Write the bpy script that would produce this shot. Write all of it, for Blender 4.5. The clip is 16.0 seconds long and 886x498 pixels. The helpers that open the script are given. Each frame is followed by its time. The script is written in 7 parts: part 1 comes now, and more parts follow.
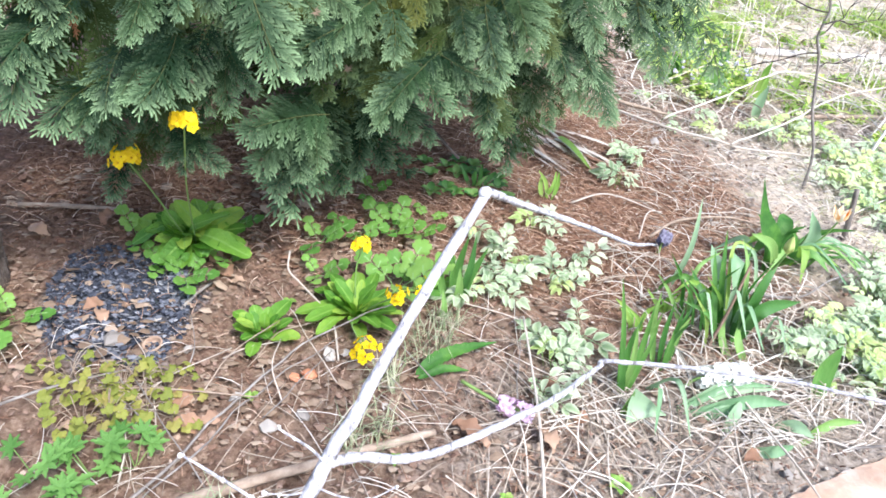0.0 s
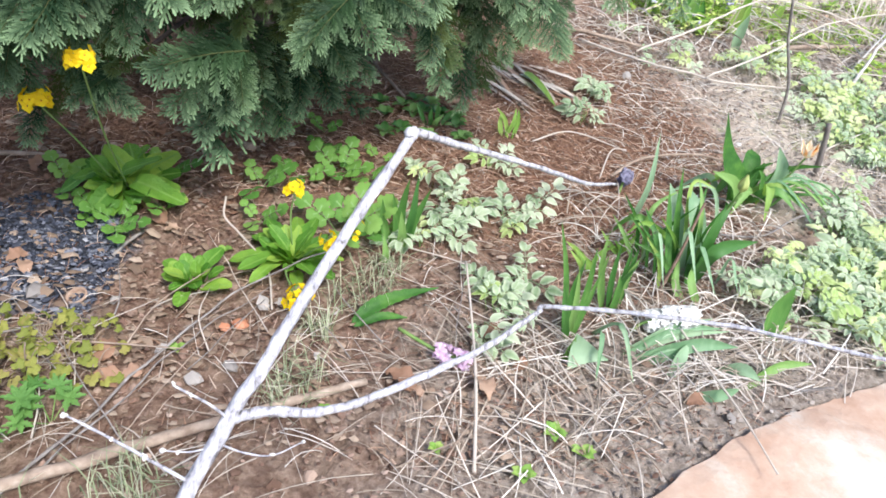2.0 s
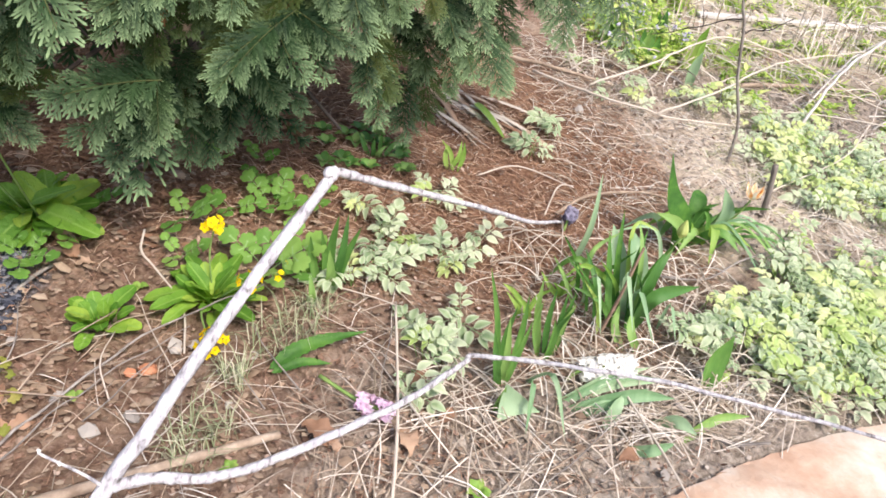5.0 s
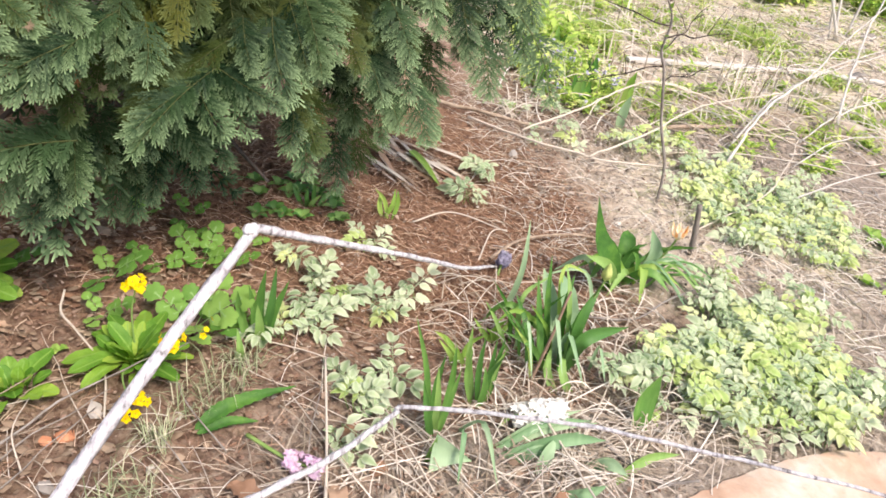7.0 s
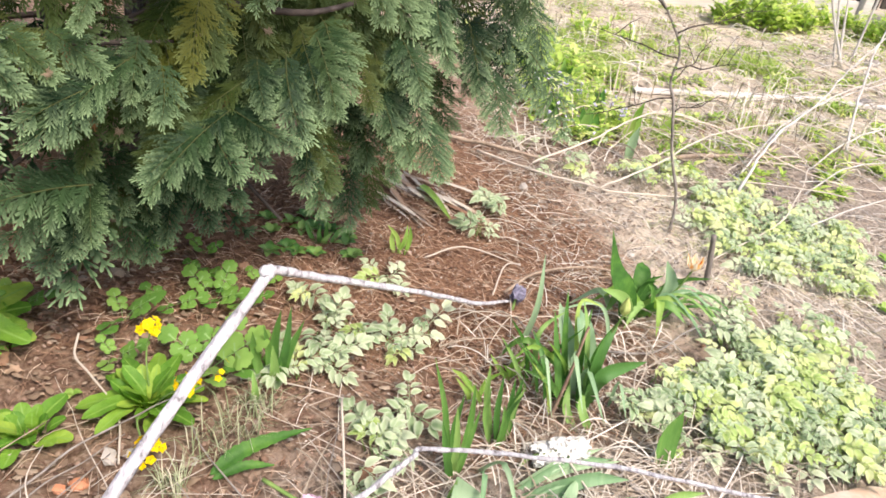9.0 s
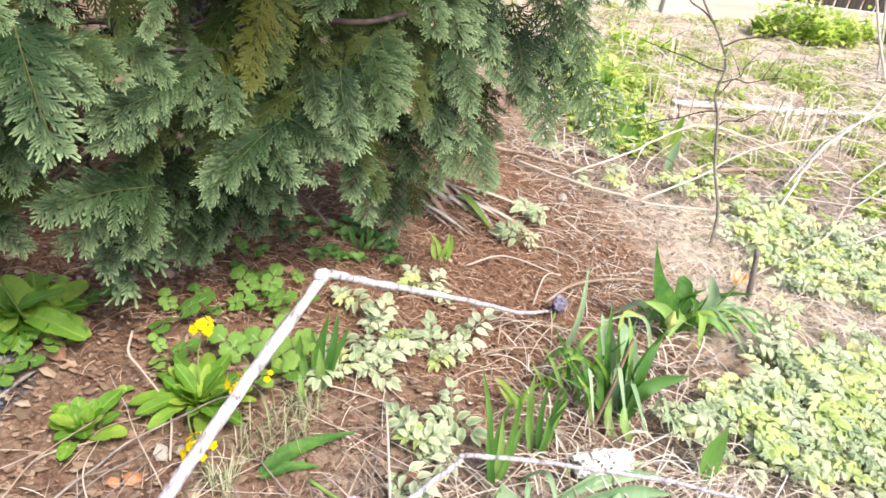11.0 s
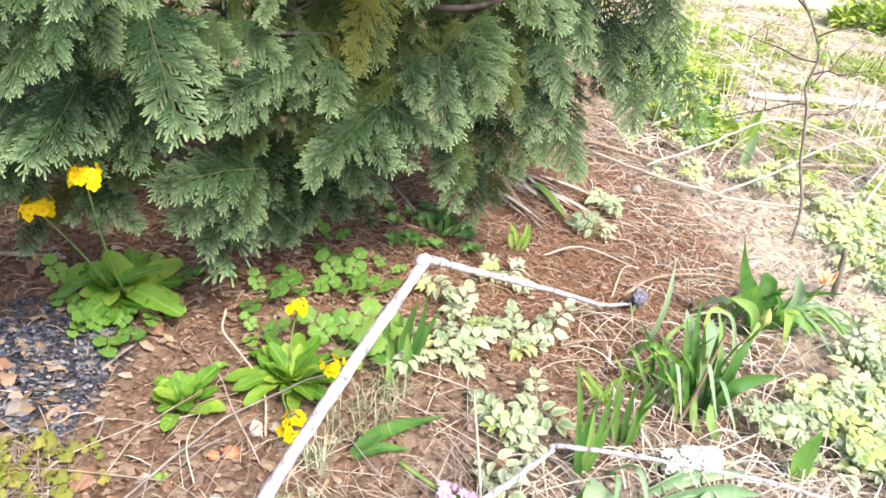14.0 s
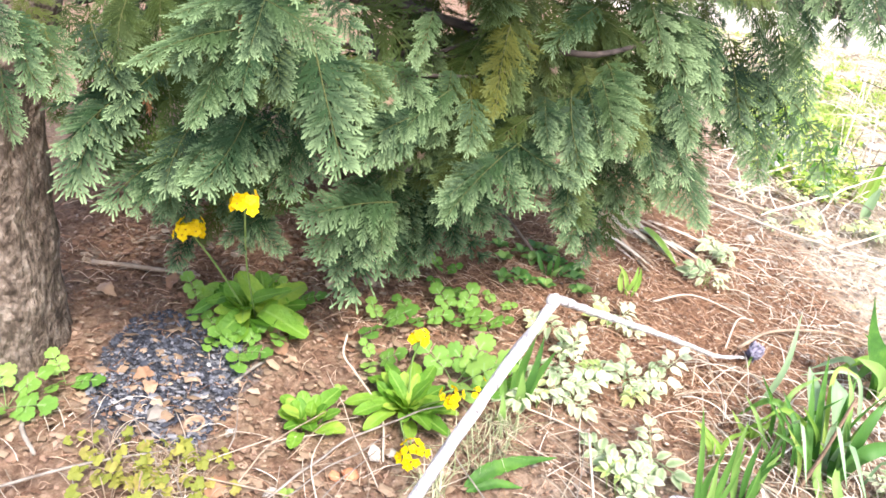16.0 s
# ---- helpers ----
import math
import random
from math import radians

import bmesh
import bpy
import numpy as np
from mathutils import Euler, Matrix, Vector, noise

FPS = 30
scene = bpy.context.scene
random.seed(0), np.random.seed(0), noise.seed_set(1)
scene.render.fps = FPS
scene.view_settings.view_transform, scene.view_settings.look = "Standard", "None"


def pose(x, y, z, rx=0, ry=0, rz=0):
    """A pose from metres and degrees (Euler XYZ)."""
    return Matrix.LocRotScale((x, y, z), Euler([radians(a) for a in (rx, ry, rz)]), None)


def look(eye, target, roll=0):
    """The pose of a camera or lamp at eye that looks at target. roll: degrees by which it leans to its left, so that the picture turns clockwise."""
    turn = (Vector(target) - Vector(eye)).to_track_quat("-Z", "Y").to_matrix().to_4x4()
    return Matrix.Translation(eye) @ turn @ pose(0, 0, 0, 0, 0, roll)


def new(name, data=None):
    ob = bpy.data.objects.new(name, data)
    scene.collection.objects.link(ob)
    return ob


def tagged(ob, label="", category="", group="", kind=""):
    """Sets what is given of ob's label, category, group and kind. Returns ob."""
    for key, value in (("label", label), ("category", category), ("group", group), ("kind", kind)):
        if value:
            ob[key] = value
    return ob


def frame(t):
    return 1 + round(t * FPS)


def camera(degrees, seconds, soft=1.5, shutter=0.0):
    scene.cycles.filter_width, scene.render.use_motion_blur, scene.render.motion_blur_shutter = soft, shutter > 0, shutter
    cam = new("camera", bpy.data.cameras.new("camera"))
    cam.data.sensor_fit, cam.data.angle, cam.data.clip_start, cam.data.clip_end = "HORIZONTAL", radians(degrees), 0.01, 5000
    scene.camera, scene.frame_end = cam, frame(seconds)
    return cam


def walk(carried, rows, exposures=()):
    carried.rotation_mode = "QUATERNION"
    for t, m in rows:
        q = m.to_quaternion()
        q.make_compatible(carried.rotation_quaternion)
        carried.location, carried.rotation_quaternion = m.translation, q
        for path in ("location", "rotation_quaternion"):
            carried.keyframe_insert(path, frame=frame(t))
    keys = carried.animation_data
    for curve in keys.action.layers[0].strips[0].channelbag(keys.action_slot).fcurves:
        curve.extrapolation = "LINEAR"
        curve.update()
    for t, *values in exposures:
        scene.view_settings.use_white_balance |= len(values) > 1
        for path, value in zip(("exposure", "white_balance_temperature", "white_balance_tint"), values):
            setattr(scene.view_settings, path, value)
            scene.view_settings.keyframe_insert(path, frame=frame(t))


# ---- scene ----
cam = camera(64.5, 16.0, 1.7)
PATH = [
    (0, (0.016, 0.015, 1.125), (0.122, 1.674, 0.013), 6.7),
    (0.5, (0.035, -0.001, 1.105), (0.125, 1.614, -0.072), 4.7),
    (1, (0.061, 0.054, 1.097), (0.223, 1.637, -0.115), 5.6),
    (1.5, (0.083, 0.072, 1.113), (0.354, 1.633, -0.108), 7.6),
    (2, (0.156, 0.069, 1.110), (0.273, 1.626, -0.139), 6.3),
    (2.5, (0.193, 0.103, 1.090), (0.323, 1.624, -0.203), 7.8),
    (3, (0.198, 0.134, 1.095), (0.332, 1.672, -0.177), 7.6),
    (3.5, (0.216, 0.147, 1.104), (0.329, 1.691, -0.163), 8.2),
    (4, (0.227, 0.152, 1.106), (0.376, 1.716, -0.132), 8.8),
    (6.5, (0.279, 0.153, 1.139), (0.542, 1.775, 0.000), 9.2),
    (7, (0.296, 0.154, 1.147), (0.616, 1.801, 0.058), 9.7),
    (7.5, (0.302, 0.159, 1.162), (0.669, 1.837, 0.138), 9.8),
    (8, (0.303, 0.161, 1.165), (0.668, 1.859, 0.173), 8.3),
    (8.5, (0.292, 0.166, 1.159), (0.633, 1.866, 0.163), 8.2),
    (9, (0.278, 0.174, 1.149), (0.574, 1.870, 0.131), 8.2),
    (11.5, (0.216, 0.163, 1.149), (0.403, 1.882, 0.143), 8.1),
    (12, (0.193, 0.168, 1.145), (0.340, 1.881, 0.123), 8.1),
    (12.5, (0.177, 0.167, 1.139), (0.307, 1.870, 0.099), 8.3),
    (13, (0.168, 0.166, 1.142), (0.283, 1.873, 0.106), 7.9),
    (13.5, (0.156, 0.167, 1.141), (0.262, 1.868, 0.095), 7.8),
    (14, (0.136, 0.167, 1.136), (0.228, 1.866, 0.086), 7.8),
    (14.5, (0.109, 0.161, 1.134), (0.153, 1.867, 0.093), 7.7),
    (15, (0.085, 0.154, 1.135), (0.071, 1.857, 0.087), 7.6),
    (15.5, (0.063, 0.149, 1.142), (-0.012, 1.872, 0.129), 7.0),
    (16, (0.042, 0.137, 1.142), (-0.102, 1.869, 0.154), 7.1),
]
EXPOSURES = [(0.0, 1.28, 6050, 12), (0.5, 1.17, 6600, 15), (1.0, 1.06, 6300, 12), (1.5, 0.96, 6200, 12), (2.0, 0.92, 6200, 12), (3.5, 0.88, 6100, 13), (4.2, 0.9, 6500, 15), (6.3, 0.92, 7250, 16), (9.0, 0.98, 7250, 16), (11.5, 1.2, 7150, 16.5), (12.5, 1.3, 7100, 15), (14.0, 1.36, 7100, 14.5), (14.5, 1.38, 7150, 15), (16.0, 1.74, 6950, 14.5)]
walk(cam, [(t, look(eye, target, roll)) for t, eye, target, roll in PATH],
     exposures=EXPOSURES)

# ---- light ----
world = bpy.data.worlds.new("world")
scene.world = world
world.use_nodes = True
wn = world.node_tree.nodes
sky = wn.new("ShaderNodeTexSky")
sky.sky_type, sky.sun_disc = "NISHITA", False
SUN_ELEV, SUN_AZ = 56.0, 36.0
sky.sun_elevation, sky.sun_rotation = radians(SUN_ELEV), radians(180 - SUN_AZ)
sky.air_density, sky.dust_density = 1.0, 2.5
wn["Background"].inputs["Strength"].default_value = 0.14
world.node_tree.links.new(sky.outputs["Color"], wn["Background"].inputs["Color"])
sun_data = bpy.data.lights.new("sun", "SUN")
sun_data.energy, sun_data.angle, sun_data.color = 2.2, radians(14), (1.0, 0.96, 0.9)
sun = new("sun", sun_data)
az, el = radians(SUN_AZ), radians(SUN_ELEV)
sun.matrix_world = look((4 * math.sin(az) * math.cos(el), -4 * math.cos(az) * math.cos(el), 4 * math.sin(el)), (0, 0, 0))

# ---- materials ----


def ramp(nodes, stops):
    r = nodes.new("ShaderNodeValToRGB")
    e = r.color_ramp.elements
    while len(e) < len(stops):
        e.new(0.5)
    for k, (p, c) in zip(e, stops):
        k.position, k.color = p, (*c, 1)
    return r


def mat(name, stops, scale=20.0, rough=0.8, bump=0.3, bscale=80.0, island=0.0, shiny=0.3, through_light=0.0, rand="island", stretch=(1, 1, 1), bdist=0.004, detail=6.0):
    """A noise-coloured surface; island mixes in a random shade for each piece; through_light is the share of light let through a leaf."""
    m = bpy.data.materials.new(name)
    m.use_nodes = True
    n, l = m.node_tree.nodes, m.node_tree.links
    p = n["Principled BSDF"]
    co = n.new("ShaderNodeTexCoord")
    mp = n.new("ShaderNodeMapping")
    mp.inputs["Scale"].default_value = stretch
    l.new(co.outputs["Object"], mp.inputs["Vector"])
    t1 = n.new("ShaderNodeTexNoise")
    t1.inputs["Scale"].default_value, t1.inputs["Detail"].default_value, t1.inputs["Roughness"].default_value = scale, detail, 0.62
    l.new(mp.outputs["Vector"], t1.inputs["Vector"])
    fac = t1.outputs["Fac"]
    if island:
        if rand == "island":
            g = n.new("ShaderNodeNewGeometry").outputs["Random Per Island"]
        else:
            g = n.new("ShaderNodeObjectInfo").outputs["Random"]
        mx = n.new("ShaderNodeMix")
        mx.inputs["Factor"].default_value = island
        l.new(fac, mx.inputs["A"])
        l.new(g, mx.inputs["B"])
        fac = mx.outputs["Result"]
    r = ramp(n, stops)
    l.new(fac, r.inputs["Fac"])
    l.new(r.outputs["Color"], p.inputs["Base Color"])
    p.inputs["Roughness"].default_value = rough
    p.inputs["Specular IOR Level"].default_value = shiny
    if bump:
        t2 = n.new("ShaderNodeTexNoise")
        t2.inputs["Scale"].default_value, t2.inputs["Detail"].default_value = bscale, 5.0
        l.new(mp.outputs["Vector"], t2.inputs["Vector"])
        b = n.new("ShaderNodeBump")
        b.inputs["Strength"].default_value, b.inputs["Distance"].default_value = bump, bdist
        l.new(t2.outputs["Fac"], b.inputs["Height"])
        l.new(b.outputs["Normal"], p.inputs["Normal"])
    if through_light:
        tr = n.new("ShaderNodeBsdfTranslucent")
        hs = n.new("ShaderNodeHueSaturation")
        hs.inputs["Value"].default_value, hs.inputs["Saturation"].default_value = 1.3, 1.1
        l.new(r.outputs["Color"], hs.inputs["Color"])
        l.new(hs.outputs["Color"], tr.inputs["Color"])
        ms = n.new("ShaderNodeMixShader")
        ms.inputs["Fac"].default_value = through_light
        l.new(p.outputs["BSDF"], ms.inputs[1])
        l.new(tr.outputs["BSDF"], ms.inputs[2])
        l.new(ms.outputs["Shader"], n["Material Output"].inputs["Surface"])
    return m


def streaked(m, attr, stops_at_one, lo=0.0, hi=1.0):
    """Blend a second colour into a material by a point attribute that the mesh carries (leaf margin, tip)."""
    n, l = m.node_tree.nodes, m.node_tree.links
    p = n["Principled BSDF"]
    old = p.inputs["Base Color"].links[0].from_socket
    a = n.new("ShaderNodeAttribute")
    a.attribute_name = attr
    mr = n.new("ShaderNodeMapRange")
    mr.inputs["From Min"].default_value, mr.inputs["From Max"].default_value = lo, hi
    l.new(a.outputs["Fac"], mr.inputs["Value"])
    mx = n.new("ShaderNodeMix")
    mx.data_type = "RGBA"
    l.new(mr.outputs["Result"], mx.inputs["Factor"])
    l.new(old, mx.inputs["A"])
    mx.inputs["B"].default_value = (*stops_at_one, 1)
    for link in list(l):
        if link.from_socket == old and link.to_node != mx:
            to = link.to_socket
            l.remove(link)
            l.new(mx.outputs["Result"], to)
    return m


def soil_material():
    m = bpy.data.materials.new("soil")
    m.use_nodes = True
    n, l = m.node_tree.nodes, m.node_tree.links
    p = n["Principled BSDF"]
    pos = n.new("ShaderNodeNewGeometry").outputs["Position"]

    def tex(scale, detail=8.0, rough=0.65):
        t = n.new("ShaderNodeTexNoise")
        t.inputs["Scale"].default_value, t.inputs["Detail"].default_value, t.inputs["Roughness"].default_value = scale, detail, rough
        l.new(pos, t.inputs["Vector"])
        return t.outputs["Fac"]

    def blob(centre, radii, fade, wob=0.5, wscale=7.0):
        """A ragged patch: 1 inside an ellipse on the ground, 0 outside."""
        s = n.new("ShaderNodeVectorMath")
        s.operation = "SUBTRACT"
        s.inputs[1].default_value = (*centre, 0)
        l.new(pos, s.inputs[0])
        d = n.new("ShaderNodeVectorMath")
        d.operation = "DIVIDE"
        d.inputs[1].default_value = (*radii, 1000)
        l.new(s.outputs[0], d.inputs[0])
        ln = n.new("ShaderNodeVectorMath")
        ln.operation = "LENGTH"
        l.new(d.outputs[0], ln.inputs[0])
        w = n.new("ShaderNodeMath")
        w.operation = "MULTIPLY_ADD"
        w.inputs[1].default_value, w.inputs[2].default_value = wob * 2, -wob
        l.new(tex(wscale, 4), w.inputs[0])
        a = n.new("ShaderNodeMath")
        l.new(ln.outputs["Value"], a.inputs[0])
        l.new(w.outputs[0], a.inputs[1])
        r = n.new("ShaderNodeMapRange")
        r.interpolation_type = "SMOOTHSTEP"
        r.inputs["From Min"].default_value, r.inputs["From Max"].default_value = 1 + fade, 1 - fade
        l.new(a.outputs[0], r.inputs["Value"])
        return r.outputs["Result"]

    def mixed(a, b, fac):
        x = n.new("ShaderNodeMix")
        x.data_type = "RGBA"
        l.new(a, x.inputs["A"])
        l.new(b, x.inputs["B"])
        l.new(fac, x.inputs["Factor"])
        return x.outputs["Result"]

    def shades(fac, stops):
        r = ramp(n, stops)
        l.new(fac, r.inputs["Fac"])
        return r.outputs["Color"]

    fine, mid = tex(55), tex(9)
    brown = shades(fine, [(0.28, (0.088, 0.052, 0.036)), (0.45, (0.175, 0.109, 0.077)), (0.58, (0.265, 0.177, 0.130)), (0.75, (0.41, 0.305, 0.235))])
    grey = shades(fine, [(0.28, (0.15, 0.12, 0.093)), (0.45, (0.30, 0.25, 0.205)), (0.6, (0.44, 0.385, 0.325)), (0.78, (0.58, 0.52, 0.45))])
    red = shades(tex(90), [(0.28, (0.09, 0.050, 0.033)), (0.48, (0.22, 0.125, 0.080)), (0.62, (0.34, 0.21, 0.14)), (0.8, (0.47, 0.33, 0.24))])
    ash = shades(tex(120), [(0.3, (0.025, 0.028, 0.035)), (0.48, (0.075, 0.082, 0.10)), (0.62, (0.20, 0.215, 0.25)), (0.8, (0.42, 0.43, 0.46))])
    far = shades(tex(6, 12, 0.75), [(0.3, (0.36, 0.29, 0.22)), (0.42, (0.54, 0.46, 0.37)), (0.52, (0.63, 0.55, 0.45)), (0.59, (0.46, 0.47, 0.27)), (0.65, (0.61, 0.54, 0.44)), (0.75, (0.71, 0.67, 0.59))])
    tan = shades(tex(70), [(0.3, (0.165, 0.107, 0.074)), (0.5, (0.285, 0.198, 0.143)), (0.7, (0.43, 0.325, 0.25))])
    patch = n.new("ShaderNodeMapRange")
    patch.interpolation_type = "SMOOTHSTEP"
    patch.inputs["From Min"].default_value, patch.inputs["From Max"].default_value = 0.44, 0.56
    l.new(tex(26, 5, 0.6), patch.inputs["Value"])
    brown = mixed(brown, tan, patch.outputs["Result"])
    c = mixed(brown, grey, blob((1.15, 0.75), (0.95, 0.72), 0.4))
    c = mixed(c, far, blob((4.6, 6.4), (3.9, 3.6), 0.25))
    c = mixed(c, grey, blob((2.3, 2.1), (1.0, 1.4), 0.4))
    c = mixed(c, far, blob((1.55, 2.35), (0.75, 0.55), 0.6, 0.9))
    c = mixed(c, red, blob((0.62, 2.25), (0.62, 0.85), 0.35))
    c = mixed(c, red, blob((-0.45, 1.95), (1.0, 0.42), 0.4, 0.9))
    c = mixed(c, ash, blob((-0.62, 1.265), (0.15, 0.20), 0.35, 0.9, 10.0))
    l.new(c, p.inputs["Base Color"])
    p.inputs["Roughness"].default_value = 0.92
    p.inputs["Specular IOR Level"].default_value = 0.2
    b = n.new("ShaderNodeBump")
    b.inputs["Strength"].default_value, b.inputs["Distance"].default_value = 1.0, 0.012
    l.new(tex(70, 10, 0.7), b.inputs["Height"])
    l.new(b.outputs["Normal"], p.inputs["Normal"])
    return m


SOIL = soil_material()
CLOD = mat("clod", [(0.25, (0.120, 0.072, 0.050)), (0.5, (0.235, 0.150, 0.110)), (0.75, (0.39, 0.29, 0.225))], 60, 0.95, 0.6, 200, island=0.6)
GREYCLOD = mat("grey_clod", [(0.25, (0.15, 0.12, 0.095)), (0.5, (0.28, 0.24, 0.20)), (0.75, (0.45, 0.40, 0.345))], 60, 0.95, 0.6, 200, island=0.6)
FLAKE = mat("soil_flake", [(0.05, (0.082, 0.047, 0.034)), (0.4, (0.19, 0.115, 0.084)), (0.75, (0.31, 0.21, 0.16)), (0.97, (0.48, 0.37, 0.30))], 40, 0.9, 0, island=0.9)
GREYFLAKE = mat("grey_soil_flake", [(0.05, (0.10, 0.08, 0.065)), (0.4, (0.24, 0.20, 0.165)), (0.75, (0.38, 0.335, 0.29)), (0.97, (0.58, 0.53, 0.47))], 40, 0.9, 0, island=0.9)
CHAR = mat("char_and_ash", [(0.1, (0.018, 0.021, 0.030)), (0.45, (0.045, 0.052, 0.072)), (0.75, (0.10, 0.112, 0.145)), (0.97, (0.34, 0.35, 0.39))], 90, 0.75, 0.5, 220, island=0.75)
NEEDLE = mat("brown_needles", [(0.1, (0.14, 0.07, 0.045)), (0.4, (0.30, 0.17, 0.11)), (0.7, (0.44, 0.29, 0.20)), (0.92, (0.62, 0.50, 0.39))], 30, 0.85, 0, island=0.9)
STRAW = mat("dry_straw", [(0.08, (0.25, 0.20, 0.15)), (0.35, (0.41, 0.35, 0.28)), (0.65, (0.57, 0.51, 0.44)), (0.92, (0.74, 0.70, 0.63))], 30, 0.7, 0.2, 200, island=0.9)
BLEACHED = mat("bleached_straw", [(0.08, (0.30, 0.24, 0.18)), (0.35, (0.48, 0.42, 0.34)), (0.65, (0.64, 0.58, 0.50)), (0.92, (0.76, 0.73, 0.66))], 30, 0.7, 0, island=0.9)
TANFLAKE = mat("tan_leaf_scrap", [(0.05, (0.15, 0.10, 0.07)), (0.5, (0.26, 0.19, 0.135)), (0.95, (0.40, 0.32, 0.245))], 40, 0.85, 0.3, 150, island=0.8)
ROTTED = mat("rotted_leaf", [(0.05, (0.13, 0.09, 0.062)), (0.5, (0.23, 0.165, 0.115)), (0.95, (0.38, 0.29, 0.21))], 60, 0.85, 0.5, 120, island=0.75)
PALEASH = mat("pale_ash_flake", [(0.05, (0.10, 0.11, 0.135)), (0.5, (0.19, 0.20, 0.23)), (0.95, (0.38, 0.39, 0.41))], 60, 0.8, 0.4, 150, island=0.8)
DRYLEAF = mat("dry_leaf", [(0.2, (0.22, 0.12, 0.075)), (0.5, (0.38, 0.23, 0.15)), (0.8, (0.50, 0.36, 0.26))], 25, 0.7, 0.5, 90, island=0.5, rand="object", through_light=0.15)
WITHERED = mat("withered_blade", [(0.25, (0.26, 0.18, 0.125)), (0.5, (0.42, 0.32, 0.235)), (0.8, (0.58, 0.48, 0.37))], 20, 0.8, 0.3, 90, island=0.5, rand="object", stretch=(6, 1, 1))
PAINTED = mat("whitewashed_bark", [(0.29, (0.07, 0.065, 0.06)), (0.35, (0.18, 0.17, 0.175)), (0.42, (0.36, 0.355, 0.385)), (0.51, (0.48, 0.48, 0.51)), (0.66, (0.68, 0.68, 0.69))], 90, 0.75, 1.0, 200, stretch=(1.0, 0.35, 0.6), detail=9.0)
BARE = mat("bare_twig", [(0.3, (0.22, 0.16, 0.12)), (0.55, (0.38, 0.30, 0.23)), (0.75, (0.52, 0.44, 0.36))], 30, 0.8, 0.6, 120)
GREYTWIG = mat("grey_twig", [(0.3, (0.15, 0.13, 0.115)), (0.55, (0.29, 0.265, 0.24)), (0.75, (0.44, 0.41, 0.38))], 30, 0.8, 0.6, 120)
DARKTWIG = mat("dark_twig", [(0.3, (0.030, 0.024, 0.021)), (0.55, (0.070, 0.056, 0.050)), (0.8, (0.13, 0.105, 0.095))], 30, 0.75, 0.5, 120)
LICHEN = mat("white_bud", [(0.3, (0.6, 0.58, 0.55)), (0.7, (0.85, 0.84, 0.81))], 60, 0.8, 0.5, 200)
PALESTEM = mat("pale_stem", [(0.3, (0.42, 0.40, 0.37)), (0.7, (0.66, 0.64, 0.60))], 20, 0.8, 0.4, 80)
BARK = mat("rough_bark", [(0.3, (0.035, 0.028, 0.022)), (0.44, (0.11, 0.085, 0.068)), (0.56, (0.22, 0.18, 0.15)), (0.72, (0.40, 0.355, 0.31))], 34, 0.9, 1.0, 70, stretch=(1.3, 1.3, 0.75), bdist=0.02, detail=10.0)
STONE = mat("sandstone", [(0.28, (0.33, 0.20, 0.135)), (0.40, (0.45, 0.30, 0.215)), (0.50, (0.51, 0.375, 0.285)), (0.57, (0.55, 0.47, 0.39)), (0.64, (0.59, 0.545, 0.49)), (0.72, (0.48, 0.38, 0.31))], 4.5, 0.9, 0.9, 38, detail=15.0, bdist=0.006)
WOOD = mat("weathered_wood", [(0.3, (0.48, 0.46, 0.43)), (0.6, (0.66, 0.64, 0.60)), (0.8, (0.76, 0.74, 0.70))], 6, 0.85, 0.4, 40, stretch=(0.3, 3, 3))
PEGWOOD = mat("grey_peg_wood", [(0.3, (0.14, 0.12, 0.105)), (0.7, (0.30, 0.27, 0.24))], 20, 0.85, 0.6, 80, stretch=(3, 3, 0.5))
DARKWOOD = mat("dark_fence_wood", [(0.3, (0.035, 0.03, 0.027)), (0.7, (0.10, 0.085, 0.075))], 6, 0.9, 0.5, 40, stretch=(3, 3, 0.3))
PEBBLE = mat("pebble", [(0.2, (0.25, 0.23, 0.21)), (0.6, (0.45, 0.42, 0.38)), (0.9, (0.68, 0.66, 0.62))], 25, 0.8, 0.3, 120, island=0.7, rand="object")
BRICK = mat("brick_red", [(0.3, (0.42, 0.17, 0.09)), (0.7, (0.60, 0.29, 0.17))], 40, 0.9, 0.5, 150)
SHELL = mat("nutshell", [(0.3, (0.28, 0.18, 0.12)), (0.7, (0.48, 0.36, 0.27))], 30, 0.8, 0.6, 150)

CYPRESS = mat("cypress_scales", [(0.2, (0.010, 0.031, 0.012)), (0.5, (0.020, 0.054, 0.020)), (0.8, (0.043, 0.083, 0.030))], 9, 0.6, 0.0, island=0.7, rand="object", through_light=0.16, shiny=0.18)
CYPRESS_TWIG = mat("cypress_twig", [(0.3, (0.050, 0.065, 0.020)), (0.7, (0.10, 0.11, 0.035))], 40, 0.8, 0.3, 150)
# pale young tips; lit highlights and inner shade are also put into these colours
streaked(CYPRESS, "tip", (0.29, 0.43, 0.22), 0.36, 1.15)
# olive foliage, darkened further to put the crown's inner shade into its colour
CYPRESS_SHADED_OLIVE = mat("cypress_shaded_olive", [(0.2, (0.022, 0.040, 0.009)), (0.5, (0.042, 0.068, 0.015)), (0.8, (0.080, 0.100, 0.024))], 9, 0.65, 0.0, island=0.6, rand="object", through_light=0.25, shiny=0.18)
streaked(CYPRESS_SHADED_OLIVE, "tip", (0.155, 0.235, 0.10), 0.45, 1.25)
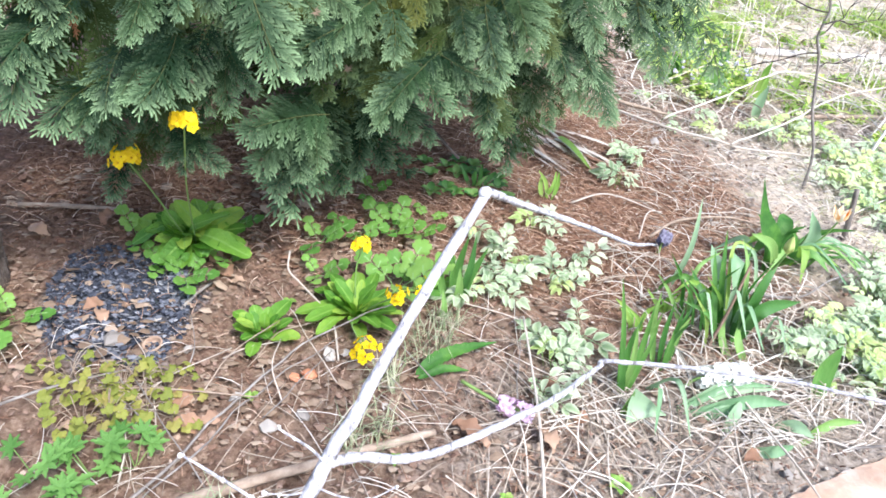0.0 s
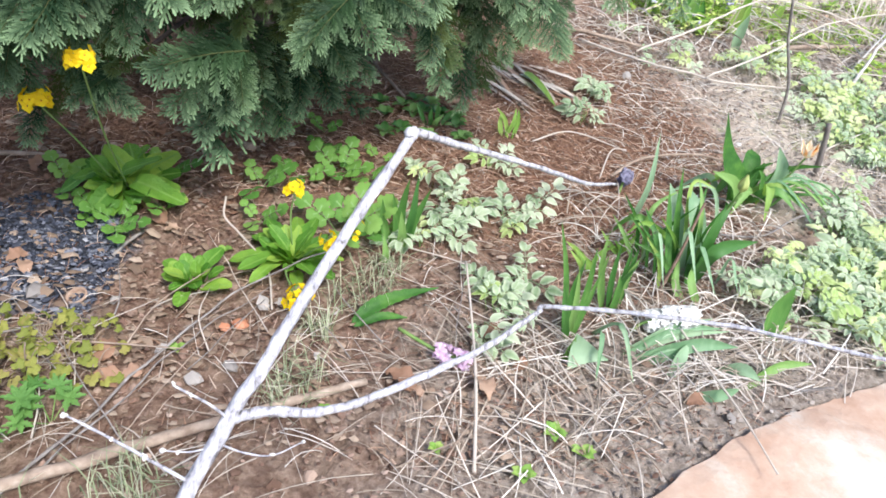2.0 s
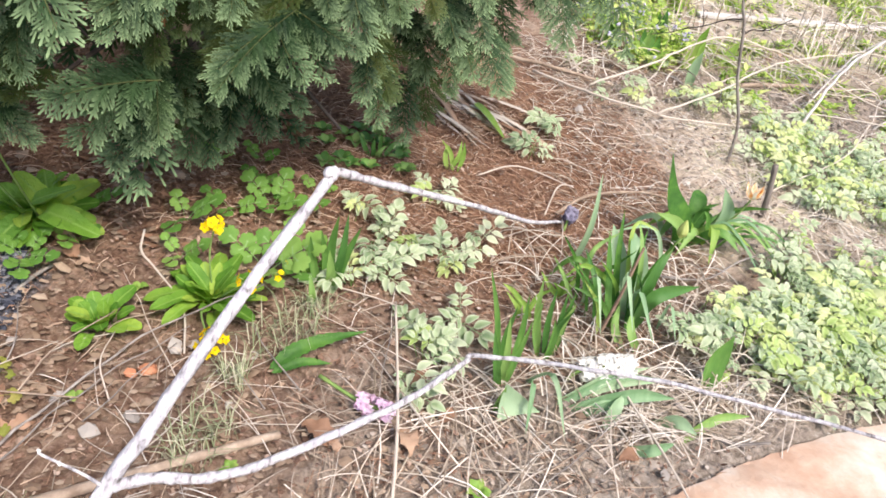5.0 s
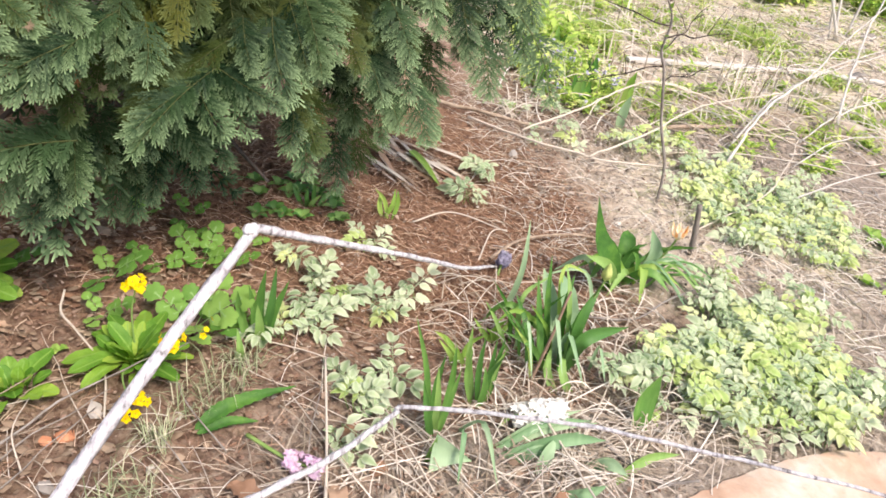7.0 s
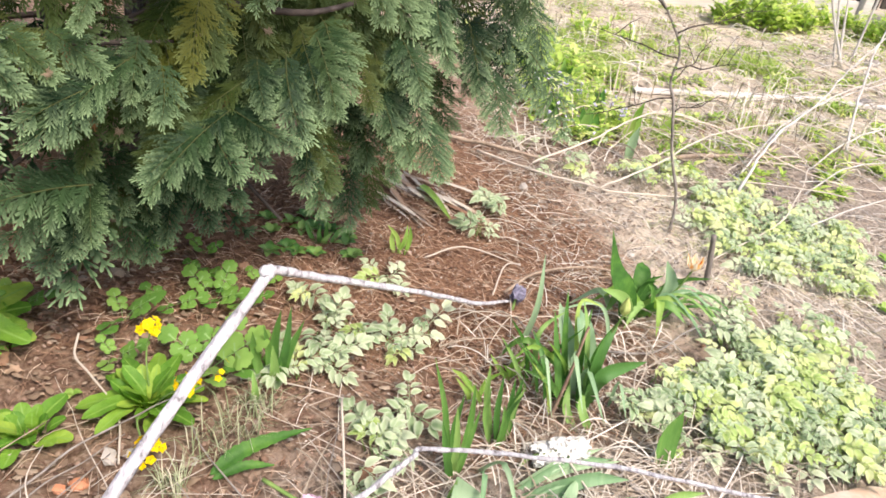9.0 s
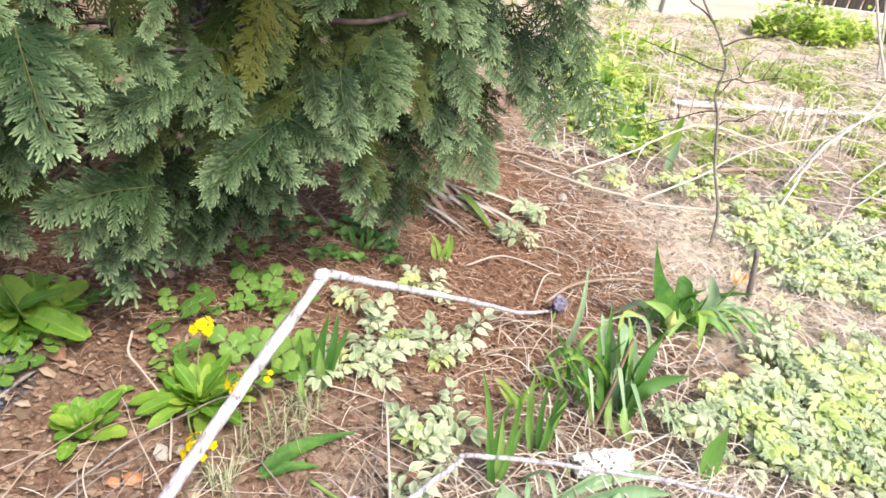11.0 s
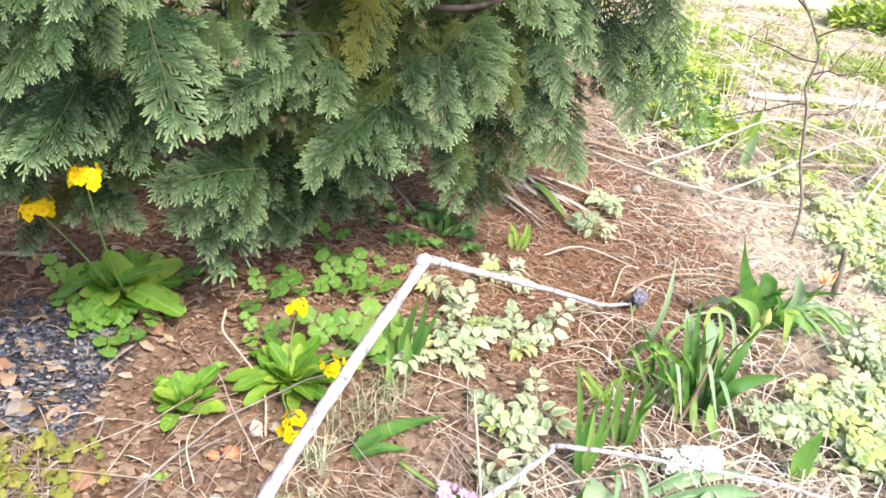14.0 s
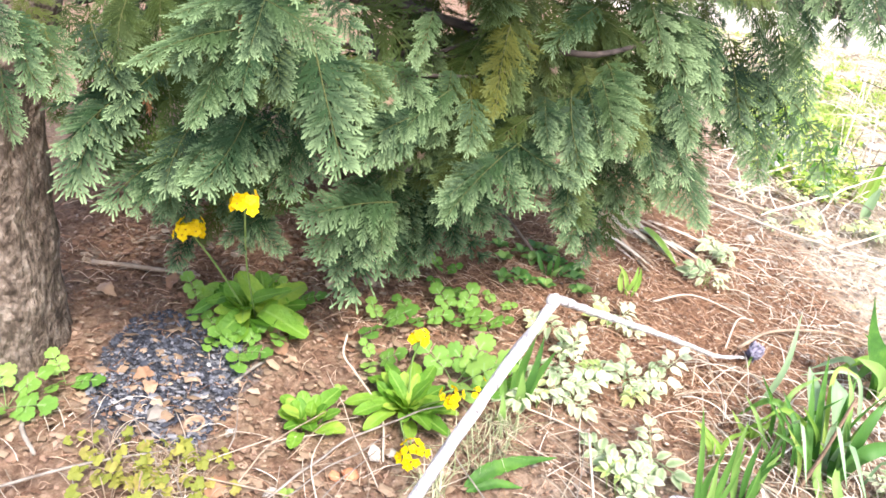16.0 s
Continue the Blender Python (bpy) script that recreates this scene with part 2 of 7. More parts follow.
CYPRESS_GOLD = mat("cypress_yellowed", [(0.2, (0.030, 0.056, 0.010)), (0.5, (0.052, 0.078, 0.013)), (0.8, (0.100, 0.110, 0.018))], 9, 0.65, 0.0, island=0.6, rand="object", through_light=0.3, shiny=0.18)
# yellowed tips, dimmed to put the shade under the boughs into the colour
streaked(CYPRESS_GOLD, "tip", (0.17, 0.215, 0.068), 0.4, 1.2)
CONETIP = mat("withered_tip", [(0.2, (0.19, 0.14, 0.09)), (0.8, (0.31, 0.24, 0.17))], 9, 0.7, 0.0, through_light=0.1)
CYPRESS_DRY = mat("cypress_brown", [(0.2, (0.16, 0.07, 0.03)), (0.8, (0.36, 0.18, 0.08))], 9, 0.7, 0.0, through_light=0.1)
PRIMULA = mat("primula_leaf", [(0.3, (0.095, 0.25, 0.028)), (0.5, (0.18, 0.37, 0.045)), (0.75, (0.34, 0.50, 0.08))], 30, 0.5, 0.9, 130, island=0.55, rand="object", through_light=0.28, shiny=0.4)
streaked(PRIMULA, "rim", (0.24, 0.43, 0.09), 0.15, 0.0)
CELANDINE = mat("celandine_leaf", [(0.25, (0.105, 0.26, 0.045)), (0.55, (0.19, 0.375, 0.072)), (0.85, (0.28, 0.46, 0.115))], 20, 0.6, 0.3, 120, island=0.5, rand="object", through_light=0.3)
streaked(CELANDINE, "rim", (0.28, 0.46, 0.17), 0.2, 0.0)
YELLOWLEAF = mat("yellow_green_leaf", [(0.25, (0.20, 0.24, 0.045)), (0.6, (0.32, 0.335, 0.075)), (0.9, (0.36, 0.28, 0.11))], 20, 0.6, 0.3, 120, island=0.55, rand="object", through_light=0.3)
GERANIUM = mat("cut_green_leaf", [(0.3, (0.085, 0.215, 0.045)), (0.7, (0.175, 0.345, 0.09))], 20, 0.6, 0.3, 120, island=0.5, rand="object", through_light=0.3)
ELDER = mat("variegated_leaf", [(0.3, (0.25, 0.365, 0.19)), (0.5, (0.37, 0.475, 0.28)), (0.8, (0.51, 0.585, 0.40))], 22, 0.6, 0.3, 120, island=0.6, rand="object", through_light=0.25)
streaked(ELDER, "rim", (0.68, 0.73, 0.56), 0.2, 1.7)
ELDER_LIME = mat("variegated_lime_leaf", [(0.3, (0.33, 0.47, 0.14)), (0.55, (0.49, 0.585, 0.225)), (0.85, (0.62, 0.67, 0.38))], 22, 0.6, 0.3, 120, island=0.6, rand="object", through_light=0.25)
streaked(ELDER_LIME, "rim", (0.66, 0.72, 0.42), 0.2, 1.8)
BLADE = mat("strap_leaf", [(0.3, (0.065, 0.19, 0.04)), (0.5, (0.12, 0.285, 0.06)), (0.7, (0.23, 0.40, 0.11))], 14, 0.5, 0.35, 60, island=0.6, rand="object", through_light=0.22, stretch=(7, 1, 1), shiny=0.45)
BLUEBLADE = mat("blue_green_leaf", [(0.3, (0.17, 0.32, 0.16)), (0.7, (0.34, 0.49, 0.30))], 10, 0.5, 0.2, 60, island=0.5, rand="object", through_light=0.2, stretch=(6, 0.6, 1), shiny=0.4)
LIMEBLADE = mat("fresh_leaf", [(0.3, (0.20, 0.38, 0.07)), (0.7, (0.38, 0.53, 0.14))], 10, 0.5, 0.2, 60, island=0.5, rand="object", through_light=0.3, stretch=(6, 0.6, 1))
DARKLEAF = mat("dark_glossy_leaf", [(0.3, (0.028, 0.10, 0.018)), (0.5, (0.055, 0.165, 0.028)), (0.7, (0.10, 0.24, 0.04))], 24, 0.55, 0.4, 80, through_light=0.2, shiny=0.25)
DRYSTALK = mat("brown_stalk", [(0.3, (0.13, 0.085, 0.06)), (0.7, (0.30, 0.21, 0.15))], 40, 0.8, 0.5, 150)
STEM = mat("green_stem", [(0.3, (0.13, 0.25, 0.06)), (0.7, (0.24, 0.35, 0.11))], 30, 0.55, 0.2, 100)
YELLOW = mat("yellow_petal", [(0.3, (0.80, 0.52, 0.0)), (0.7, (0.95, 0.74, 0.01))], 40, 0.6, 0.2, 150, island=0.4, through_light=0.25)
ORANGE = mat("orange_heart", [(0.3, (0.85, 0.42, 0.01)), (0.7, (0.90, 0.52, 0.02))], 40, 0.6, 0)
WHITE = mat("white_petal", [(0.3, (0.78, 0.78, 0.74)), (0.7, (0.88, 0.88, 0.85))], 40, 0.6, 0.2, 150, through_light=0.2)
PALEVIOLET = mat("pale_violet_petal", [(0.2, (0.38, 0.36, 0.55)), (0.8, (0.58, 0.56, 0.72))], 60, 0.6, 0)
LILAC = mat("lilac_petal", [(0.2, (0.62, 0.40, 0.58)), (0.8, (0.82, 0.65, 0.78))], 60, 0.6, 0.2, 150, island=0.6, through_light=0.2)
VIOLET = mat("dark_violet_petal", [(0.2, (0.12, 0.115, 0.18)), (0.8, (0.32, 0.31, 0.42))], 60, 0.6, 0.2, 150, island=0.6)
TULIP = mat("flamed_tulip_petal", [(0.36, (0.85, 0.28, 0.05)), (0.47, (0.90, 0.58, 0.28)), (0.55, (0.90, 0.85, 0.70))], 18, 0.5, 0.2, 100, stretch=(5, 5, 0.8), through_light=0.3)
TULIPBUD = mat("tulip_bud_green", [(0.3, (0.36, 0.48, 0.12)), (0.7, (0.60, 0.66, 0.28))], 20, 0.5, 0.2, 100, stretch=(5, 5, 1), through_light=0.2)
HERB = mat("far_green_leaf", [(0.2, (0.27, 0.43, 0.09)), (0.5, (0.48, 0.63, 0.15)), (0.85, (0.70, 0.76, 0.32))], 15, 0.6, 0, island=0.9, through_light=0.42)
GRASS = mat("grass_blade", [(0.2, (0.22, 0.36, 0.07)), (0.6, (0.38, 0.52, 0.12)), (0.9, (0.54, 0.58, 0.24))], 15, 0.6, 0, island=0.9, through_light=0.3)
PALEGRASS = mat("pale_grass_blade", [(0.2, (0.24, 0.30, 0.16)), (0.6, (0.40, 0.44, 0.28)), (0.9, (0.55, 0.54, 0.40))], 15, 0.6, 0, island=0.9, through_light=0.2)

# ---- mesh helpers ----
RNG = random.Random(7)


def gz(x, y):
    """Height of the bed: it falls gently to the right, with low swells."""
    return -0.1 * math.tanh((x - 0.45) / 1.3) + 0.010 * noise.noise((x * 2.3, y * 2.3, 0.3))


class Build:
    """Collects vertices, faces and one point value, and makes a mesh of them."""

    def __init__(self, attr="tip"):
        self.v, self.f, self.a, self.m, self.attr = [], [], [], [], attr

    def add(self, verts, faces, val=0.0, mi=0):
        o = len(self.v)
        self.v += [tuple(p) for p in verts]
        self.f += [tuple(i + o for i in q) for q in faces]
        self.a += list(val) if hasattr(val, "__len__") else [val] * len(verts)
        self.m += [mi] * len(faces)

    def mesh(self, name, *mats, smooth=True):
        me = bpy.data.meshes.new(name)
        me.from_pydata(self.v, [], self.f)
        me.attributes.new(self.attr, "FLOAT", "POINT").data.foreach_set("value", np.array(self.a, dtype=np.float32))
        for k in mats:
            me.materials.append(k)
        me.polygons.foreach_set("material_index", np.array(self.m, dtype=np.int32))
        if smooth:
            me.polygons.foreach_set("use_smooth", np.ones(len(me.polygons), dtype=bool))
        me.update()
        return me


def child(name, me, parent, m=None, label=""):
    ob = new(name, me)
    ob.parent = parent
    if m is not None:
        ob.matrix_basis = m
    return tagged(ob, label)


def thing(name, at, label, category, group="", kind=""):
    ob = new(name)
    ob.location = at
    ob.empty_display_size = 0.03
    return tagged(ob, label, category, group, kind)


def aim(at, along, normal, s=1.0):
    """A pose whose y runs along, with z near normal."""
    y = Vector(along).normalized()
    x = y.cross(Vector(normal))
    if x.length < 1e-5:
        x = y.cross(Vector((0.3, 0.5, 0.8)))
    x.normalize()
    z = x.cross(y)
    m = Matrix((x, y, z)).transposed().to_4x4() @ Matrix.Diagonal((s, s, s, 1))
    return Matrix.Translation(at) @ m


def curve(pts, n=12):
    """Smooth points through a few given ones (Catmull-Rom)."""
    p = [Vector(q) for q in pts]
    p = [p[0] * 2 - p[1]] + p + [p[-1] * 2 - p[-2]]
    out = []
    for i in range(1, len(p) - 2):
        for k in range(n):
            t = k / n
            out.append(0.5 * (2 * p[i] + (p[i + 1] - p[i - 1]) * t + (2 * p[i - 1] - 5 * p[i] + 4 * p[i + 1] - p[i + 2]) * t * t + (3 * p[i] - p[i - 1] - 3 * p[i + 1] + p[i + 2]) * t ** 3))
    return out + [p[-2]]


def tube(b, pts, r0, r1, sides=6, rough=0.0, val=0.0, mi=0, knots=0.0):
    """A tapering round stem along points, closed at both ends."""
    pts = [Vector(p) for p in pts]
    n = len(pts)
    vs, fs = [], []
    side = None
    for i, p in enumerate(pts):
        t = (pts[min(i + 1, n - 1)] - pts[max(i - 1, 0)]).normalized()
        if side is None:
            side = t.orthogonal().normalized()
        side = (side - t * side.dot(t)).normalized()
        up = t.cross(side)
        r = r0 + (r1 - r0) * i / (n - 1)
        if knots and i % 5 == 2:
            r *= 1 + knots
        for k in range(sides):
            a = 2 * math.pi * k / sides
            w = 1 + (rough * noise.noise(p * 60 + Vector((k * 3.1, 0, 0))) if rough else 0)
            vs.append(p + (side * math.cos(a) + up * math.sin(a)) * r * w)
    for i in range(n - 1):
        for k in range(sides):
            q = (k + 1) % sides
            fs.append((i * sides + k, i * sides + q, (i + 1) * sides + q, (i + 1) * sides + k))
    fs.append(tuple(reversed(range(sides))))
    fs.append(tuple(range((n - 1) * sides, n * sides)))
    b.add(vs, fs, val, mi)


def blade(b, pts, width, profile, normal=(0, 0, 1), fold=0.25, twist=0.0, n=8, mi=0, wave=0.0, teeth=0.0):
    """A leaf blade along a curve: a midrib and two halves, folded along it, with the margin's value 1 and the rib's 0."""
    pts = curve(pts, max(2, n // (len(pts) - 1)))
    n = len(pts)
    vs, fs, val = [], [], []
    nrm = Vector(normal)
    for i, p in enumerate(pts):
        s = i / (n - 1)
        t = (pts[min(i + 1, n - 1)] - pts[max(i - 1, 0)]).normalized()
        x = t.cross(nrm)
        x = x.normalized() if x.length > 1e-4 else t.orthogonal().normalized()
        z = x.cross(t)
        if twist:
            rot = Matrix.Rotation(twist * s, 3, t)
            x, z = rot @ x, rot @ z
        w = width * 0.5 * profile(s)
        if teeth:
            w *= 1 + teeth * (1 if i % 2 else -1)
        lift = fold * w
        wv = wave * width * math.sin(s * 19 + 1)
        vs += [p - x * w + z * (lift + wv), p - x * w * 0.5 + z * lift * 0.35, p, p + x * w * 0.5 + z * lift * 0.35, p + x * w + z * (lift - wv)]
        val += [1.0, 0.45, 0.0, 0.45, 1.0]
    for i in range(n - 1):
        for k in range(4):
            o = i * 5 + k
            fs.append((o, o + 1, o + 6, o + 5))
    b.add(vs, fs, val, mi)


def strap(s):
    return (min(1, s * 8) * 0.4 + 0.6) * max(0.02, 1 - s ** 3.2)


def lance(s):
    return max(0.03, math.sin(math.pi * min(1, s ** 0.75)) ** 0.8)


def paddle(s):
    """A stalked oval leaf with a rounded end."""
    if s < 0.66:
        u = max(0, (s - 0.22) / 0.44)
        return 0.15 + 0.85 * math.sin(math.pi / 2 * u) ** 1.2
    return max(0.10, math.sqrt(max(0, 1 - ((s - 0.66) / 0.343) ** 2)))


def broad(s):
    return max(0.03, (0.45 + 0.55 * math.sin(math.pi * min(1, 0.18 + s * 0.75))) * (1 - s ** 5))


def egg(s):
    return max(0.04, math.sin(math.pi * s ** 0.72) ** 0.85)

# ---- ground ----


def steps(lo, hi, step, out):
    a = list(np.arange(lo, hi + step / 2, step))
    left, right, d = [], [], step
    while d < out:
        d *= 1.28
        left.append((left[-1] if left else lo) - d)
        right.append((right[-1] if right else hi) + d)
    return np.array(left[::-1] + a + right)


def build_ground():
    xs, ys = steps(-1.35, 2.5, 0.0105, 14), steps(0.35, 3.6, 0.0105, 14)
    vs = []
    for y in ys:
        for x in xs:
            z = gz(x, y)
            if -3 < x < 5 and -1 < y < 6:
                z += 0.012 * max(0, noise.noise((x * 17, y * 17, 5.0))) + 0.008 * noise.noise((x * 42, y * 42, 2.0)) + 0.005 * noise.noise((x * 95, y * 95, 9.0))
                z -= 0.010 * max(0, 0.12 - abs(noise.noise((x * 26, y * 26, 8.0)))) / 0.12
            else:
                z += 0.05 * noise.noise((x * 0.5, y * 0.5, 2.0))
            vs.append((x, y, z - 0.004))
    nx = len(xs)
    fs = [(j * nx + i, j * nx + i + 1, (j + 1) * nx + i + 1, (j + 1) * nx + i) for j in range(len(ys) - 1) for i in range(nx - 1)]
    me = bpy.data.meshes.new("ground")
    me.from_pydata(vs, [], fs)
    me.materials.append(SOIL)
    me.polygons.foreach_set("use_smooth", np.ones(len(fs), dtype=bool))
    tagged(new("ground", me), "crumbly brown garden soil with dry litter", "ground", kind="structure")


build_ground()

ICO = None


def lump_shape():
    bm = bmesh.new()
    bmesh.ops.create_icosphere(bm, subdivisions=1, radius=1)
    v, f = [p.co.copy() for p in bm.verts], [tuple(q.index for q in p.verts) for p in bm.faces]
    bm.free()
    return v, f


ICO = lump_shape()


def lump(b, at, r, flat=0.65, jag=0.3, seed=0.0):
    """One clod, chip or pebble."""
    e = Euler((RNG.uniform(-0.5, 0.5), RNG.uniform(-0.5, 0.5), RNG.uniform(0, 6.3))).to_matrix()
    sx, sy = RNG.uniform(0.7, 1.25), RNG.uniform(0.7, 1.25)
    k = Vector((RNG.uniform(0, 50), 0, 0))
    vs = []
    for p in ICO[0]:
        w = 1 + jag * noise.noise(p * 1.7 + k)
        vs.append(Vector(at) + e @ Vector((p.x * sx * w, p.y * sy * w, p.z * flat * w)) * r)
    b.add(vs, ICO[1])


def spread(n, box, keep=lambda x, y: True):
    x0, y0, x1, y1 = box
    out = []
    while len(out) < n:
        x, y = RNG.uniform(x0, x1), RNG.uniform(y0, y1)
        if keep(x, y):
            out.append((x, y))
    return out


def in_ash(x, y, k=1.0):
    dx, dy = x + 0.62, y - 1.265
    u, v = 0.45 * dx - 0.89 * dy, 0.89 * dx + 0.45 * dy
    return (u / (0.225 * k)) ** 2 + (v / (0.15 * k)) ** 2 + 0.7 * noise.noise((x * 9, y * 9, 0)) < 1


def in_slab(x, y, k=1.0):
    c, s = math.cos(0.1), math.sin(0.1)
    dx, dy = x - 1.65, y - 0.45
    u, v = (dx * c + dy * s) / (1.35 * k), (-dx * s + dy * c) / (0.75 * k)
    return abs(u) ** 1.6 + abs(v) ** 1.6 < 1


def stuff(name, b, material, label, category, smooth=False):
    return tagged(new(name, b.mesh(name, material, smooth=smooth)), label, category, kind="stuff")


def build_litter():
    b, grey = Build(), Build()
    for x, y in spread(2600, (-1.2, 0.5, 2.4, 3.2), lambda x, y: not in_ash(x, y, 0.85) and not in_slab(x, y, 1.02)):
        r = RNG.choice((0.002, 0.003, 0.003, 0.004, 0.005, 0.007))
        lump(grey if x > 0.4 and y < 1.25 else b, (x, y, gz(x, y) + r * 0.4 + 0.002), r, 0.7, 1.0)
    for x, y in spread(520, (-1.0, 0.7, 1.0, 1.75), lambda x, y: not in_ash(x, y, 0.9) and not in_slab(x, y, 1.02)):
        r = RNG.uniform(0.005, 0.014)
        lump(grey if x + 0.3 * noise.noise((x * 4, y * 4, 2)) > 0.36 and y < 1.25 else b, (x, y, gz(x, y) + r * 0.1), r, 0.4, 1.1)
    stuff("grey_clods", grey, GREYCLOD, "dry grey-brown soil clods near the stone", "soil clods")
    stuff("soil_clods", b, CLOD, "crumbly brown soil clods scattered over the bed", "soil clods")

    def flakes(n, box, keep, size=1.0, tilt=0.7):
        b = Build()
        for x, y in spread(n, box, keep):
            r = size * RNG.choice((0.002, 0.003, 0.003, 0.004, 0.005, 0.007))
            a, tx, ty = RNG.uniform(0, 6.3), RNG.uniform(-tilt, tilt), RNG.uniform(-tilt, tilt)
            z = gz(x, y) + 0.004 + RNG.uniform(0, 0.006)
            vs = []
            for k in range(5):
                t = a + k * 1.2566
                w = r * RNG.uniform(0.6, 1.2)
                px, py = math.cos(t) * w, math.sin(t) * w * 0.7
                vs.append((x + px, y + py, z + px * tx + py * ty + RNG.uniform(0, 0.25) * r))
            vs.append((x, y, z + 0.35 * r))
            b.add(vs, [(5, k, (k + 1) % 5) for k in range(5)])
        return b

    stuff("soil_crumbs", flakes(10500, (-1.2, 0.45, 1.1, 2.6), lambda x, y: not in_ash(x, y, 0.9) and not in_slab(x, y, 1.0)), FLAKE, "flat brown soil crumbs and bark flakes on the bed", "soil crumbs")
    stuff("grey_crumbs", flakes(9000, (0.2, 0.45, 2.6, 3.4), lambda x, y: not in_slab(x, y, 1.0)), GREYFLAKE, "grey-brown soil crumbs and leaf scraps on the bed", "soil crumbs")

    b = flakes(4200, (-1.05, 0.95, -0.3, 1.65), lambda x, y: in_ash(x, y) and noise.noise((x * 8, y * 8, 6)) + 0.5 * noise.noise((x * 25, y * 25, 6)) > -0.16, 0.9)
    for x, y in spread(260, (-1.05, 0.95, -0.3, 1.65), in_ash):
        r = RNG.uniform(0.004, 0.009)
        lump(b, (x, y, gz(x, y) + r * 0.4 + 0.003), r, 0.5, 1.2)
    stuff("charcoal_ash", b, CHAR, "dark charcoal and pale ash crumbs in a heap on the soil", "ash heap")
    stuff("pale_ash", flakes(340, (-1.05, 0.95, -0.3, 1.65), lambda x, y: in_ash(x, y, 0.95) and noise.noise((x * 9, y * 9, 4)) > 0.0, 1.5, 0.4), PALEASH, "pale blue-grey flakes of ash on the charcoal heap", "ash heap")
    stuff("rotted_leaves", flakes(520, (-1.1, 0.95, 0.1, 1.8), lambda x, y: noise.noise((x * 4, y * 4, 13)) > (0.12 if in_ash(x, y, 0.9) else -0.12), 2.7, 0.5), ROTTED, "flattened tan pieces of rotted leaf on the soil", "leaf scraps")
    stuff("leaf_scraps", flakes(1200, (-1.05, 0.8, 0.75, 2.0), lambda x, y: noise.noise((x * 5, y * 5, 3)) > -0.1 and not in_slab(x, y, 1.0), 2.2, 0.3), TANFLAKE, "tan scraps of rotted leaf on the soil", "leaf scraps")

    def sticks(n, box, length, rad, droop, keep=lambda x, y: True, heading=None):
        b = Build()
        for x, y in spread(n, box, keep):
            a = RNG.uniform(0, 6.3) if heading is None else RNG.gauss(heading, 0.6)
            L = length * RNG.uniform(0.4, 1.3)
            bend, h = RNG.gauss(0, 0.20), RNG.uniform(0.002, droop)
            pts = []
            m = 6 if length > 0.1 else 3
            for k in range(m + 1):
                s = k / m - 0.5
                px, py = x + math.cos(a + bend * s) * L * s, y + math.sin(a + bend * s) * L * s
                pts.append((px, py, gz(px, py) + 0.004 + h * (1 - 3 * s * s) + RNG.uniform(0, 0.003)))
            tube(b, pts, rad, rad * 0.6, 3)
        return b

    def litter_red(x, y):
        return ((x - 0.6) / 0.65) ** 2 + ((y - 2.2) / 0.9) ** 2 + 0.8 * noise.noise((x * 4, y * 4, 1)) < 1

    stuff("fallen_needles", sticks(4600, (-0.1, 1.2, 1.5, 3.2), 0.065, 0.0011, 0.014, litter_red), NEEDLE, "reddish-brown fallen needles covering the soil", "needles")
    stuff("shaded_needles", sticks(1500, (-1.3, 1.5, 0.3, 2.4), 0.06, 0.0012, 0.014), NEEDLE, "reddish-brown fallen needles under the boughs", "needles")
    stuff("shaded_scraps", flakes(700, (-1.2, 1.45, 0.2, 2.3), lambda x, y: noise.noise((x * 5, y * 5, 21)) > -0.1, 2.4, 0.4), DRYLEAF, "brown leaf scraps under the boughs", "leaf scraps")
    stuff("brown_needles", sticks(2500, (-1.1, 0.8, 1.0, 2.0), 0.042, 0.0009, 0.012), NEEDLE, "scattered brown needles and stalks on bare soil", "needles")
    stuff("dry_straw", sticks(400, (0.0, 0.55, 1.9, 1.6), 0.17, 0.0012, 0.02, lambda x, y: not in_slab(x, y, 1.12) and RNG.random() < 0.10 + 0.5 * x), STRAW, "pale dry grass straw lying over the soil", "straw")
    stuff("pale_straw", sticks(120, (0.25, 0.72, 1.5, 1.2), 0.22, 0.0017, 0.03, lambda x, y: not in_slab(x, y, 1.14)), BLEACHED, "long bleached straws lying over grey soil", "straw")
    stuff("dead_leaf_straw", sticks(240, (0.60, 1.18, 1.25, 1.80), 0.17, 0.0019, 0.06), BLEACHED, "limp bleached dead leaves round the flower clumps", "straw")
    stuff("dead_stalks", sticks(1500, (0.8, 1.9, 2.4, 3.6), 0.13, 0.0013, 0.03), BLEACHED, "bleached dead stalks matted on the soil", "straw")
    stuff("stone_edge_straw", sticks(210, (0.75, 1.05, 1.85, 1.30), 0.18, 0.0014, 0.03, lambda x, y: not in_slab(x, y, 1.04), 0.15), STRAW, "tangled dry stems along the edge of the stone", "straw")
    stuff("bleached_scraps", flakes(5200, (0.95, 1.85, 3.1, 3.3), lambda x, y: True, 1.7, 0.5), GREYFLAKE, "bleached crumbs and leaf scraps under the straw", "leaf scraps")
    stuff("far_scraps", flakes(4500, (1.0, 3.0, 6.0, 7.6), lambda x, y: True, 3.8, 0.35), GREYFLAKE, "bleached leaf scraps and clods on the far bed", "leaf scraps")
    stuff("far_straw", sticks(2200, (1.0, 3.0, 5.5, 7.0), 0.33, 0.0033, 0.08), BLEACHED, "bleached straw and stalks on the far bed", "straw")
    stuff("bare_bed_straw", sticks(900, (1.5, 1.35, 3.2, 2.7), 0.2, 0.0016, 0.03), BLEACHED, "dry straw over bare grey soil", "straw")
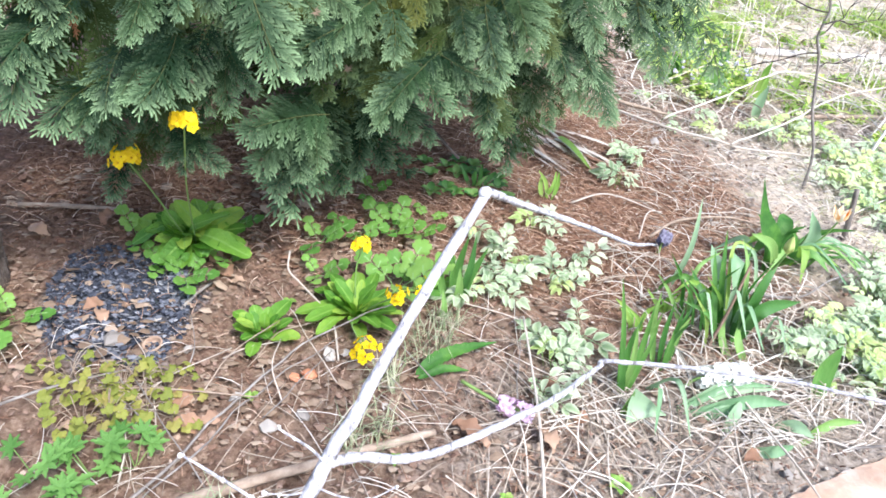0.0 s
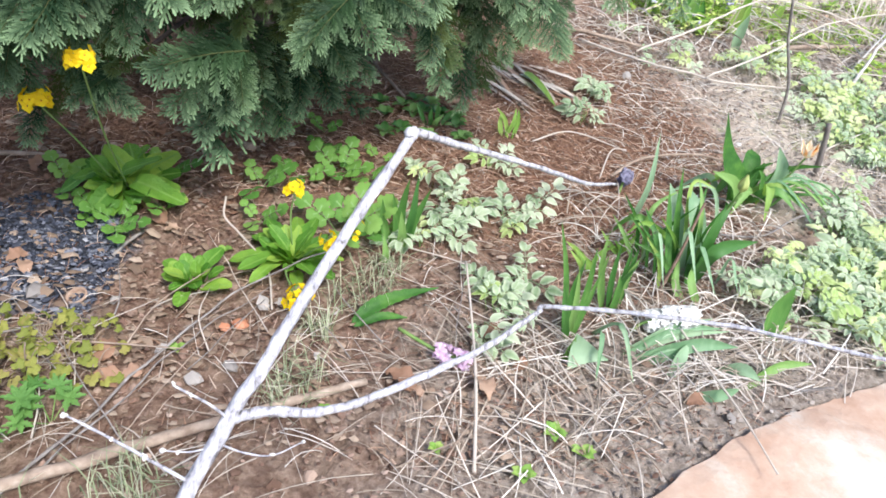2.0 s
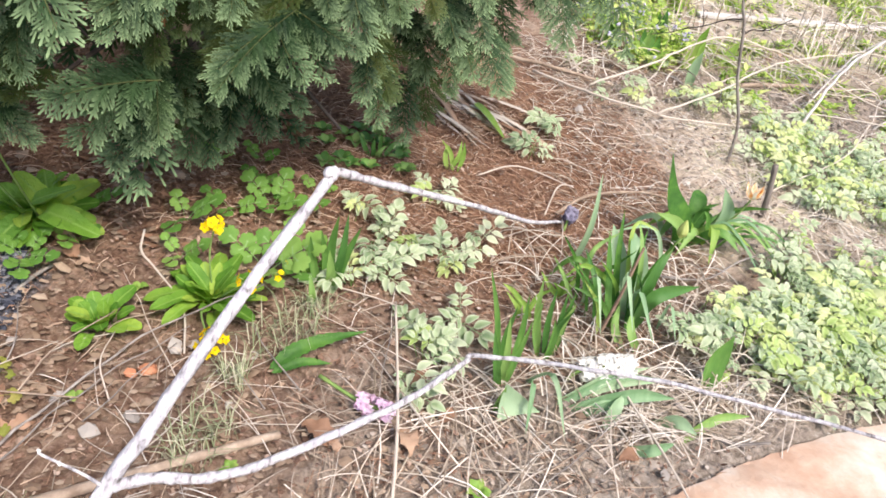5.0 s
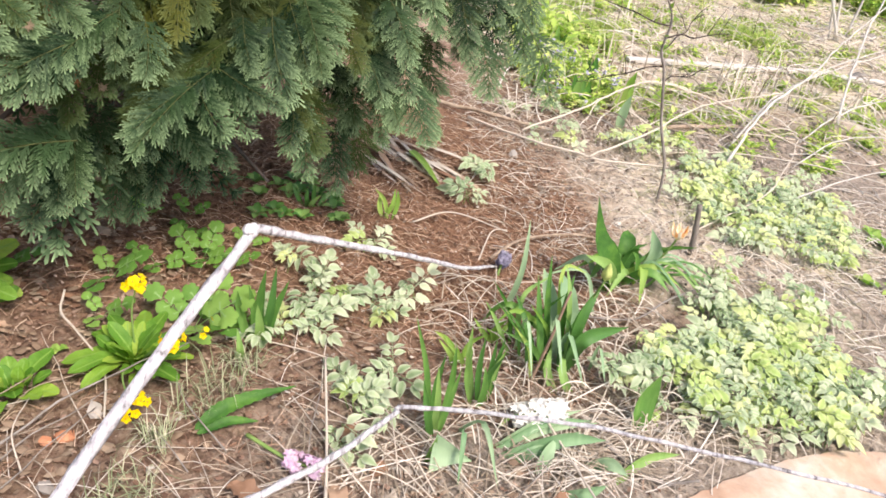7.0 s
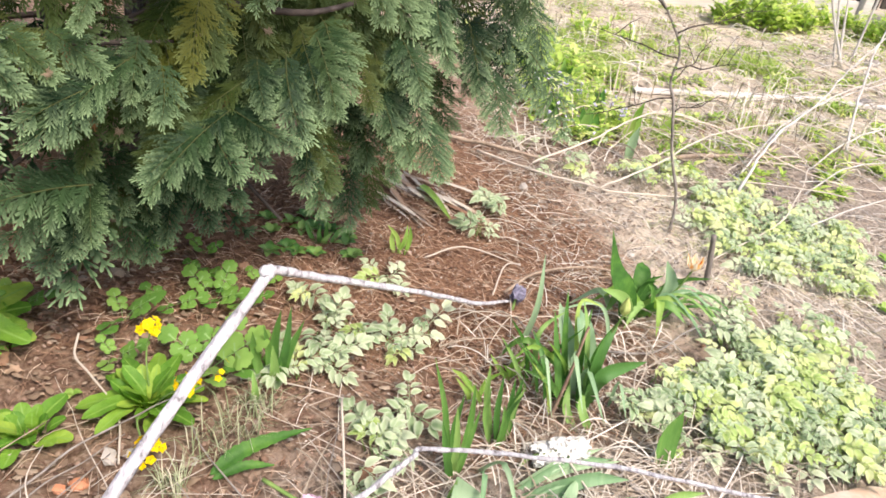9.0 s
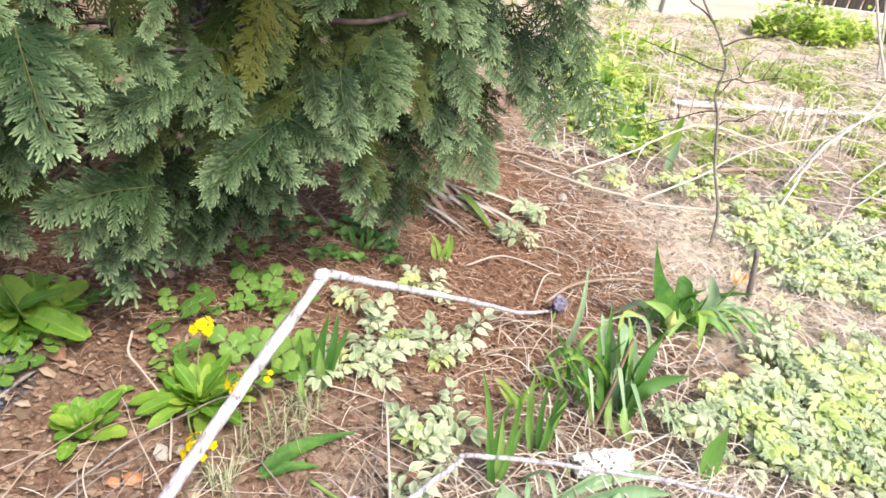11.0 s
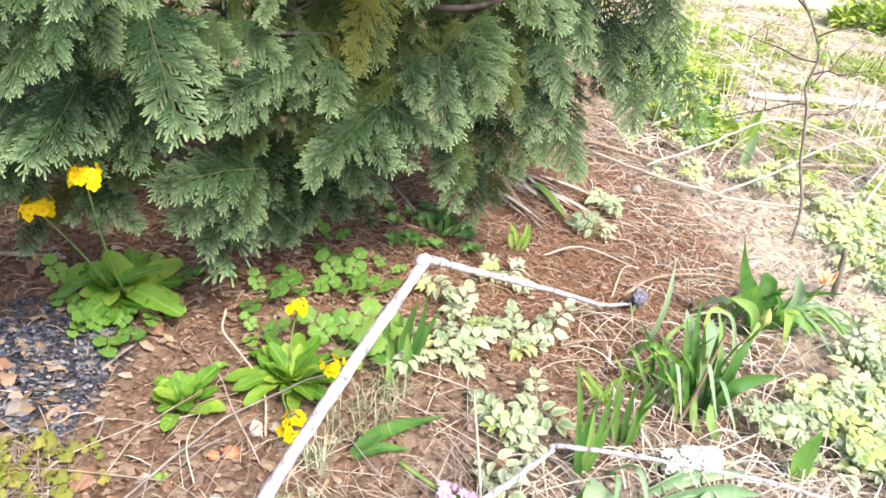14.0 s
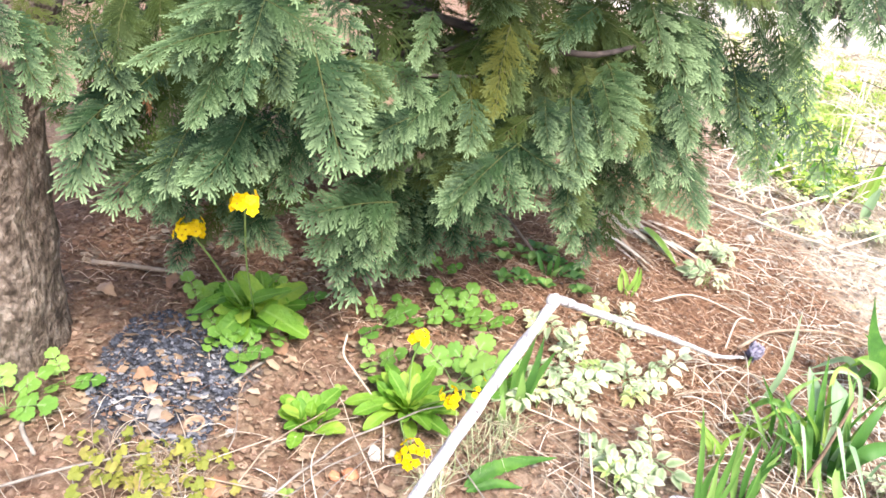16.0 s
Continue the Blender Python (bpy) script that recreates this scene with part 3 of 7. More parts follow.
    stuff("dry_grass", sticks(190, (-0.8, 0.55, 0.3, 1.15), 0.13, 0.0010, 0.025), STRAW, "dry tangled grass at the near edge of the bed", "straw")


build_litter()

# ---- cypress ----
# leading plumes by zone: kind (blue, olive, yellowed, deep in the shade), foot and tip
LEFT = [
    ("b", -0.63, 1.20, 0.74, -0.62, 1.05, 0.63), ("b", -0.61, 1.15, 0.72, -0.63, 1.05, 0.68), ("o", -0.65, 1.24, 0.69, -0.61, 1.16, 0.61), ("b", -0.72, 1.07, 0.75, -0.69, 1.03, 0.70),
    ("b", -0.40, 1.13, 0.87, -0.47, 1.01, 0.85), ("b", -0.45, 1.17, 0.86, -0.46, 1.11, 0.81), ("b", -0.42, 1.17, 0.82, -0.43, 1.08, 0.75), ("b", -0.71, 1.11, 0.85, -0.66, 1.06, 0.77),
    ("b", -0.68, 1.13, 0.83, -0.63, 1.08, 0.76), ("o", -0.70, 1.22, 0.84, -0.65, 1.17, 0.77), ("y", -0.66, 1.22, 0.84, -0.62, 1.17, 0.77), ("o", -0.57, 1.18, 0.88, -0.56, 1.12, 0.81),
    ("y", -0.66, 1.25, 0.75, -0.63, 1.17, 0.67), ("y", -0.60, 1.29, 0.74, -0.56, 1.17, 0.62), ("o", -0.57, 1.26, 0.76, -0.52, 1.18, 0.67), ("b", -0.29, 1.07, 0.93, -0.21, 1.04, 0.90)]
UPPER = [
    ("b", -0.33, 1.22, 0.90, -0.35, 1.16, 0.85), ("b", -0.26, 1.22, 0.92, -0.20, 1.18, 0.87), ("b", -0.36, 1.21, 0.86, -0.32, 1.15, 0.79), ("b", -0.33, 1.09, 0.88, -0.33, 1.02, 0.81),
    ("b", -0.54, 1.19, 0.62, -0.58, 1.07, 0.59), ("b", -0.52, 1.16, 0.62, -0.54, 1.08, 0.58), ("d", -0.64, 1.42, 0.49, -0.64, 1.32, 0.42), ("d", -0.61, 1.45, 0.49, -0.60, 1.35, 0.41),
    ("d", -0.59, 1.54, 0.46, -0.56, 1.45, 0.38), ("b", -0.28, 1.21, 0.83, -0.21, 1.11, 0.71), ("b", -0.32, 1.27, 0.79, -0.28, 1.20, 0.70), ("b", -0.30, 1.33, 0.80, -0.22, 1.27, 0.73),
    ("b", -0.40, 1.22, 0.90, -0.45, 1.14, 0.87), ("o", -0.28, 1.49, 0.85, -0.16, 1.43, 0.78), ("b", -0.74, 1.09, 0.87, -0.69, 1.06, 0.82), ("o", -0.75, 1.19, 0.76, -0.69, 1.14, 0.69)]
FRONT = [
    ("b", -0.41, 1.19, 0.70, -0.43, 1.08, 0.64), ("b", -0.41, 1.20, 0.70, -0.41, 1.12, 0.64), ("b", -0.44, 1.18, 0.69, -0.46, 1.09, 0.65), ("b", -0.48, 1.30, 0.64, -0.40, 1.22, 0.56),
    ("o", -0.52, 1.35, 0.61, -0.46, 1.28, 0.53), ("o", -0.47, 1.37, 0.64, -0.41, 1.30, 0.56), ("b", -0.33, 1.27, 0.66, -0.32, 1.20, 0.59), ("b", -0.36, 1.29, 0.64, -0.36, 1.22, 0.58),
    ("b", -0.31, 1.24, 0.67, -0.27, 1.20, 0.63), ("b", -0.48, 1.16, 0.69, -0.48, 1.07, 0.63), ("d", -0.68, 1.42, 0.54, -0.68, 1.31, 0.47), ("d", -0.63, 1.42, 0.51, -0.62, 1.32, 0.45),
    ("b", -0.42, 1.28, 0.48, -0.45, 1.21, 0.47), ("b", -0.43, 1.29, 0.48, -0.36, 1.26, 0.44), ("b", -0.44, 1.32, 0.45, -0.44, 1.27, 0.42), ("d", -0.61, 1.42, 0.35, -0.62, 1.33, 0.31)]
LOW = [
    ("o", -0.31, 1.44, 0.77, -0.16, 1.39, 0.72), ("o", -0.18, 1.51, 0.65, -0.18, 1.39, 0.55), ("o", -0.15, 1.55, 0.68, -0.14, 1.45, 0.58), ("b", -0.15, 1.34, 0.70, -0.21, 1.25, 0.65),
    ("b", -0.15, 1.38, 0.69, -0.18, 1.30, 0.64), ("b", -0.14, 1.36, 0.71, -0.22, 1.26, 0.68), ("b", -0.19, 1.34, 0.53, -0.30, 1.23, 0.54), ("b", -0.23, 1.43, 0.49, -0.30, 1.29, 0.43),
    ("b", -0.26, 1.64, 0.39, -0.26, 1.43, 0.24), ("b", -0.21, 1.48, 0.46, -0.19, 1.39, 0.39), ("b", -0.25, 1.56, 0.42, -0.29, 1.39, 0.32), ("d", -0.24, 1.77, 0.27, -0.22, 1.65, 0.19),
    ("d", -0.18, 1.79, 0.29, -0.17, 1.66, 0.19), ("d", -0.13, 1.80, 0.32, -0.13, 1.68, 0.23), ("d", -0.08, 1.71, 0.46, -0.11, 1.61, 0.38), ("b", -0.24, 1.49, 0.42, -0.23, 1.40, 0.36)]
GOLD = [
    ("y", -0.06, 1.57, 0.80, -0.10, 1.49, 0.71), ("y", -0.06, 1.58, 0.77, -0.03, 1.49, 0.67), ("y", 0.00, 1.65, 0.84, 0.04, 1.57, 0.74), ("y", 0.00, 1.58, 0.82, 0.00, 1.47, 0.70),
    ("o", 0.01, 1.60, 0.81, 0.03, 1.52, 0.71), ("o", 0.06, 1.70, 0.72, 0.09, 1.61, 0.62), ("o", 0.09, 1.75, 0.72, 0.12, 1.65, 0.62), ("o", 0.10, 1.80, 0.76, 0.16, 1.69, 0.65),
    ("b", 0.10, 1.61, 0.69, 0.12, 1.55, 0.62), ("b", 0.14, 1.63, 0.69, 0.16, 1.56, 0.62), ("b", 0.16, 1.63, 0.69, 0.20, 1.52, 0.58), ("b", 0.19, 1.67, 0.71, 0.23, 1.58, 0.62),
    ("b", 0.22, 1.66, 0.72, 0.26, 1.56, 0.62), ("b", -0.05, 1.44, 0.71, -0.04, 1.38, 0.65), ("o", -0.05, 1.55, 0.68, -0.03, 1.49, 0.61), ("o", -0.10, 1.55, 0.69, -0.11, 1.47, 0.61)]
MIDDLE = [
    ("b", 0.01, 1.44, 0.60, -0.06, 1.33, 0.53), ("b", -0.00, 1.45, 0.60, -0.07, 1.36, 0.55), ("b", 0.04, 1.50, 0.62, -0.03, 1.42, 0.57), ("b", 0.02, 1.55, 0.60, 0.08, 1.46, 0.52),
    ("b", 0.05, 1.61, 0.57, 0.12, 1.52, 0.50), ("b", 0.07, 1.58, 0.60, 0.19, 1.50, 0.57), ("b", 0.05, 1.60, 0.60, 0.14, 1.53, 0.56), ("b", -0.07, 1.69, 0.45, 0.01, 1.60, 0.39),
    ("d", -0.13, 2.19, 0.16, 0.01, 2.04, 0.05), ("b", -0.04, 1.71, 0.43, 0.06, 1.62, 0.37), ("d", -0.14, 1.97, 0.25, -0.06, 1.86, 0.17), ("b", 0.20, 1.83, 0.41, 0.23, 1.71, 0.31),
    ("b", 0.18, 1.76, 0.48, 0.19, 1.66, 0.40), ("d", 0.29, 2.08, 0.26, 0.30, 1.94, 0.15), ("b", 0.28, 2.04, 0.45, 0.33, 1.92, 0.34), ("b", 0.31, 2.00, 0.47, 0.34, 1.89, 0.37)]
RIGHT = [
    ("o", 0.30, 1.94, 0.73, 0.36, 1.83, 0.62), ("o", 0.36, 1.98, 0.71, 0.40, 1.87, 0.60), ("b", 0.39, 1.88, 0.67, 0.45, 1.78, 0.59), ("b", 0.49, 2.04, 0.73, 0.54, 1.94, 0.63),
    ("b", 0.41, 1.88, 0.69, 0.46, 1.78, 0.60), ("b", 0.41, 1.92, 0.58, 0.47, 1.80, 0.50), ("b", 0.40, 1.85, 0.52, 0.45, 1.75, 0.44), ("d", 0.40, 2.17, 0.36, 0.43, 2.05, 0.25),
    ("d", 0.55, 2.21, 0.51, 0.58, 2.09, 0.40), ("b", 0.48, 1.84, 0.50, 0.52, 1.73, 0.42), ("o", 0.18, 1.88, 0.83, 0.24, 1.79, 0.73), ("o", 0.23, 1.92, 0.79, 0.30, 1.81, 0.68),
    ("o", 0.30, 1.85, 0.67, 0.34, 1.75, 0.58), ("o", 0.31, 2.03, 0.83, 0.38, 1.92, 0.72), ("b", 0.37, 1.99, 0.85, 0.43, 1.88, 0.73), ("b", 0.35, 1.87, 0.59, 0.40, 1.76, 0.50)]
EDGE = [
    ("b", 0.73, 2.31, 0.63, 0.77, 2.16, 0.49), ("b", 0.82, 2.35, 0.63, 0.85, 2.20, 0.49), ("b", 0.80, 2.31, 0.74, 0.84, 2.18, 0.61), ("b", 0.81, 2.11, 0.60, 0.87, 1.94, 0.47),
    ("b", 0.61, 2.12, 0.68, 0.64, 1.99, 0.55), ("b", 0.69, 2.25, 0.84, 0.73, 2.13, 0.72), ("b", 0.75, 2.23, 0.85, 0.77, 2.12, 0.73), ("o", 0.61, 2.25, 0.74, 0.66, 2.13, 0.62),
    ("b", 0.69, 2.29, 0.75, 0.73, 2.16, 0.62), ("d", 0.62, 2.33, 0.61, 0.65, 2.20, 0.48), ("b", 0.49, 2.07, 0.81, 0.52, 1.96, 0.68), ("b", 0.67, 2.07, 0.58, 0.70, 1.96, 0.47)]
CORNER = [
    ("b", 0.69, 2.15, 0.94, 0.74, 2.04, 0.82), ("b", 0.75, 2.10, 0.97, 0.78, 1.99, 0.85), ("b", 0.78, 2.04, 1.00, 0.81, 1.94, 0.88), ("b", 0.63, 2.11, 0.98, 0.66, 2.01, 0.86),
    ("b", 0.83, 2.03, 0.98, 0.85, 1.92, 0.86), ("b", 0.69, 2.07, 1.01, 0.72, 1.97, 0.90)]
HIGH = [
    ("b", -0.14, 1.42, 0.87, -0.15, 1.35, 0.81), ("o", -0.17, 1.57, 0.84, -0.13, 1.50, 0.76), ("b", -0.20, 1.40, 0.78, -0.12, 1.36, 0.74), ("b", -0.22, 1.32, 0.78, -0.17, 1.29, 0.75),
    ("o", -0.02, 1.65, 0.86, -0.06, 1.56, 0.78), ("o", 0.04, 1.79, 0.83, 0.10, 1.70, 0.73), ("o", 0.12, 1.83, 0.80, 0.17, 1.74, 0.70), ("o", 0.18, 1.87, 0.79, 0.24, 1.77, 0.68),
    ("o", 0.25, 1.97, 0.84, 0.30, 1.86, 0.71), ("b", 0.30, 1.94, 0.88, 0.36, 1.83, 0.75), ("y", -0.02, 1.69, 0.86, 0.01, 1.62, 0.77), ("b", 0.39, 2.01, 0.85, 0.45, 1.91, 0.74),
    ("o", 0.13, 1.75, 0.69, 0.16, 1.68, 0.61), ("o", 0.21, 1.75, 0.70, 0.24, 1.67, 0.61)]


def kite(b, p, d, x, z, L, w, v0, v1):
    """One flat scaly finger: a narrow strip with a blunt point."""
    m = p + d * L * 0.82 - z * w * 0.15
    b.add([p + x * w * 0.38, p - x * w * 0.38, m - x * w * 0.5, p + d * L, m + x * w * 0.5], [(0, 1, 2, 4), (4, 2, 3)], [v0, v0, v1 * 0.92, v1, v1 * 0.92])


def feather(b, p, d, z, length, r, v0, v1, droop, fine=1.0):
    """A side branchlet: a thin axis with scaly fingers set close on both sides, in a plane of its own."""
    x = d.cross(z).normalized()
    z = x.cross(d)
    k = max(2, int(length / (0.0053 / fine)))
    bend = r.uniform(-0.18, 0.18)
    for j in range(k):
        u = j / k
        e = (d + x * bend * u - z * droop * u).normalized()
        q = p + e * (length / k)
        w = 0.0016 - 0.0005 * u
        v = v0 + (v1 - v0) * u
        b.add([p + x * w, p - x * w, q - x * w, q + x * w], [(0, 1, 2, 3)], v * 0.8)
        for sg in (1, -1):
            if r.random() < 0.10:
                continue
            L = (0.0190 - 0.0090 * u) * r.uniform(0.65, 1.25) * min(1, 0.45 + length / 0.05)
            f = (e * 0.85 + x * sg * r.uniform(0.45, 0.70) - z * r.uniform(-0.12, 0.20)).normalized()
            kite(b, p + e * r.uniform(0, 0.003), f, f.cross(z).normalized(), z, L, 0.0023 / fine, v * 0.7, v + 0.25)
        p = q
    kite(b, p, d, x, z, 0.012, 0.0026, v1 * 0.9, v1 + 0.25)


def plume_shape(seed, L, W, fine=1.0):
    """A flat drooping plume: a twig with feathered branchlets that shorten towards its tip, which lies at y = L."""
    r = random.Random(seed)
    tw, fo = Build(), Build()
    bend = r.uniform(-0.3, 0.3)
    pts = [Vector((bend * L * s * (1 - s), L * s, 0.16 * L * s * (1 - s))) for s in [k / 12 for k in range(13)]]
    tube(tw, pts, 0.0011, 0.0005, 4)
    n = int(L / (0.0135 / fine))
    for i in range(n):
        s = (i + 0.5) / n
        k = min(11, int(s * 12))
        p = pts[k].lerp(pts[k + 1], s * 12 - k)
        d = (pts[k + 1] - pts[k]).normalized()
        for sg in (1, -1):
            if r.random() < 0.06:
                continue
            a = radians(r.uniform(46, 62) - 20 * s)
            z = Vector((sg * r.uniform(-0.25, 0.55), r.uniform(-0.25, 0.3), 1)).normalized()
            out = (d * math.cos(a) + d.cross(Vector((0, 0, 1))) * sg * math.sin(a) + Vector((0, 0, r.uniform(-0.30, 0.08)))).normalized()
            ll = W * min(1, 0.5 + 2.0 * s) * (1 - s) ** 0.6 * r.uniform(0.65, 1.15) + 0.010
            # values rise outward: inner scales get the shade-dark colour, tips the highlight
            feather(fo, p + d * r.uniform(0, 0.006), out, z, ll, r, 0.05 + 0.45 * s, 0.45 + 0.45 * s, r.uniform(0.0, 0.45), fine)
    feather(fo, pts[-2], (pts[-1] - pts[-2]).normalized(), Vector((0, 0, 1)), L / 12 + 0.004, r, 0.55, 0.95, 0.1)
    return tw, fo


GAPS = [(Vector((-0.10, 1.15, 0.90)), Vector((-0.36, 1.75, 0.78)), 0.15), (Vector((0.06, 1.72, 0.40)), Vector((0.12, 2.10, 0.36)), 0.10), (Vector((-0.23, 1.20, 0.62)), Vector((-0.34, 1.70, 0.40)), 0.075),
        (Vector((-0.05, 1.10, 0.88)), Vector((-0.27, 1.70, 0.70)), 0.085)]


BARE_LIMBS = [([(-0.40, 1.95, 0.80), (-0.248, 1.50, 0.777), (-0.188, 1.48, 0.754), (-0.113, 1.50, 0.752), (-0.049, 1.55, 0.747)], 0.006),
              ([(-0.32, 1.90, 0.74), (-0.159, 1.60, 0.766), (-0.037, 1.60, 0.780)], 0.005), ([(-0.145, 1.59, 0.768), (-0.085, 1.60, 0.800), (-0.048, 1.62, 0.817)], 0.005),
              ([(-0.36, 1.80, 0.76), (-0.243, 1.48, 0.764), (-0.209, 1.50, 0.739), (-0.167, 1.52, 0.711)], 0.0035), ([(-0.193, 1.50, 0.723), (-0.164, 1.50, 0.761), (-0.150, 1.53, 0.79)], 0.002)]


def build_cypress():
    cx, cy = -0.35, 2.45
    tree = thing("cypress_tree", (cx, cy, gz(cx, cy)), "dense blue-green cypress with drooping flat sprays and dark inner limbs", "conifer")
    base = Vector(tree.location)
    b = Build()
    tube(b, curve([(0, 0, -0.05), (0.02, 0.01, 0.6), (-0.02, 0.03, 1.5), (0.01, 0, 3.0)], 8), 0.085, 0.02, 12, 0.25)
    child("trunk", b.mesh("cypress_trunk", BARK), tree, label="dark furrowed trunk")
    r = random.Random(11)
    for i in range(26):
        a = r.uniform(-1.9, 1.9)
        z = 0.3 + 0.9 * i / 26
        L = r.uniform(0.7, 1.0)
        out = Vector((math.sin(a), -math.cos(a), 0))
        b = Build()
        mid = out * L * 0.5 + Vector((r.uniform(-0.1, 0.1), r.uniform(-0.1, 0.1), z + r.uniform(0.0, 0.15)))
        tube(b, curve([(0, 0, z), mid, out * L + Vector((0, 0, z + r.uniform(-0.12, 0.1)))], 6), 0.013, 0.004, 6, 0.3)
        for q in range(3):
            s = Vector(mid).lerp(out * L + Vector((0, 0, z)), r.uniform(0, 0.8))
            e = s + Vector((r.uniform(-0.2, 0.2), r.uniform(-0.25, 0.05), r.uniform(-0.15, 0.1)))
            tube(b, curve([s, (s + e) / 2 + Vector((0, 0, 0.03)), e], 4), 0.004, 0.0015, 4)
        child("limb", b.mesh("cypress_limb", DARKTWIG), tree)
    for pts, rad in BARE_LIMBS:
        b = Build()
        tube(b, curve([Vector(q) - base for q in pts], 6), rad, rad * 0.55, 6, 0.3)
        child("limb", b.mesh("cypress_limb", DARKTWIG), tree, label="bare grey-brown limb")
    plumes, coarse = [], []
    for k, (L, W) in enumerate(((0.18, 0.066), (0.15, 0.055), (0.20, 0.074), (0.13, 0.046), (0.16, 0.064), (0.18, 0.050), (0.14, 0.060), (0.17, 0.072), (0.15, 0.048))):
        tw, fo = plume_shape(40 + k, L, W)
        plumes.append((tw.mesh("twig", CYPRESS_TWIG), {q: fo.mesh("foliage", m) for q, m in (("b", CYPRESS), ("o", CYPRESS_SHADED_OLIVE), ("y", CYPRESS_GOLD))}, L))
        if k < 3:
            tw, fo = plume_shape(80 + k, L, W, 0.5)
            coarse.append((tw.mesh("twig", CYPRESS_TWIG), {q: fo.mesh("foliage", m) for q, m in (("b", CYPRESS), ("o", CYPRESS_SHADED_OLIVE))}, L))
    db = Build()
    feather(db, Vector((0, 0, 0)), Vector((0, 1, 0)), Vector((0, 0, 1)), 0.05, r, 0.2, 0.8, 0.3)
    dry = db.mesh("dry_spray", CYPRESS_DRY)
    cb = Build()
    for k in range(5):
        a = k * 1.26 + 0.3
        feather(cb, Vector((0, 0, 0)), Vector((math.cos(a), math.sin(a) + 0.6, 0.2)).normalized(), Vector((0, 0, 1)), 0.010, r, 0.2, 0.8, 0.3)
    cones = cb.mesh("cone_tip", CONETIP)

    def grow(root, tip, up, kind, full, pick=None):
        """One leafy branch, full metres long, that ends at tip."""
        kinds = coarse if full > 0.27 else plumes
        t, leaves, L = kinds[r.randrange(len(kinds)) if pick is None else pick % len(kinds)]
        d = (tip - root).normalized()
        k = full / L
        m = aim(tip - d * full, d, up, k) @ Matrix.Diagonal((r.choice((-1, 1)) * r.uniform(0.85, 1.15), 1, 1, 1))
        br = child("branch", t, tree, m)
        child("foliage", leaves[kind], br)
        if r.random() < 0.05:
            child("dry_tip", cones, br, Matrix.Translation((r.uniform(-0.015, 0.015), L * r.uniform(0.85, 0.97), 0.004)) @ Matrix.Diagonal((r.uniform(0.4, 0.65),) * 3 + (1,)), "pinkish-tan withered tip")
        if r.random() < 0.05:
            child("dry_spray", dry, br, aim((0, L * 0.3, -0.01), (0.5, 0.6, -0.8), (0, 0.3, 1)), "dead rust-brown spray")

    def in_gap(w):
        """Whether a place of the world lies in one of the openings between the boughs."""
        for p, q, rad in GAPS:
            g = q - p
            if (w - p - g * min(1, max(0, (w - p).dot(g) / g.length_squared))).length < rad:
                return True
        return False

    n = 0
    for zone in (LEFT, UPPER, FRONT, LOW, GOLD, MIDDLE, RIGHT, EDGE, CORNER, HIGH):
        for kind, a, b0, c, d, e, f in zone:
            root, tip = Vector((a, b0, c)) - base, Vector((d, e, f)) - base
            n += 1
            run = (tip - root).length
            up = Vector((r.uniform(-0.35, 0.35), -0.75, 0.75 + r.uniform(-0.3, 0.3)))
            grow(root, tip, up, "b" if kind == "d" else kind, max(0.12, run * 1.25), n)
            # a twin behind each leading plume, often in the shade-darkened olive
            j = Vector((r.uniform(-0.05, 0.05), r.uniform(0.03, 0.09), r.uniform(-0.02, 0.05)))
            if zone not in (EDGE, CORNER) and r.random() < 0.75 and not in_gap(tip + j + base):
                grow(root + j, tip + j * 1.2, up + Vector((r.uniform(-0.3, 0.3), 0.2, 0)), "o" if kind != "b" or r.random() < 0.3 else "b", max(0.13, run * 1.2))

    def reach(phi, z):
        """How far the crown reaches at an angle (degrees from the front) and height."""
        up = min(1, max(0, (z - 0.45) / 0.3))
        left = 1.0 if phi < 4 else math.exp(-((phi - 4) / 15) ** 2)
        low = min(1, max(0, (0.55 - z) / 0.35)) * min(1, max(0, (phi - 4) / 14))
        right = min(1, max(0, (phi - 50) / 30)) * min(1, max(0, (z - 0.30) / 0.2))
        return 1.06 + 0.30 * up * left + 0.10 * right - 0.30 * low - 0.45 * max(0, z - 0.95)

    def lowest(phi):
        return 0.24 + 0.36 * min(1, max(0, (2 - phi) / 9))

    def hang(phi, z, depth, droop, kind, full):
        a = radians(phi)
        out = Vector((math.sin(a), -math.cos(a), 0))
        d = (out * math.cos(droop) + Vector((0, 0, -math.sin(droop)))).normalized()
        d = (d + Vector((r.uniform(-0.9, 0.9), r.uniform(-0.4, 0.4), r.uniform(-0.25, 0.25)))).normalized()
        tip = out * (reach(phi, z) - depth) + Vector((0, 0, z - base.z))
        nrm = (Vector((0, -0.5, 0.85)) + out * 0.35 + Vector((r.uniform(-0.5, 0.5), r.uniform(-0.4, 0.4), 0))).normalized()
        w = tip + base
        if depth < 0.5 and (in_gap(w) or in_gap(w - d * full * 0.5)):
            return
        grow(tip - d, tip, nrm, kind, full)

    # inner layers, largely in the olive that has the crown shade in its colour
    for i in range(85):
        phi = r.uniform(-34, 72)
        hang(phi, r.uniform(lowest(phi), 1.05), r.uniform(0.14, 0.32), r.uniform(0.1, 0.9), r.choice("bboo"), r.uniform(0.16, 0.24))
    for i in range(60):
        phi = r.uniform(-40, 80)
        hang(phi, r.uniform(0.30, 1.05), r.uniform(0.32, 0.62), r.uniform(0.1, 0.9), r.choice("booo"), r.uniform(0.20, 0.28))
    for i in range(34):
        phi = r.uniform(52, 100)
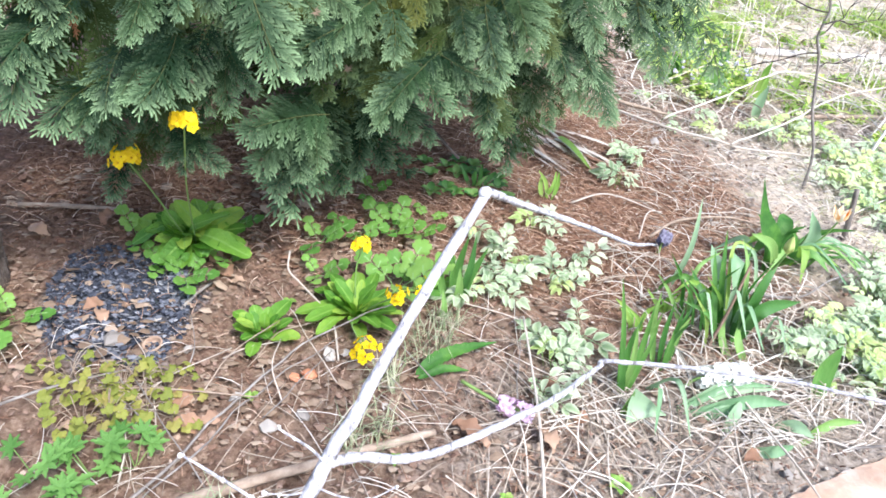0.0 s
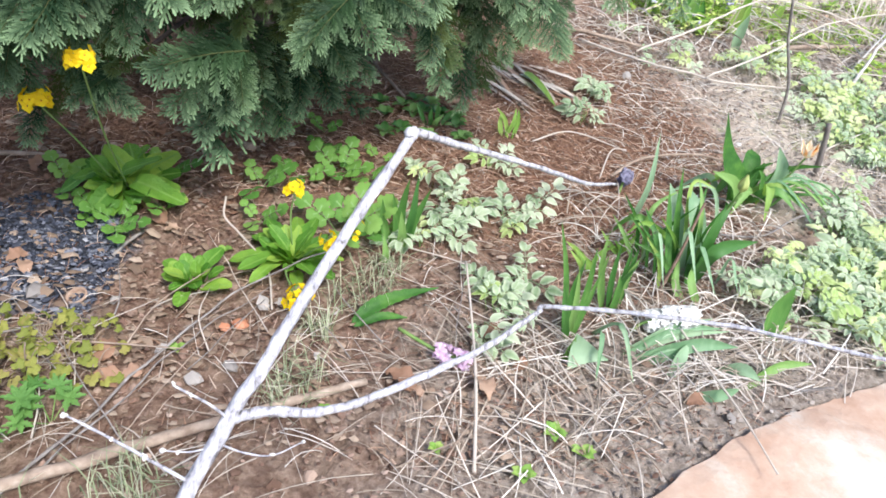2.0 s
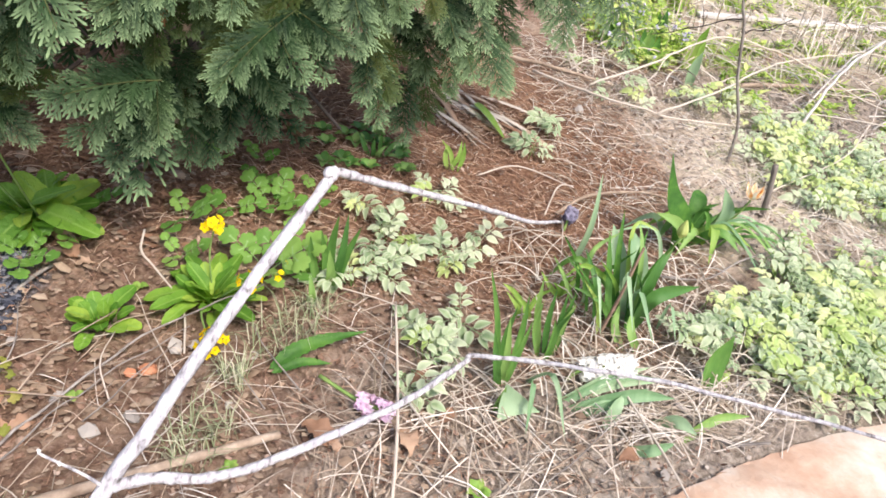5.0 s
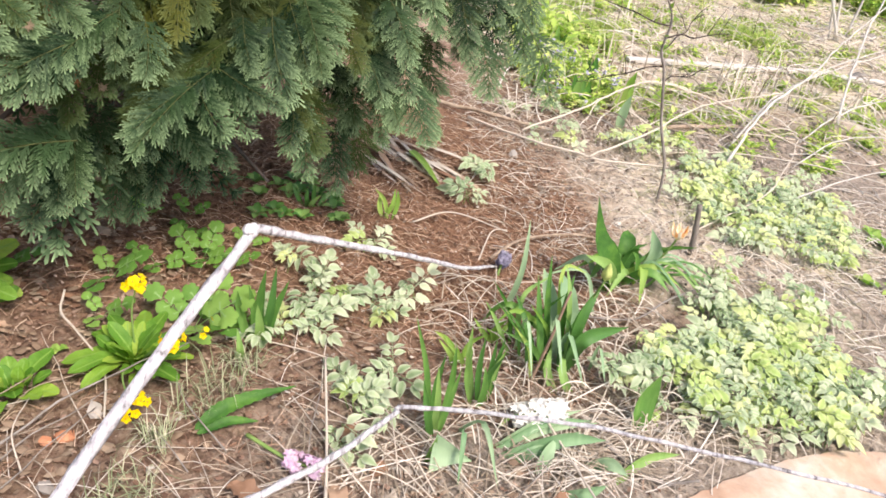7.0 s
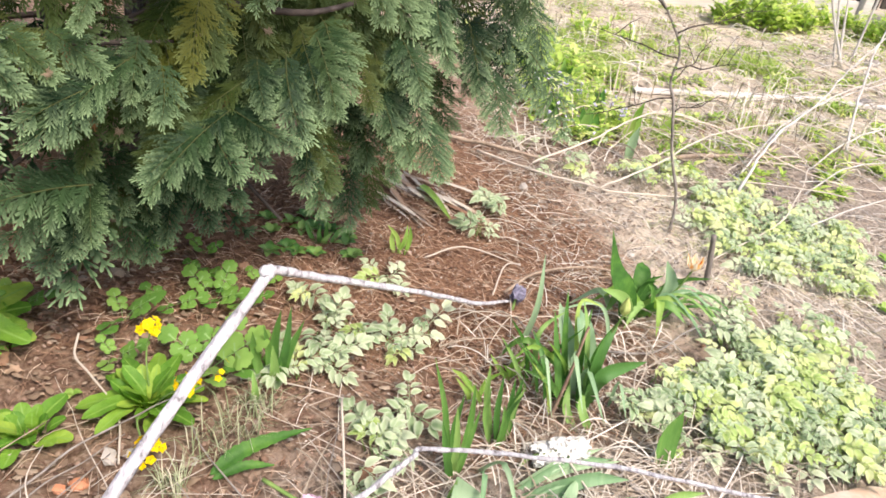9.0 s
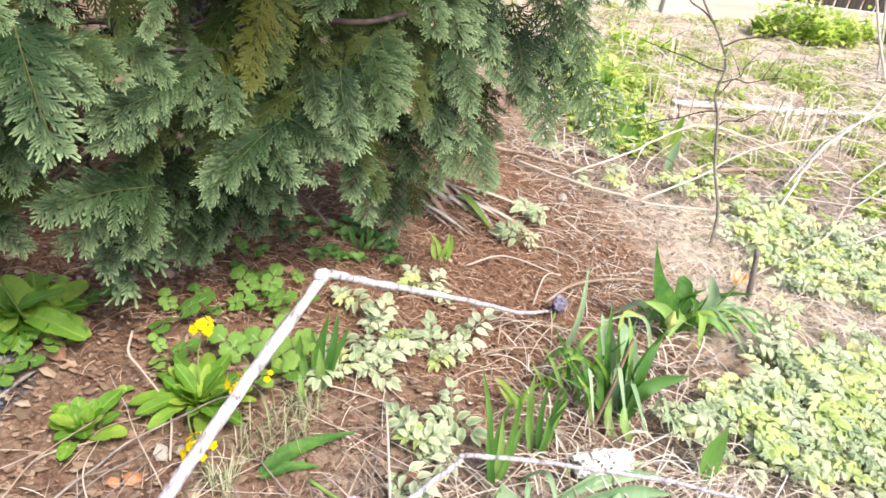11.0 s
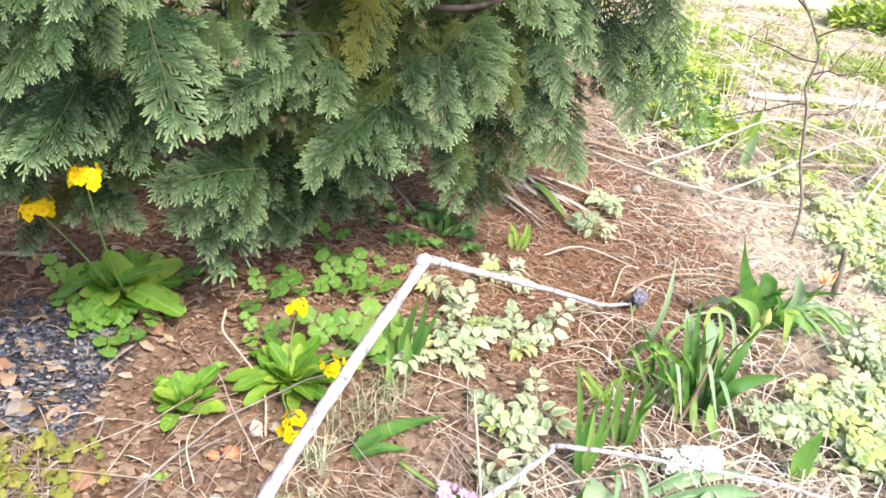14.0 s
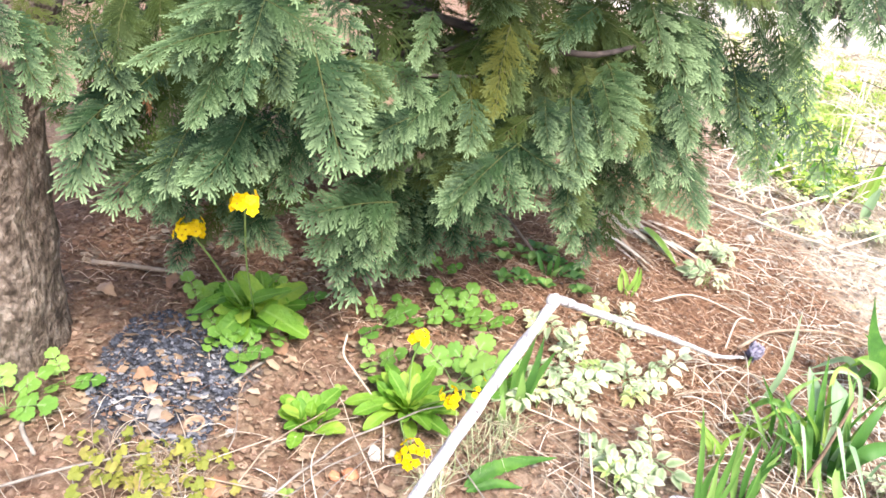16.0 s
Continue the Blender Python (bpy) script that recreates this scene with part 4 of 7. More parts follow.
        hang(phi, r.uniform(0.50, 1.08), r.uniform(0.02, 0.22), r.uniform(0.2, 0.9), r.choice("bbo"), r.uniform(0.14, 0.2))
    for i in range(24):
        hang(r.uniform(10, 60), r.uniform(0.26, 0.5), r.uniform(0.10, 0.4), r.uniform(0.3, 1.1), "b", r.uniform(0.14, 0.2))
    for i in range(40):
        hang(r.uniform(-40, 55), r.uniform(0.98, 1.2), r.uniform(0.10, 0.4), r.uniform(-0.1, 0.6), r.choice("bbo"), r.uniform(0.16, 0.24))
    # unseen overhang above the view, added to keep the sun off the middle plumes
    for i in range(70):
        hang(r.uniform(13, 46), r.uniform(1.0, 1.38), r.uniform(-0.14, 0.3), r.uniform(-0.1, 0.5), "b", r.uniform(0.275, 0.34))
    # more unseen plumes at the left, added to shade the ground below them
    for i in range(26):
        hang(r.uniform(-40, -14), r.uniform(1.06, 1.5), r.uniform(0.16, 0.55), r.uniform(-0.1, 0.5), "b", r.uniform(0.275, 0.36))
    # left and back fill, added to shut out sky light under the crown
    for i in range(80):
        hang(r.uniform(-105, -42), r.uniform(0.14, 1.2), r.uniform(0.05, 0.45), r.uniform(0.2, 1.1), r.choice("bo"), r.uniform(0.28, 0.4))
    for i in range(110):
        hang(r.uniform(100, 262), r.uniform(0.12, 1.3), r.uniform(0.05, 0.4), r.uniform(0.1, 1.0), r.choice("bo"), r.uniform(0.32, 0.45))
    # upper crown out of view, added to cast shade on the ground behind
    for i in range(150):
        a, z, d = i * 2.4, 1.12 + 1.3 * (i / 150) ** 1.2, r.uniform(0.25, 1.0)
        out = Vector((math.sin(a), -math.cos(a), 0))
        tip = out * d * (0.95 - 0.42 * (z - 1.12)) * (0.8 if out.y < 0 else 1.25) + Vector((0, 0, z))
        grow(tip - out + Vector((0, 0, 0.3)), tip, out * 0.3 + Vector((0, 0, 1)), "b", r.uniform(0.34, 0.48))
    for i in range(60):
        z = 1.1 + 1.8 * i / 60
        a = i * 2.4
        out = Vector((math.sin(a), -math.cos(a), 0))
        tip = out * (0.15 + 0.85 * (1 - (z - 1.1) / 1.9)) * (0.6 if out.x > 0.3 else 0.9) + Vector((0, 0, z))
        grow(tip - out + Vector((0, 0, 0.2)), tip, out * 0.3 + Vector((0, 0, 1)), "b", 0.32)
    return tree


build_cypress()

# ---- old tree trunk, painted branch, log, slab ----


def build_old_trunk():
    x, y = -1.045, 1.24
    ob = thing("tree", (x, y, gz(x, y)), "old tree trunk with rough grey-brown flaking bark", "tree")
    b = Build()
    pts, n, sides = [], 110, 64
    vs, fs = [], []
    for i in range(n):
        z = -0.05 + 2.2 * (i / (n - 1)) ** 1.3
        flare = 0.125 + 0.05 * math.exp(-max(0, z) / 0.12) + 0.012 * math.sin(z * 9)
        for k in range(sides):
            a = 2 * math.pi * k / sides
            p = Vector((math.cos(a), math.sin(a), z))
            w = flare * (1 + 0.10 * noise.noise(Vector((p.x * 4.5, p.y * 4.5, z * 5))) + 0.05 * noise.noise(Vector((p.x * 12, p.y * 12, z * 14))) + 0.07 * abs(noise.noise(Vector((p.x * 9, p.y * 9, z * 9 + 4)))) + 0.04 * abs(noise.noise(Vector((p.x * 24, p.y * 24, z * 22)))))
            vs.append((p.x * w + 0.17 * z, p.y * w + 0.05 * z, z))
    for i in range(n - 1):
        for k in range(sides):
            q = (k + 1) % sides
            fs.append((i * sides + k, i * sides + q, (i + 1) * sides + q, (i + 1) * sides + k))
    b.add(vs, fs)
    child("trunk", b.mesh("old_trunk", BARK), ob)
    for pts, r in (([(0.03, 0.1, 0.95), (0.35, 0.35, 0.95), (0.85, 0.5, 0.86), (1.15, 0.75, 0.85)], 0.014), ([(0.15, 0.1, 0.85), (0.5, 0.38, 0.86), (0.85, 0.42, 0.76), (1.2, 0.50, 0.70), (1.4, 0.7, 0.72)], 0.014), ([(0.15, 0.1, 0.95), (0.5, 0.30, 0.93), (0.95, 0.45, 0.80), (1.1, 0.7, 0.86)], 0.011)):
        b = Build()
        tube(b, curve(pts, 7), r, r * 0.35, 8, 0.3)
        child("limb", b.mesh("limb", DARKTWIG), ob)


build_old_trunk()


def build_painted_branch():
    at = Vector((-0.3, 0.2, gz(-0.3, 0.2)))
    ob = thing("pruned_branch", at, "whitewashed forked branch, bent sharply, resting on the bed", "branch")

    def limb(name, pts, r0, r1, n=9, knots=0.12, label="", parent=ob, jog=0.004):
        b = Build()
        p = [Vector(q) - at for q in curve(pts, n)]
        p = [q + Vector((noise.noise(q * 14), noise.noise(q * 14 + Vector((9, 0, 0))), 0)) * jog for q in p]
        tube(b, p, r0, r1, 9, 0.35, knots=knots)
        return child(name, b.mesh(name, PAINTED), parent, None, label)

    limb("main_limb", [(-0.30, 0.20, gz(-0.3, 0.2) + 0.010), (-0.185, 0.455, 0.150), (-0.074, 0.711, 0.262), (0.04, 0.960, 0.362), (0.155, 1.199, 0.456), (0.161, 1.212, 0.462)], 0.0125, 0.0085)
    limb("bent_limb", [(0.155, 1.200, 0.462), (0.166, 1.218, 0.462), (0.30, 1.36, 0.348), (0.50, 1.56, 0.19), (0.66, 1.71, 0.06), (0.745, 1.79, 0.012), (0.80, 1.84, gz(0.8, 1.84) + 0.008)], 0.0088, 0.0038)
    limb("side_limb", [(-0.078, 0.705, 0.258), (-0.03, 0.73, 0.247), (0.054, 0.758, 0.220), (0.17, 0.845, 0.186), (0.31, 0.965, 0.155), (0.448, 1.108, 0.133)], 0.0085, 0.0052)
    limb("far_limb", [(0.443, 1.104, 0.133), (0.462, 1.118, 0.133), (0.60, 1.070, 0.176), (0.78, 0.998, 0.222), (1.0, 0.908, 0.254), (1.2, 0.829, 0.273), (1.5, 0.70, 0.29)], 0.0050, 0.0028)

    def twig(pts, r, buds):
        b = Build()
        q = [Vector(p) - at for p in curve(pts, 6)]
        tube(b, q, r, r * 0.6, 6, 0.4)
        t = child("twig", b.mesh("side_twig", PAINTED), ob)
        for k in buds:
            c = q[min(len(q) - 1, int(k * (len(q) - 1)))]
            b = Build()
            for _ in range(3):
                lump(b, c + Vector((RNG.uniform(-1, 1), RNG.uniform(-1, 1), RNG.uniform(-0.5, 1))) * 0.003, RNG.uniform(0.002, 0.0036), 0.9, 0.4)
            child("bud", b.mesh("bud", LICHEN), t, None, "pale swollen bud")

    twig([(-0.077, 0.705, 0.262), (-0.10, 0.70, 0.30), (-0.143, 0.699, 0.338)], 0.0026, (0.8, 1.0))
    twig([(-0.09, 0.675, 0.246), (-0.05, 0.665, 0.24), (-0.01, 0.665, 0.236), (0.03, 0.685, 0.242)], 0.0018, (0.7, 1.0))
    twig([(-0.092, 0.67, 0.244), (-0.12, 0.655, 0.25), (-0.155, 0.655, 0.25)], 0.0016, (0.8, 1.0))
    twig([(-0.112, 0.622, 0.224), (-0.15, 0.622, 0.265), (-0.205, 0.627, 0.313), (-0.258, 0.636, 0.345)], 0.0028, (0.45, 0.7, 1.0))
    twig([(-0.118, 0.61, 0.218), (-0.09, 0.59, 0.21), (-0.05, 0.58, 0.20)], 0.0022, (1.0,))


build_painted_branch()


def stick(name, pts, r0, r1, material, label, category="stick", group="", n=7, rough=0.3, jog=0.0, sides=6):
    at = Vector(pts[0])
    b = Build()
    q = [Vector(p) - at for p in curve(pts, n)]
    if jog:
        q = [p + Vector((noise.noise(p * 11 + at), noise.noise(p * 11 + at + Vector((7, 3, 0))), 0.4 * noise.noise(p * 13))) * jog for p in q]
    tube(b, q, r0, r1, sides, rough)
    ob = new(name, b.mesh(name, material))
    ob.location = at
    return tagged(ob, label, category, group)


def on(x, y, h=0.0):
    return (x, y, gz(x, y) + h)


stick("fallen_branch", [on(-0.56, 0.64, 0.022), on(-0.36, 0.735, 0.022), on(-0.234, 0.801, 0.022), on(-0.06, 0.895, 0.02), on(0.105, 0.975, 0.012)], 0.0118, 0.0080, BARE, "bare brown fallen branch lying on the soil", "branch", jog=0.006, sides=9)
stick("dry_twig", [on(0.311, 0.80, 0.006), on(0.318, 0.95, 0.03), on(0.316, 1.072, 0.05), on(0.303, 1.286, 0.085)], 0.0040, 0.0025, STRAW, "thin pinkish dry stem across the bed", "stem", "dry stems")
stick("dry_twig", [on(0.785, 1.20, 0.055), on(0.826, 1.081, 0.045), on(0.855, 0.95, 0.055), on(0.88, 0.82, 0.053)], 0.0028, 0.0018, STRAW, "long pale dry stem reaching over the stone", "stem", "dry stems")
stick("grey_twig", [on(-0.50, 0.60, 0.01), on(-0.341, 0.883, 0.02), on(-0.224, 1.111, 0.035), on(-0.088, 1.24, 0.06), on(0.02, 1.30, 0.09)], 0.0033, 0.0014, GREYTWIG, "thin grey dead stem leaning over the bed", "stem", "dry stems", jog=0.015)
stick("grey_twig", [on(-0.46, 0.66, 0.01), on(-0.30, 0.92, 0.02), on(-0.20, 1.10, 0.03), on(-0.10, 1.19, 0.04)], 0.0022, 0.0010, GREYTWIG, "thin grey dead stem leaning over the bed", "stem", "dry stems", jog=0.02)
stick("grey_twig", [on(-0.268, 1.45, 0.07), on(-0.262, 1.40, 0.05), on(-0.22, 1.357, 0.04), on(-0.14, 1.26, 0.03), on(-0.11, 1.15, 0.008)], 0.0026, 0.0022, STRAW, "bent pale dead stem stuck in the soil", "stem", "dry stems")
stick("ash_stick", [on(-0.479, 1.255, 0.008), on(-0.463, 1.31, 0.01), on(-0.440, 1.36, 0.01)], 0.0045, 0.004, GREYTWIG, "short bleached stick beside the ash", "stick", n=3)
stick("ash_stick", [on(-0.82, 1.08, 0.006), on(-0.80, 1.03, 0.012), on(-0.74, 0.98, 0.008)], 0.005, 0.004, GREYTWIG, "short grey stick at the ash heap's edge", "stick", n=3)
stick("fallen_branch", [on(-1.0, 1.60, 0.012), on(-0.85, 1.615, 0.014), on(-0.72, 1.635, 0.01)], 0.008, 0.005, BARE, "bare brown fallen branch under the cypress", "branch")
stick("dead_twig", [on(-0.62, 0.97, 0.02), on(-0.45, 0.99, 0.035), on(-0.25, 1.0, 0.03)], 0.002, 0.0015, BARE, "thin brown stem lying by yellow foliage", "stem", "dry stems")
stick("dead_twig", [on(-0.78, 0.86, 0.02), on(-0.62, 0.95, 0.05), on(-0.47, 1.07, 0.02)], 0.0032, 0.002, GREYTWIG, "pale grey twig beside the yellow foliage", "stem", "dry stems")
stick("dead_twig", [on(0.43, 1.32, 0.01), on(0.44, 1.40, 0.03), on(0.52, 1.50, 0.02), on(0.64, 1.56, 0.01)], 0.0018, 0.0012, STRAW, "curved straw stem on the soil", "stem", "dry stems")
stick("dead_twig", [on(0.10, 1.42, 0.015), on(0.30, 1.36, 0.02), on(0.43, 1.28, 0.015), on(0.47, 1.34, 0.01)], 0.0018, 0.0012, STRAW, "curved straw stem on the soil", "stem", "dry stems")
stick("dead_twig", [on(0.55, 2.03, 0.01), on(0.68, 2.08, 0.035), on(0.86, 2.03, 0.02)], 0.0035, 0.002, STRAW, "arched pale stem over brown needles", "stem", "dry stems")
stick("dead_twig", [on(0.74, 1.86, 0.01), on(0.80, 2.0, 0.03), on(0.86, 2.04, 0.02)], 0.003, 0.002, STRAW, "short pale stem over brown needles", "stem", "dry stems")
stick("dead_twig", [on(0.78, 1.88, 0.01), on(0.90, 1.98, 0.03), on(1.10, 2.05, 0.035), on(1.26, 2.05, 0.01)], 0.006, 0.004, BARE, "brown bent stick beside the flower clump", "stem", "dry stems")
stick("dead_twig", [on(0.96, 1.63, 0.02), on(1.15, 1.62, 0.03), on(1.28, 1.70, 0.05), on(1.42, 1.80, 0.03)], 0.0035, 0.0025, GREYTWIG, "pale forked twig by the tulip clump", "stem", "dry stems")
stick("dead_twig", [on(0.88, 1.17, 0.03), on(1.0, 1.36, 0.03), on(1.06, 1.5, 0.05), on(1.13, 1.56, 0.02)], 0.0025, 0.0015, STRAW, "pale twig lying beside flower leaves", "stem", "dry stems")
stick("dead_twig", [on(0.93, 1.16, 0.02), on(1.02, 1.08, 0.01), on(1.10, 1.05, 0.055)], 0.004, 0.003, GREYTWIG, "short grey twig at the stone's edge", "stem", "dry stems")


_r = random.Random(91)
for k in range(34):
    x, y, a, L = _r.uniform(-0.55, 0.75), _r.uniform(0.72, 1.12), _r.uniform(0.2, 2.6), _r.uniform(0.12, 0.34)
    h0, h1 = _r.uniform(0.004, 0.015), _r.uniform(0.01, 0.06)
    e = (x + math.cos(a) * L, y + math.sin(a) * L)
    c = ((x + e[0]) / 2 + _r.uniform(-0.02, 0.02), (y + e[1]) / 2 + _r.uniform(-0.02, 0.02))
    stick("dry_stalk", [on(x, y, h0), on(*c, (h0 + h1) / 2 + 0.012), on(*e, h1)], _r.uniform(0.0012, 0.0022), 0.0009, (STRAW, GREYTWIG, STRAW, BARE)[k % 4], "thin straight dry stalk lying over the soil", "stem", "dry stalks", n=4, jog=0.006, sides=4)


def build_slab():
    at = Vector((1.65, 0.45, gz(1.65, 0.45)))
    b = Build()
    n, rings = 220, 26
    c, s = math.cos(0.1), math.sin(0.1)
    vs, fs = [], []
    top = 0.020

    def rim(k):
        a = 2 * math.pi * k / n
        ca, sa = math.cos(a), math.sin(a)
        r = 1 / (abs(ca / 1.35) ** 1.6 + abs(sa / 0.75) ** 1.6) ** (1 / 1.6)
        r *= 1 + 0.010 * noise.noise((ca * 5, sa * 5, 3)) + 0.008 * noise.noise((ca * 18, sa * 18, 1)) + 0.005 * noise.noise((ca * 50, sa * 50, 1))
        return ca * r * c - sa * r * s, ca * r * s + sa * r * c

    for i in range(rings + 1):
        u = 1 - i / (rings + 1)
        for k in range(n):
            x, y = rim(k)
            x, y = x * u, y * u
            slope = gz(at.x + x, at.y + y) - at.z
            z = slope + top + 0.007 * noise.noise((x * 5, y * 5, 0)) + 0.003 * noise.noise((x * 17, y * 17, 4))
            z -= 0.008 * max(0, (u - 0.95) / 0.05) ** 1.5 + 0.012 * min(1, max(0, (u - 0.93 + 0.10 * noise.noise((x * 9, y * 9, 2))) * 30)) * max(0, noise.noise((x * 3.1, y * 3.1, 5)) + 0.1)
            z -= 0.006 * min(1, max(0, (noise.noise((x * 4 + 3, y * 4, 7)) - 0.2) * 12))
            vs.append((x, y, z))
    base = len(vs)
    for drop, inset in ((0.006, 1.0), (0.016, 0.997), (0.034, 0.985), (0.075, 0.975)):
        for k in range(n):
            x, y = rim(k)
            w = inset + 0.012 * noise.noise((x * 14, y * 14, drop * 90))
            vs.append((x * w, y * w, gz(at.x + x, at.y + y) - at.z + top - drop) if drop > 0.01 else vs[k])
    for i in range(rings):
        for k in range(n):
            q = (k + 1) % n
            fs.append((i * n + k, i * n + q, (i + 1) * n + q, (i + 1) * n + k))
    fs.append(tuple(rings * n + k for k in range(n)))
    prev = base
    for j in range(1, 4):
        cur = base + j * n
        for k in range(n):
            q = (k + 1) % n
            fs.append((cur + k, cur + q, prev + q, prev + k))
        prev = cur
    b.add(vs, fs)
    ob = new("stone_slab", b.mesh("stone_slab", STONE))
    ob.location = at
    tagged(ob, "flat pinkish-buff sandstone slab with a chipped edge", "stone slab")


build_slab()

# ---- flowering plants near the path ----


def leaf_mesh(name, material, length, width, profile, arch, fold=0.25, wave=0.0, n=10, tip_drop=0.0, teeth=0.0, sway=0.0):
    b = Build("rim")
    blade(b, [(0, 0, 0), (sway * length, length * 0.4, arch * length), (sway * 0.5 * length, length * 0.98, arch * length * 0.6 - tip_drop * length)], width, profile, fold=fold, wave=wave, n=n, teeth=teeth)
    return b.mesh(name, material)


def rosette(at, n, mesh_set, tilt, size, label, category, name, rnd, group="", crown=0.008, slant=0.0):
    """Leaves round a crown: the outer ones lie low, the inner ones stand up."""
    ob = thing(name, on(*at), label, category, group)
    for i in range(n):
        s = i / max(1, n - 1)
        a = i * 2.39996 + rnd.uniform(-0.25, 0.25)
        up = tilt[0] + (tilt[1] - tilt[0]) * s + rnd.uniform(-0.12, 0.12)
        d = Vector((math.cos(a) * math.cos(up), math.sin(a) * math.cos(up), math.sin(up)))
        nrm = Vector((-math.cos(a) * math.sin(up), -math.sin(a) * math.sin(up), math.cos(up)))
        k = size * (1 - 0.2 * s) * rnd.uniform(0.8, 1.15)
        child("leaf", rnd.choice(mesh_set), ob, aim(Vector((math.cos(a), math.sin(a), 0.3)) * crown * rnd.uniform(0.4, 1.3), d, nrm + Vector((rnd.uniform(-slant, slant), -0.6 * slant, 0)), k))
    return ob


PRIM_LEAVES = [leaf_mesh("primula_leaf", PRIMULA, 0.092 + 0.010 * k, 0.043 + 0.005 * (k % 2), paddle, 0.16 + 0.10 * k, 0.15, 0.05, 24, 0.12 * k, 0.025, 0.06 * (k - 1)) for k in range(4)]
SMALL_LEAVES = [leaf_mesh("primula_small_leaf", PRIMULA, 0.055 + 0.006 * k, 0.031, paddle, 0.10 + 0.06 * k, 0.2, 0.03, 18, 0.05 * k) for k in range(3)]
SPEAR_LEAVES = [leaf_mesh("spear_leaf", PRIMULA, 0.10 + 0.012 * k, 0.034, paddle, 0.1 + 0.06 * k, 0.22, 0.06, 18, 0.06 * k, 0.035, 0.05 * (k - 1)) for k in range(3)]



def flower_mesh():
    """A small five-petalled yellow flower with a darker heart."""
    b = Build("rim")
    for k in range(5):
        a = k * 2 * math.pi / 5
        d = Vector((math.cos(a), math.sin(a), 0.25))
        blade(b, [d * 0.001, d * 0.006, d * 0.0115 + Vector((0, 0, -0.001))], 0.0118, egg, n=4, fold=-0.1)
    tube(b, [(0, 0, 0.001), (0, 0, -0.006), (0, 0, -0.012)], 0.0022, 0.0014, 5, mi=1)
    tube(b, [(0, 0, 0.003), (0, 0, 0.0005)], 0.0012, 0.0022, 5, mi=2)
    return b.mesh("yellow_flower", YELLOW, STEM, ORANGE)


YELLOW_FLOWER = flower_mesh()


def umbel(plant, foot, head, n, rnd, size=1.0, width=0.026, name="flower_stalk"):
    """A stalk with a cluster of flowers at its head; foot and head are places relative to the plant."""
    foot, head = Vector(foot), Vector(head)
    b = Build()
    mid = (foot + head) / 2 + Vector((rnd.uniform(-0.02, 0.02), rnd.uniform(-0.02, 0.02), 0.02))
    tube(b, curve([foot, mid, head], 6), 0.0024, 0.0017, 6)
    st = child(name, b.mesh("stalk", STEM), plant)
    for i in range(n):
        a, t = i * 2.39996, math.sqrt((i + 0.5) / n)
        d = Vector((math.cos(a) * t, math.sin(a) * t, 0.75 - 0.5 * t)).normalized()
        d = (d + Vector((0, -0.35, 0.0))).normalized()
        p = head + Vector((math.cos(a) * t * width, math.sin(a) * t * width, 0.006 + rnd.uniform(-0.014, 0.014)))
        p += Vector((rnd.uniform(-0.006, 0.006), rnd.uniform(-0.006, 0.006), 0))
        m = aim(p, d.orthogonal(), d, size * rnd.uniform(0.9, 1.2))
        child("flower", YELLOW_FLOWER, st, m)


def build_primulas():
    r = random.Random(3)
    p = rosette((-0.520, 1.50), 46, PRIM_LEAVES, (0.12, 1.35), 1.10, "bright green cowslip rosette with two yellow flower heads", "primula", "primula", r, "", 0.03, 0.5)
    o = Vector(p.location)
    umbel(p, (-0.005, -0.01, 0.02), Vector((-0.583, 1.338, 0.400)) - o, 26, r, 1.05, 0.032)
    umbel(p, (0.01, -0.01, 0.02), Vector((-0.392, 1.168, 0.573)) - o, 20, r, 0.95, 0.024)
    p = rosette((-0.090, 1.30), 34, SPEAR_LEAVES, (0.10, 1.15), 1.10, "green cowslip plant with several yellow flower heads", "primula", "primula", r)
    o = Vector(p.location)
    umbel(p, (0, 0.01, 0.02), Vector((-0.082, 1.335, 0.228)) - o, 12, r, 0.9, 0.024)
    umbel(p, (0.01, 0, 0.02), Vector((0.006, 1.227, 0.178)) - o, 12, r, 0.9, 0.022)
    umbel(p, (0, -0.01, 0.02), Vector((-0.055, 1.14, 0.095)) - o, 16, r, 0.95, 0.032)
    umbel(p, (0.01, 0.01, 0.02), Vector((0.055, 1.30, 0.15)) - o, 4, r, 0.7, 0.014)
    rosette((-0.286, 1.20), 20, SMALL_LEAVES, (0.35, 1.3), 1.15, "young bright green cowslip rosette on bare soil", "primula", "primula", r, "", 0.022, 0.1)


build_primulas()


def lobed(b, o, d, nrm, size, lobes=3, deep=0.17):
    """A rounded lobed leaflet: a fan of scalloped lobes about its base."""
    m = aim(o, d, nrm)
    n = lobes * 6
    vs, val = [Vector((0, 0, 0))], [0.0]
    ring = []
    for i in range(n + 1):
        t = i / n
        a = radians(-125 + 250 * t)
        rr = size * (0.60 + 0.40 * math.cos(a * 0.55)) * (1.01 - deep + deep * abs(math.sin(t * lobes * math.pi)) ** 0.6 + 0.04 * math.sin(t * 61))
        y0 = size * 0.42
        ring.append(Vector((math.sin(a) * rr * 0.62, y0 + math.cos(a) * rr * 0.58, 0.10 * size * math.cos(t * 9) - 0.06 * size)))
    vs += [Vector((0, size * 0.4, 0.05 * size))] + ring
    val += [0.0] + [1.0] * len(ring)
    fs = [(1, k + 3, k + 2) for k in range(n)] + [(0, 1, 2), (0, n + 2, 1)]
    b.add([m @ v for v in vs], fs, val)


